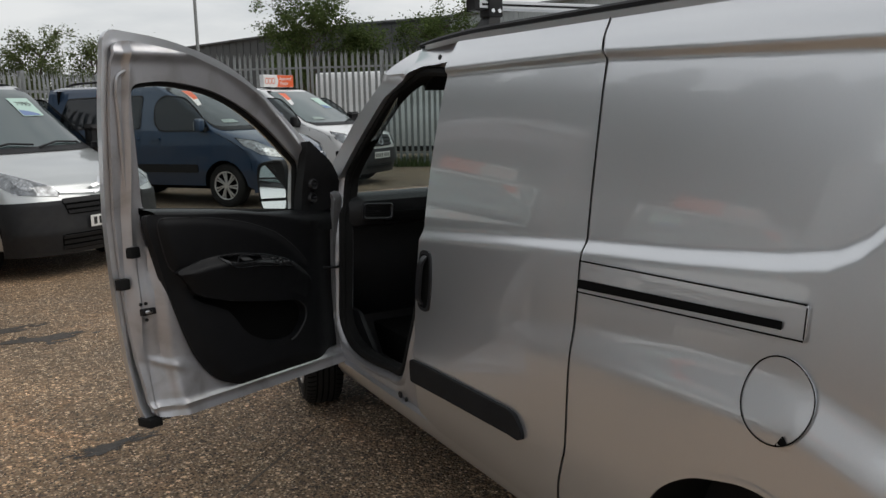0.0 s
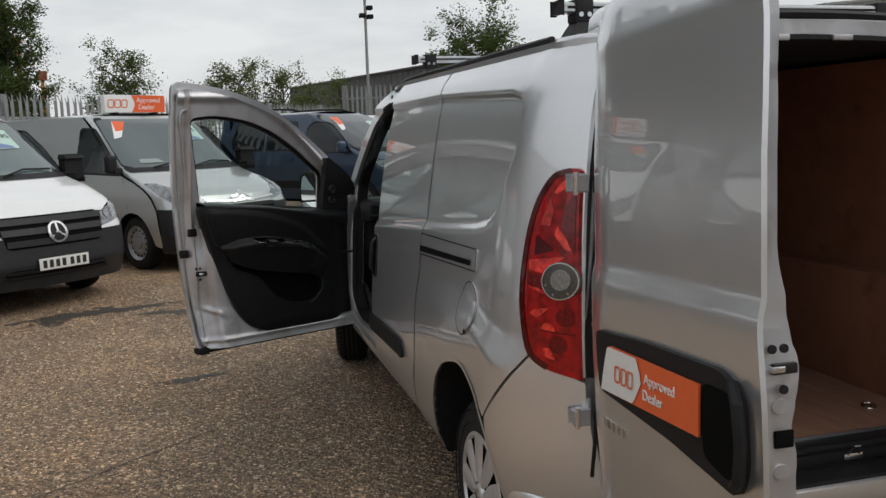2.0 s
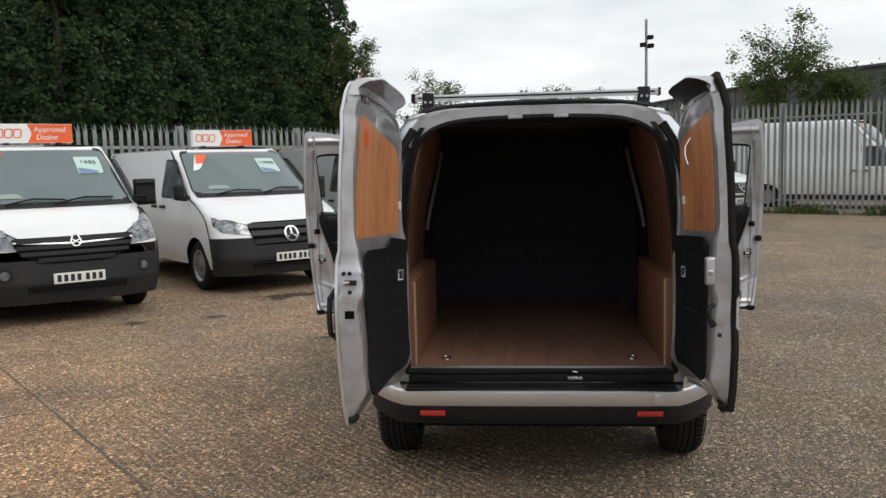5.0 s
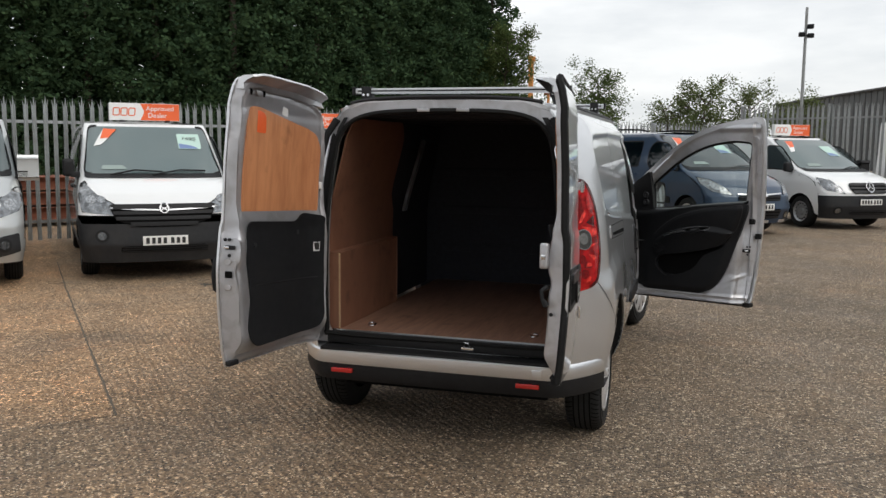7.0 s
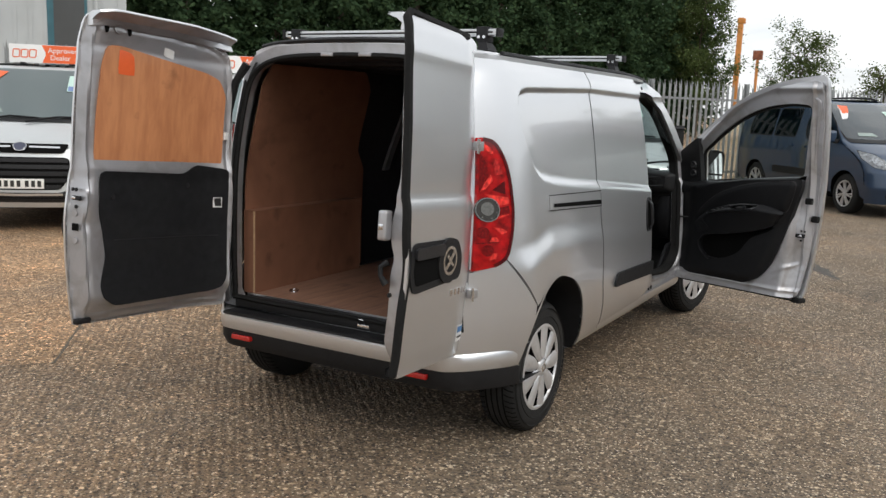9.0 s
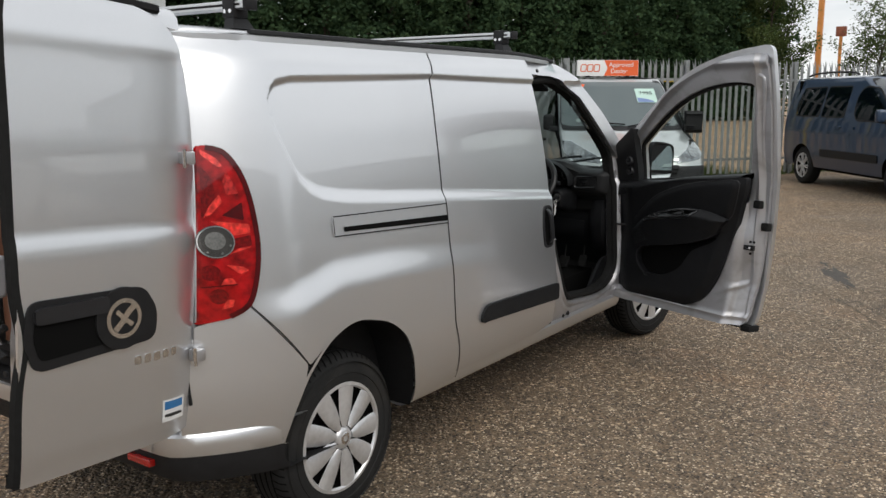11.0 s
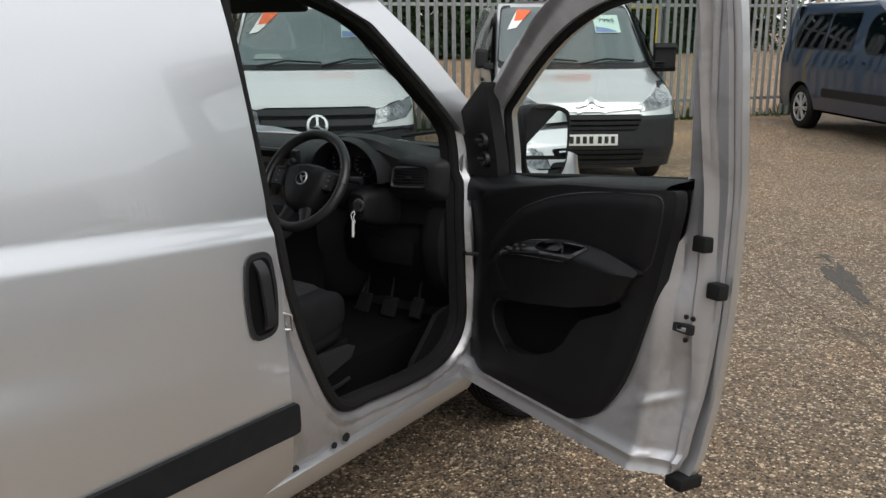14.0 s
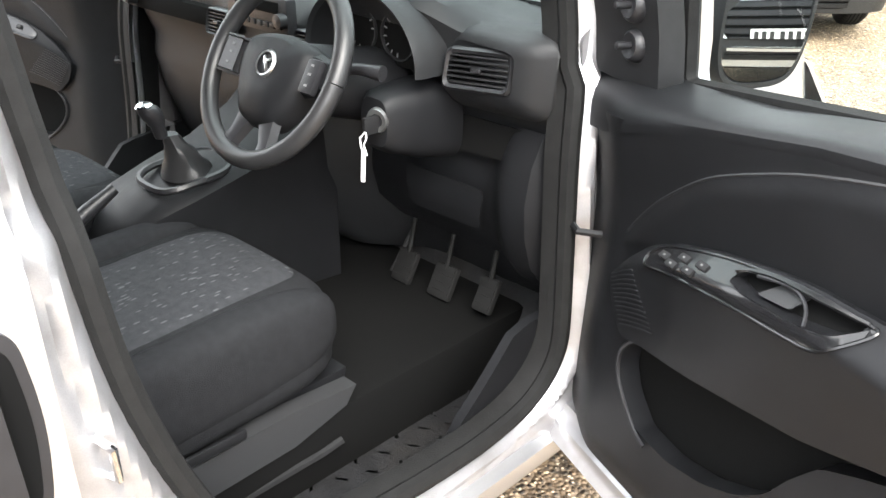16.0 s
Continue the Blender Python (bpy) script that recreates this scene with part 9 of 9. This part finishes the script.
FORD = dict(VIVARO, paint=LIGHTSILVER, low=LIGHTSILVER, height=1.97, screen_base=1.30, bumper_top=0.55, lift=0.0, bottom=0.30, mirror_mat=LIGHTSILVER,
    nose=[(0.20, 0.86, 0.88, 0.35), (0.45, 0.93, 0.93, 0.36), (0.70, 0.91, 0.94, 0.36), (0.95, 0.84, 0.94, 0.36), (1.06, 0.74, 0.93, 0.36), (1.17, 0.46, 0.91, 0.36), (1.28, 0.14, 0.89, 0.33), (1.48, -0.14, 0.86, 0.27), (1.72, -0.45, 0.83, 0.22), (1.92, -0.74, 0.79, 0.20), (1.97, -0.86, 0.77, 0.18)],
    lamp=[(0.52, 0.80), (0.66, 0.80), (0.88, 0.88), (0.92, 0.98), (0.91, 1.12), (0.86, 1.12), (0.70, 1.02), (0.56, 0.90)], bulbs=((0.05, 0.070), (-0.10, 0.055)), fog=(0.72, 0.50), badge=(0, 0.975, 0.040), badge_wide=1.9, badge_mat=material("badge_dark_blue", (0.012, 0.016, 0.05), 0.3, coat=1.0), spokes=(), 
    grille=[dict(pts=[(-0.46, 0.915), (-0.52, 1.015), (0.52, 1.015), (0.46, 0.915)], bars=0), dict(pts=[(-0.42, 0.50), (-0.58, 0.72), (-0.50, 0.87), (0.50, 0.87), (0.58, 0.72), (0.42, 0.50)], bars=5),
        dict(pts=[(-0.88, 0.42), (-0.87, 0.63), (-0.70, 0.60), (-0.50, 0.50), (-0.42, 0.47), (0.42, 0.47), (0.50, 0.50), (0.70, 0.60), (0.87, 0.63), (0.88, 0.42), (0.60, 0.36), (-0.60, 0.36)], bars=0, lift=0.013, r=0.02, mat=BUMPER), dict(pts=[(-0.48, 0.385), (-0.46, 0.445), (0.46, 0.445), (0.48, 0.385)], bars=2, lift=0.017)],
    chrome=[dict(pts=[(-0.42, 0.965), (-0.10, 0.97)], w=0.018), dict(pts=[(0.10, 0.97), (0.42, 0.965)], w=0.018), dict(pts=[(-0.45, 0.455), (0, 0.45), (0.45, 0.455)], w=0.014, mat=ALU)], plate=(0.0, 0.575), price=(-0.48, 1.72), price_text="11995", skirt=False)
BERLINGO = dict(VIVARO, van=False, paint=BLUE, low=BLUE, height=1.79, front=0.90, wheelbase=2.73, length=4.38, track=1.52, bottom=0.22, bumper_top=0.55, lift=0, screen_base=1.15, tyre=0.315, trim="alloy",
    nose=[(0.20, 0.82, 0.82, 0.36), (0.45, 0.90, 0.87, 0.40), (0.68, 0.86, 0.88, 0.40), (0.84, 0.76, 0.88, 0.42), (0.95, 0.56, 0.87, 0.42), (1.05, 0.28, 0.86, 0.38), (1.15, -0.04, 0.84, 0.32), (1.35, -0.36, 0.80, 0.25), (1.60, -0.80, 0.74, 0.20), (1.74, -1.12, 0.70, 0.18), (1.79, -1.32, 0.68, 0.16)],
    side=[(0.2, 0.82), (0.5, 0.885), (0.9, 0.895), (1.1, 0.87), (1.4, 0.80), (1.7, 0.71), (1.79, 0.66)],
    windows=[dict(pts=[(-0.20, 1.10), (-0.45, 1.38), (-0.72, 1.58), (-1.12, 1.62), (-1.26, 1.50), (-1.24, 1.22), (-1.12, 1.10)], r=0.09), dict(pts=[(-1.50, 1.14), (-1.50, 1.62), (-2.20, 1.62), (-2.20, 1.14)]), dict(pts=[(-2.26, 1.14), (-2.26, 1.62), (-3.0, 1.60), (-3.12, 1.30), (-3.05, 1.14)])],
    seams=[[(-0.02, 0.6), (-0.06, 1.05)], [(-1.38, 0.35), (-1.40, 1.68)], [(-2.28, 0.7), (-2.23, 1.65)]], handles=[(-1.20, 0.99), (-1.60, 0.99)], handle=BLUE, mirror=(-0.32, 1.18), mirror_mat=BLUE, mirror_h=0.10, rub=(-2.1, -0.45, 0.50, 0.62),
    lamp=[(0.55, 0.70), (0.82, 0.76), (0.87, 0.88), (0.84, 0.99), (0.72, 0.94), (0.60, 0.80)], fog=(0.62, 0.36), bulbs=((0.02, 0.06),),
    screen_w0=0.79, screen_w1=0.66, wipers=[[(-0.05, 1.13), (-0.35, 1.17), (-0.62, 1.16)]],
    grille=[dict(pts=[(-0.44, 0.60), (-0.46, 0.69), (0.46, 0.69), (0.44, 0.60)], bars=2), dict(pts=[(-0.42, 0.30), (-0.45, 0.46), (0.45, 0.46), (0.42, 0.30)], bars=3, lift=0.014)], chrome=[dict(pts=[(-0.46, 0.71), (0, 0.69), (0.46, 0.71)], w=0.02), dict(pts=[(-0.6, 0.26), (0, 0.25), (0.6, 0.26)], w=0.05, mat=ALU)],
    badge=None, chevrons=[[(-0.13, 0.72), (-0.05, 0.735), (0, 0.77), (0.05, 0.735), (0.13, 0.72)], [(-0.13, 0.68), (-0.05, 0.695), (0, 0.73), (0.05, 0.695), (0.13, 0.68)]], plate=(0, 0.50), cabin=(-0.15, -3.2), price=(-0.35, 1.50), price_text=None, rails=True, sign=False, skirt=False)
CITAN = dict(BERLINGO, van=True, paint=WHITE, low=BUMPER, height=1.81, bumper_top=0.66, front=0.88, wheelbase=2.70, trim="steel",
    windows=[dict(pts=[(-0.22, 1.12), (-0.48, 1.40), (-0.78, 1.60), (-1.20, 1.62), (-1.30, 1.40), (-1.22, 1.14)], r=0.09)], handle=BLACK, mirror_mat=BLACK, rub=None, rails=False, sign=True,
    grille=[dict(pts=[(-0.38, 0.70), (-0.46, 0.84), (-0.42, 0.90), (0.42, 0.90), (0.46, 0.84), (0.38, 0.70)], bars=3, barmat=BUMPER), dict(pts=[(-0.42, 0.30), (-0.45, 0.38), (0.45, 0.38), (0.42, 0.30)], bars=2, lift=0.014)], chrome=[], chevrons=(), badge=(0, 0.81, 0.095), spokes=(90, 210, 330), plate=(0, 0.54), nose=[(0.20, 0.82, 0.82, 0.36), (0.45, 0.90, 0.87, 0.40), (0.72, 0.88, 0.88, 0.40), (0.92, 0.78, 0.88, 0.42), (1.00, 0.60, 0.87, 0.42), (1.08, 0.28, 0.86, 0.38), (1.17, -0.04, 0.84, 0.32), (1.35, -0.36, 0.80, 0.25), (1.60, -0.80, 0.74, 0.20), (1.76, -1.12, 0.70, 0.18), (1.81, -1.32, 0.68, 0.16)], fog=(0.66, 0.38), seams=[[(-0.02, 0.6), (-0.06, 1.05)], [(-1.38, 0.35), (-1.40, 1.68)]])

NOSE = -46.0
vehicle("panel_van", "white panel van with dark bumper and dealer roof sign", heading(-5.42, 5.37, NOSE - 2.5), VIVARO)
vehicle("panel_van", "white panel van with a star badge and dark bumper", heading(-3.69, 7.55, NOSE - 2), VITO)
vehicle("panel_van", "light silver panel van with chevron badge", heading(-1.80, 9.66, NOSE - 8), DISPATCH)
vehicle("panel_van", "silver panel van with a dark hexagonal grille", heading(-7.20, 3.62, NOSE), FORD)
vehicle("people_carrier", "dark blue people carrier with roof rails", heading(1.87, 14.22, NOSE - 5) @ Matrix.Scale(1.13, 4), BERLINGO)
vehicle("small_van", "white small van with dark bumper and star badge", heading(4.25, 16.55, NOSE - 9) @ Matrix.Scale(1.10, 4), CITAN)
vehicle("panel_van", "white panel van parked across the yard", heading(8.3, 5.80, 196.7), dict(FORD, paint=WHITE, sign=False))

HIGH = dict(VIVARO, height=2.55, length=5.9, wheelbase=3.7, sign=False, nose=VIVARO["nose"][:-1] + [(2.30, -1.05, 0.81, 0.20), (2.55, -1.40, 0.78, 0.18)], side=VIVARO["side"][:-2] + [(1.9, 0.86), (2.35, 0.83), (2.55, 0.77)])
vehicle("panel_van", "tall white panel van parked beyond the fence", heading(10.82, 21.47, -35.9), HIGH)
vehicle("panel_van", "white panel van parked beyond the fence", heading(16.9, 17.1, -35.9), dict(VIVARO, sign=False))
# ---- boundary and distance ----
CORNER = (2.4, 23.5)
fence((-17.6, -4.1), CORNER, 2.42, "weathered grey steel palisade fence beside the parked vans")
fence(CORNER, (22.0, 9.3), 3.0, "tall weathered grey steel palisade fence at the end of the yard")

# conifer belt
src = [conifer(k, 17 + k) for k in range(3)]
rnd = random.Random(3)
n = 0
for row, count in ((0, 20), (1, 10)):
    for k in range(count):
        f = k / (count - 1)
        x = -31.6 + 16.0 * f - 4.0 * row + rnd.uniform(-0.6, 0.6)
        y = 27.0 + 39.0 * f + 1.0 * row + rnd.uniform(-0.6, 0.6)
        s0 = src[n % 3]
        mm = pose(x, y, 0, 0, 0, rnd.uniform(0, 360)) @ Matrix.Scale(rnd.uniform(0.88, 1.12), 4)
        if n < 3:
            s0.matrix_basis = mm
        else:
            copy_thing(s0, mm)
        n += 1
# broadleaved trees
for n, (x, y, h, mat, dense, spread) in enumerate(((-13.6, 63.0, 14.0, BROAD, 2.2, 3.0), (-6.9, 66.0, 9.3, BROAD, 1.1, 2.9), (1.2, 64.0, 7.6, PALEBROAD, 1.0, 2.6), (4.6, 64.0, 7.4, PALEBROAD, 0.6, 2.2), (16.8, 54.0, 9.9, BROAD, 2.4, 4.2), (24.7, 51.0, 9.0, BROAD, 1.4, 3.4), (-1.5, 66.0, 6.6, PALEBROAD, 0.5, 2.0), (8.6, 62.0, 7.2, PALEBROAD, 0.3, 1.4), (20.5, 55.0, 7.5, BROAD, 1.0, 3.0), (7.4, 70.0, 6.8, PALEBROAD, 0.4, 1.6))):
    t = broadleaf(20 + n, h, mat, dense, spread)
    t.matrix_basis = pose(x, y, 0, 0, 0, 40 * n)

# camera pole
pole = thing("camera_pole", "grey steel pole carrying security cameras", "pole", Matrix.Translation((5.1, 33.2, 0)))
part("mast", T([(0, 0, 0), (0, 0, 7.3)], [0.075, 0.055], 10), GALV, pole)
for z, dx in ((6.55, 0.16), (6.25, -0.14), (6.2, 0.18)):
    hd = part("camera_head", B(dx - 0.12, dx + 0.12, -0.22, 0.10, z - 0.08, z + 0.08, 0.03), TRIM, pole)
    part("arm", T([(0, 0, z), (dx, 0, z)], 0.03, 6), GALV, hd)
# warehouses
CLAD = material("dark_profiled_cladding", (0.055, 0.060, 0.062), 0.6, grain=0.15, scale=0.8)
LIGHTCLAD = material("pale_profiled_cladding", (0.42, 0.45, 0.46), 0.5, grain=0.06, scale=0.6, stain=(0.25, 0.26, 0.25), stain_amt=0.3, stain_scale=0.4)
ROOFING = material("grey_roof_sheet", (0.22, 0.23, 0.235), 0.6, grain=0.1, scale=0.7)


def warehouse(label, m, w, d, eave, ridge, clad, roofm, ribs=0.6):
    t = thing("warehouse", label, "building", m)
    bm = bmesh.new()
    prism(bm, [(-w / 2, 0), (w / 2, 0), (w / 2, eave), (0, ridge), (-w / 2, eave)], lambda a, b: (a, 0, b), lambda a, b: (a, d, b))
    part("wall", bm, clad, t, smooth=False)
    bm = bmesh.new()
    for s in (-1, 1):
        prism(bm, [(s * (w / 2 + 0.3), eave - 0.05), (0, ridge + 0.05), (0, ridge + 0.20), (s * (w / 2 + 0.3), eave + 0.10)], lambda a, b: (a, -0.3, b), lambda a, b: (a, d + 0.3, b))
    part("roof", bm, roofm, t, smooth=False)
    bm = bmesh.new()
    n = int(w / ribs)
    for k in range(n):
        x = -w / 2 + (k + 0.5) * w / n
        z = eave + (ridge - eave) * (1 - abs(x) / (w / 2)) - 0.1
        box(bm, x - 0.06, x + 0.06, -0.04, 0, 0.2, z)
    n = int(d / ribs)
    for k in range(n):
        y = (k + 0.5) * d / n
        for s in (-1, 1):
            box(bm, s * w / 2, s * (w / 2 + 0.04), y - 0.06, y + 0.06, 0.2, eave - 0.1)
    tagged(part("cladding_ribs", bm, clad, t, smooth=False), kind="stuff")
    return t


warehouse("long dark clad warehouse beyond the trees", pose(33, 61.7, 0, 0, 0, 13.5), 24, 50, 7.2, 8.4, CLAD, CLAD, 1.2)
hb = warehouse("pale grey clad industrial unit with dark lettering", pose(48, 44, 0, 0, 0, 12.0), 30, 18, 8.0, 9.5, LIGHTCLAD, ROOFING, 0.5)
for k in range(3):
    part("sign_bar", B(-15.10, -15.05, 7.0 - k * 0.75, 7.45 - k * 0.75, 5.9, 6.7), CLAD, hb)
wb_ = warehouse("pale clad industrial unit behind the conifers", pose(-44, 4.2, 0, 0, 0, -35.9), 14, 24, 8.0, 9.4, LIGHTCLAD, ROOFING, 0.5)
TEAL = material("teal_window_frame", (0.03, 0.11, 0.14), 0.5, grain=0.1, scale=4)
for y0 in (21.3, 15.0, 9.0):
    wf = part("window", B(7.0, 7.07, y0, y0 + 1.35, 2.6, 7.5), TEAL, wb_, "tall dark window in a teal frame")
    part("pane", B(7.06, 7.08, y0 + 0.22, y0 + 1.25, 2.7, 7.4), CLAD, wf)
part("downpipe", T([(7.12, 22.95, 0.1), (7.12, 22.95, 7.8)], 0.09, 8), LIGHTCLAD, wb_)
part("wall_lamp", B(7.05, 7.35, 23.4, 23.6, 6.9, 7.1, 0.03), CLAD, wb_)
warehouse("brick and clad workshop across the yard", pose(24, -4, 0, 0, 0, -80), 30, 16, 5.0, 6.4, LIGHTCLAD, ROOFING, 0.6)
warehouse("pale clad workshop on the near side of the yard", pose(4, -34, 0, 0, 0, 180), 34, 14, 5.0, 6.4, LIGHTCLAD, ROOFING, 0.6)

# orange crane jib and floodlight far off
RUST = material("rusted_steel", (0.22, 0.075, 0.04), 0.85, grain=0.35, scale=6, stain=(0.08, 0.03, 0.02), stain_amt=0.5, stain_scale=3)
OCHRE = material("orange_crane_paint", (0.50, 0.20, 0.04), 0.5, grain=0.15, scale=3)
YELLOW = material("yellow_safety_paint", (0.62, 0.46, 0.04), 0.5, grain=0.1, scale=5)
jib = thing("crane_post", "orange steel crane post beyond the fence", "crane post", Matrix.Translation((-26.5, 140.0, 0)) @ Matrix.Scale(2.24, 4))
part("post", B(-0.17, 0.17, -0.17, 0.17, 0, 7.6, 0.02), OCHRE, jib)
part("head", B(-0.22, 0.30, -0.20, 0.20, 7.2, 7.55, 0.03), OCHRE, jib)
fl = thing("floodlight_post", "short rusty floodlight on an orange post", "floodlight", Matrix.Translation((-23.5, 140.0, 0)) @ Matrix.Scale(2.00, 4))
part("post", T([(0, 0, 0), (0, 0, 5.4)], 0.12, 8), OCHRE, fl)
part("lamp_head", B(-0.35, 0.35, -0.2, 0.2, 5.3, 6.0, 0.03), RUST, fl)


# yellow barrier frame, rusty steel stacks and grass beyond the near fence
def frame_thing(x, y, ang):
    f = thing("yellow_barrier", "yellow tubular steel barrier frame", "barrier", pose(x, y, 0, 0, 0, ang))
    for k in (-1.4, 0, 1.4):
        part("post", T([(k, 0, 0), (k, 0, 2.1)], 0.05, 8), YELLOW, f)
    for z in (1.1, 2.05):
        part("rail", T([(-1.4, 0, z), (1.4, 0, z)], 0.04, 8), YELLOW, f)
    return f


frame_thing(-5.4, 18.0, 50)
for n, (x, y, ang, L, h) in enumerate(((-12.6, 8.2, 54, 3.2, 1.2), (-11.4, 10.2, 54, 2.6, 0.9), (-9.6, 13.2, 54, 3.0, 1.1), (-14.2, 5.4, 54, 2.8, 1.3))):
    t = thing("steel_stack", "stack of rusty red steel beams on timber bearers", "steel stack", pose(x, y, 0, 0, 0, ang), "rusty steel stacks")
    rr = random.Random(n)
    for k in range(int(h / 0.28)):
        for j in range(3):
            bm = bmesh.new()
            o = rr.uniform(-0.15, 0.15)
            yy, zz = j * 0.34 - 0.34, 0.14 + k * 0.30
            box(bm, -L / 2 + o, L / 2 + o, yy - 0.13, yy + 0.13, zz, zz + 0.02)
            box(bm, -L / 2 + o, L / 2 + o, yy - 0.13, yy + 0.13, zz + 0.23, zz + 0.25)
            box(bm, -L / 2 + o, L / 2 + o, yy - 0.012, yy + 0.012, zz + 0.02, zz + 0.23)
            part("beam", bm, RUST, t, smooth=False)
    for k in (-1, 1):
        part("bearer", B(k * L * 0.3 - 0.06, k * L * 0.3 + 0.06, -0.55, 0.55, 0, 0.14), PLYEDGE, t)


def grass_strip(a, c, width, n, seed, label):
    """Uneven tufts along a line."""
    rs = np.random.RandomState(seed)
    a, c = np.array(a, float), np.array(c, float)
    d = (c - a) / np.linalg.norm(c - a)
    nrm = np.array([-d[1], d[0]])
    t = rs.rand(n)
    clump = 0.5 + 0.5 * np.sin(t * 61.0 + 2.0 * np.sin(t * 17.0))
    keep = rs.rand(n) < 0.25 + 0.75 * clump
    P = a + np.outer(t, c - a) + np.outer(rs.normal(size=n) * width, nrm)
    P, clump = P[keep], clump[keep]
    m = len(P)
    hgt = (0.06 + 0.20 * rs.rand(m)) * (0.5 + clump)
    ang = rs.rand(m) * 6.283
    lean = rs.normal(size=(m, 2)) * 0.06
    w = 0.012 + 0.012 * rs.rand(m)
    z0 = np.zeros(m)
    V = np.stack([np.stack([P[:, 0] - w * np.cos(ang), P[:, 1] - w * np.sin(ang), z0], 1), np.stack([P[:, 0] + w * np.cos(ang), P[:, 1] + w * np.sin(ang), z0], 1), np.stack([P[:, 0] + lean[:, 0], P[:, 1] + lean[:, 1], hgt], 1)], 1).reshape(-1, 3)
    o = new("grass_strip", mesh_from("grass_strip", V, np.arange(3 * m).reshape(-1, 3), BROAD))
    return tagged(o, label, "grass", kind="stuff")


grass_strip((2.6, 23.2), (21.0, 9.9), 0.12, 6000, 5, "weedy grass along the foot of the fence")
grass_strip((-9.0, 8.2), (2.2, 23.4), 0.12, 4000, 6, "weedy grass along the foot of the fence")
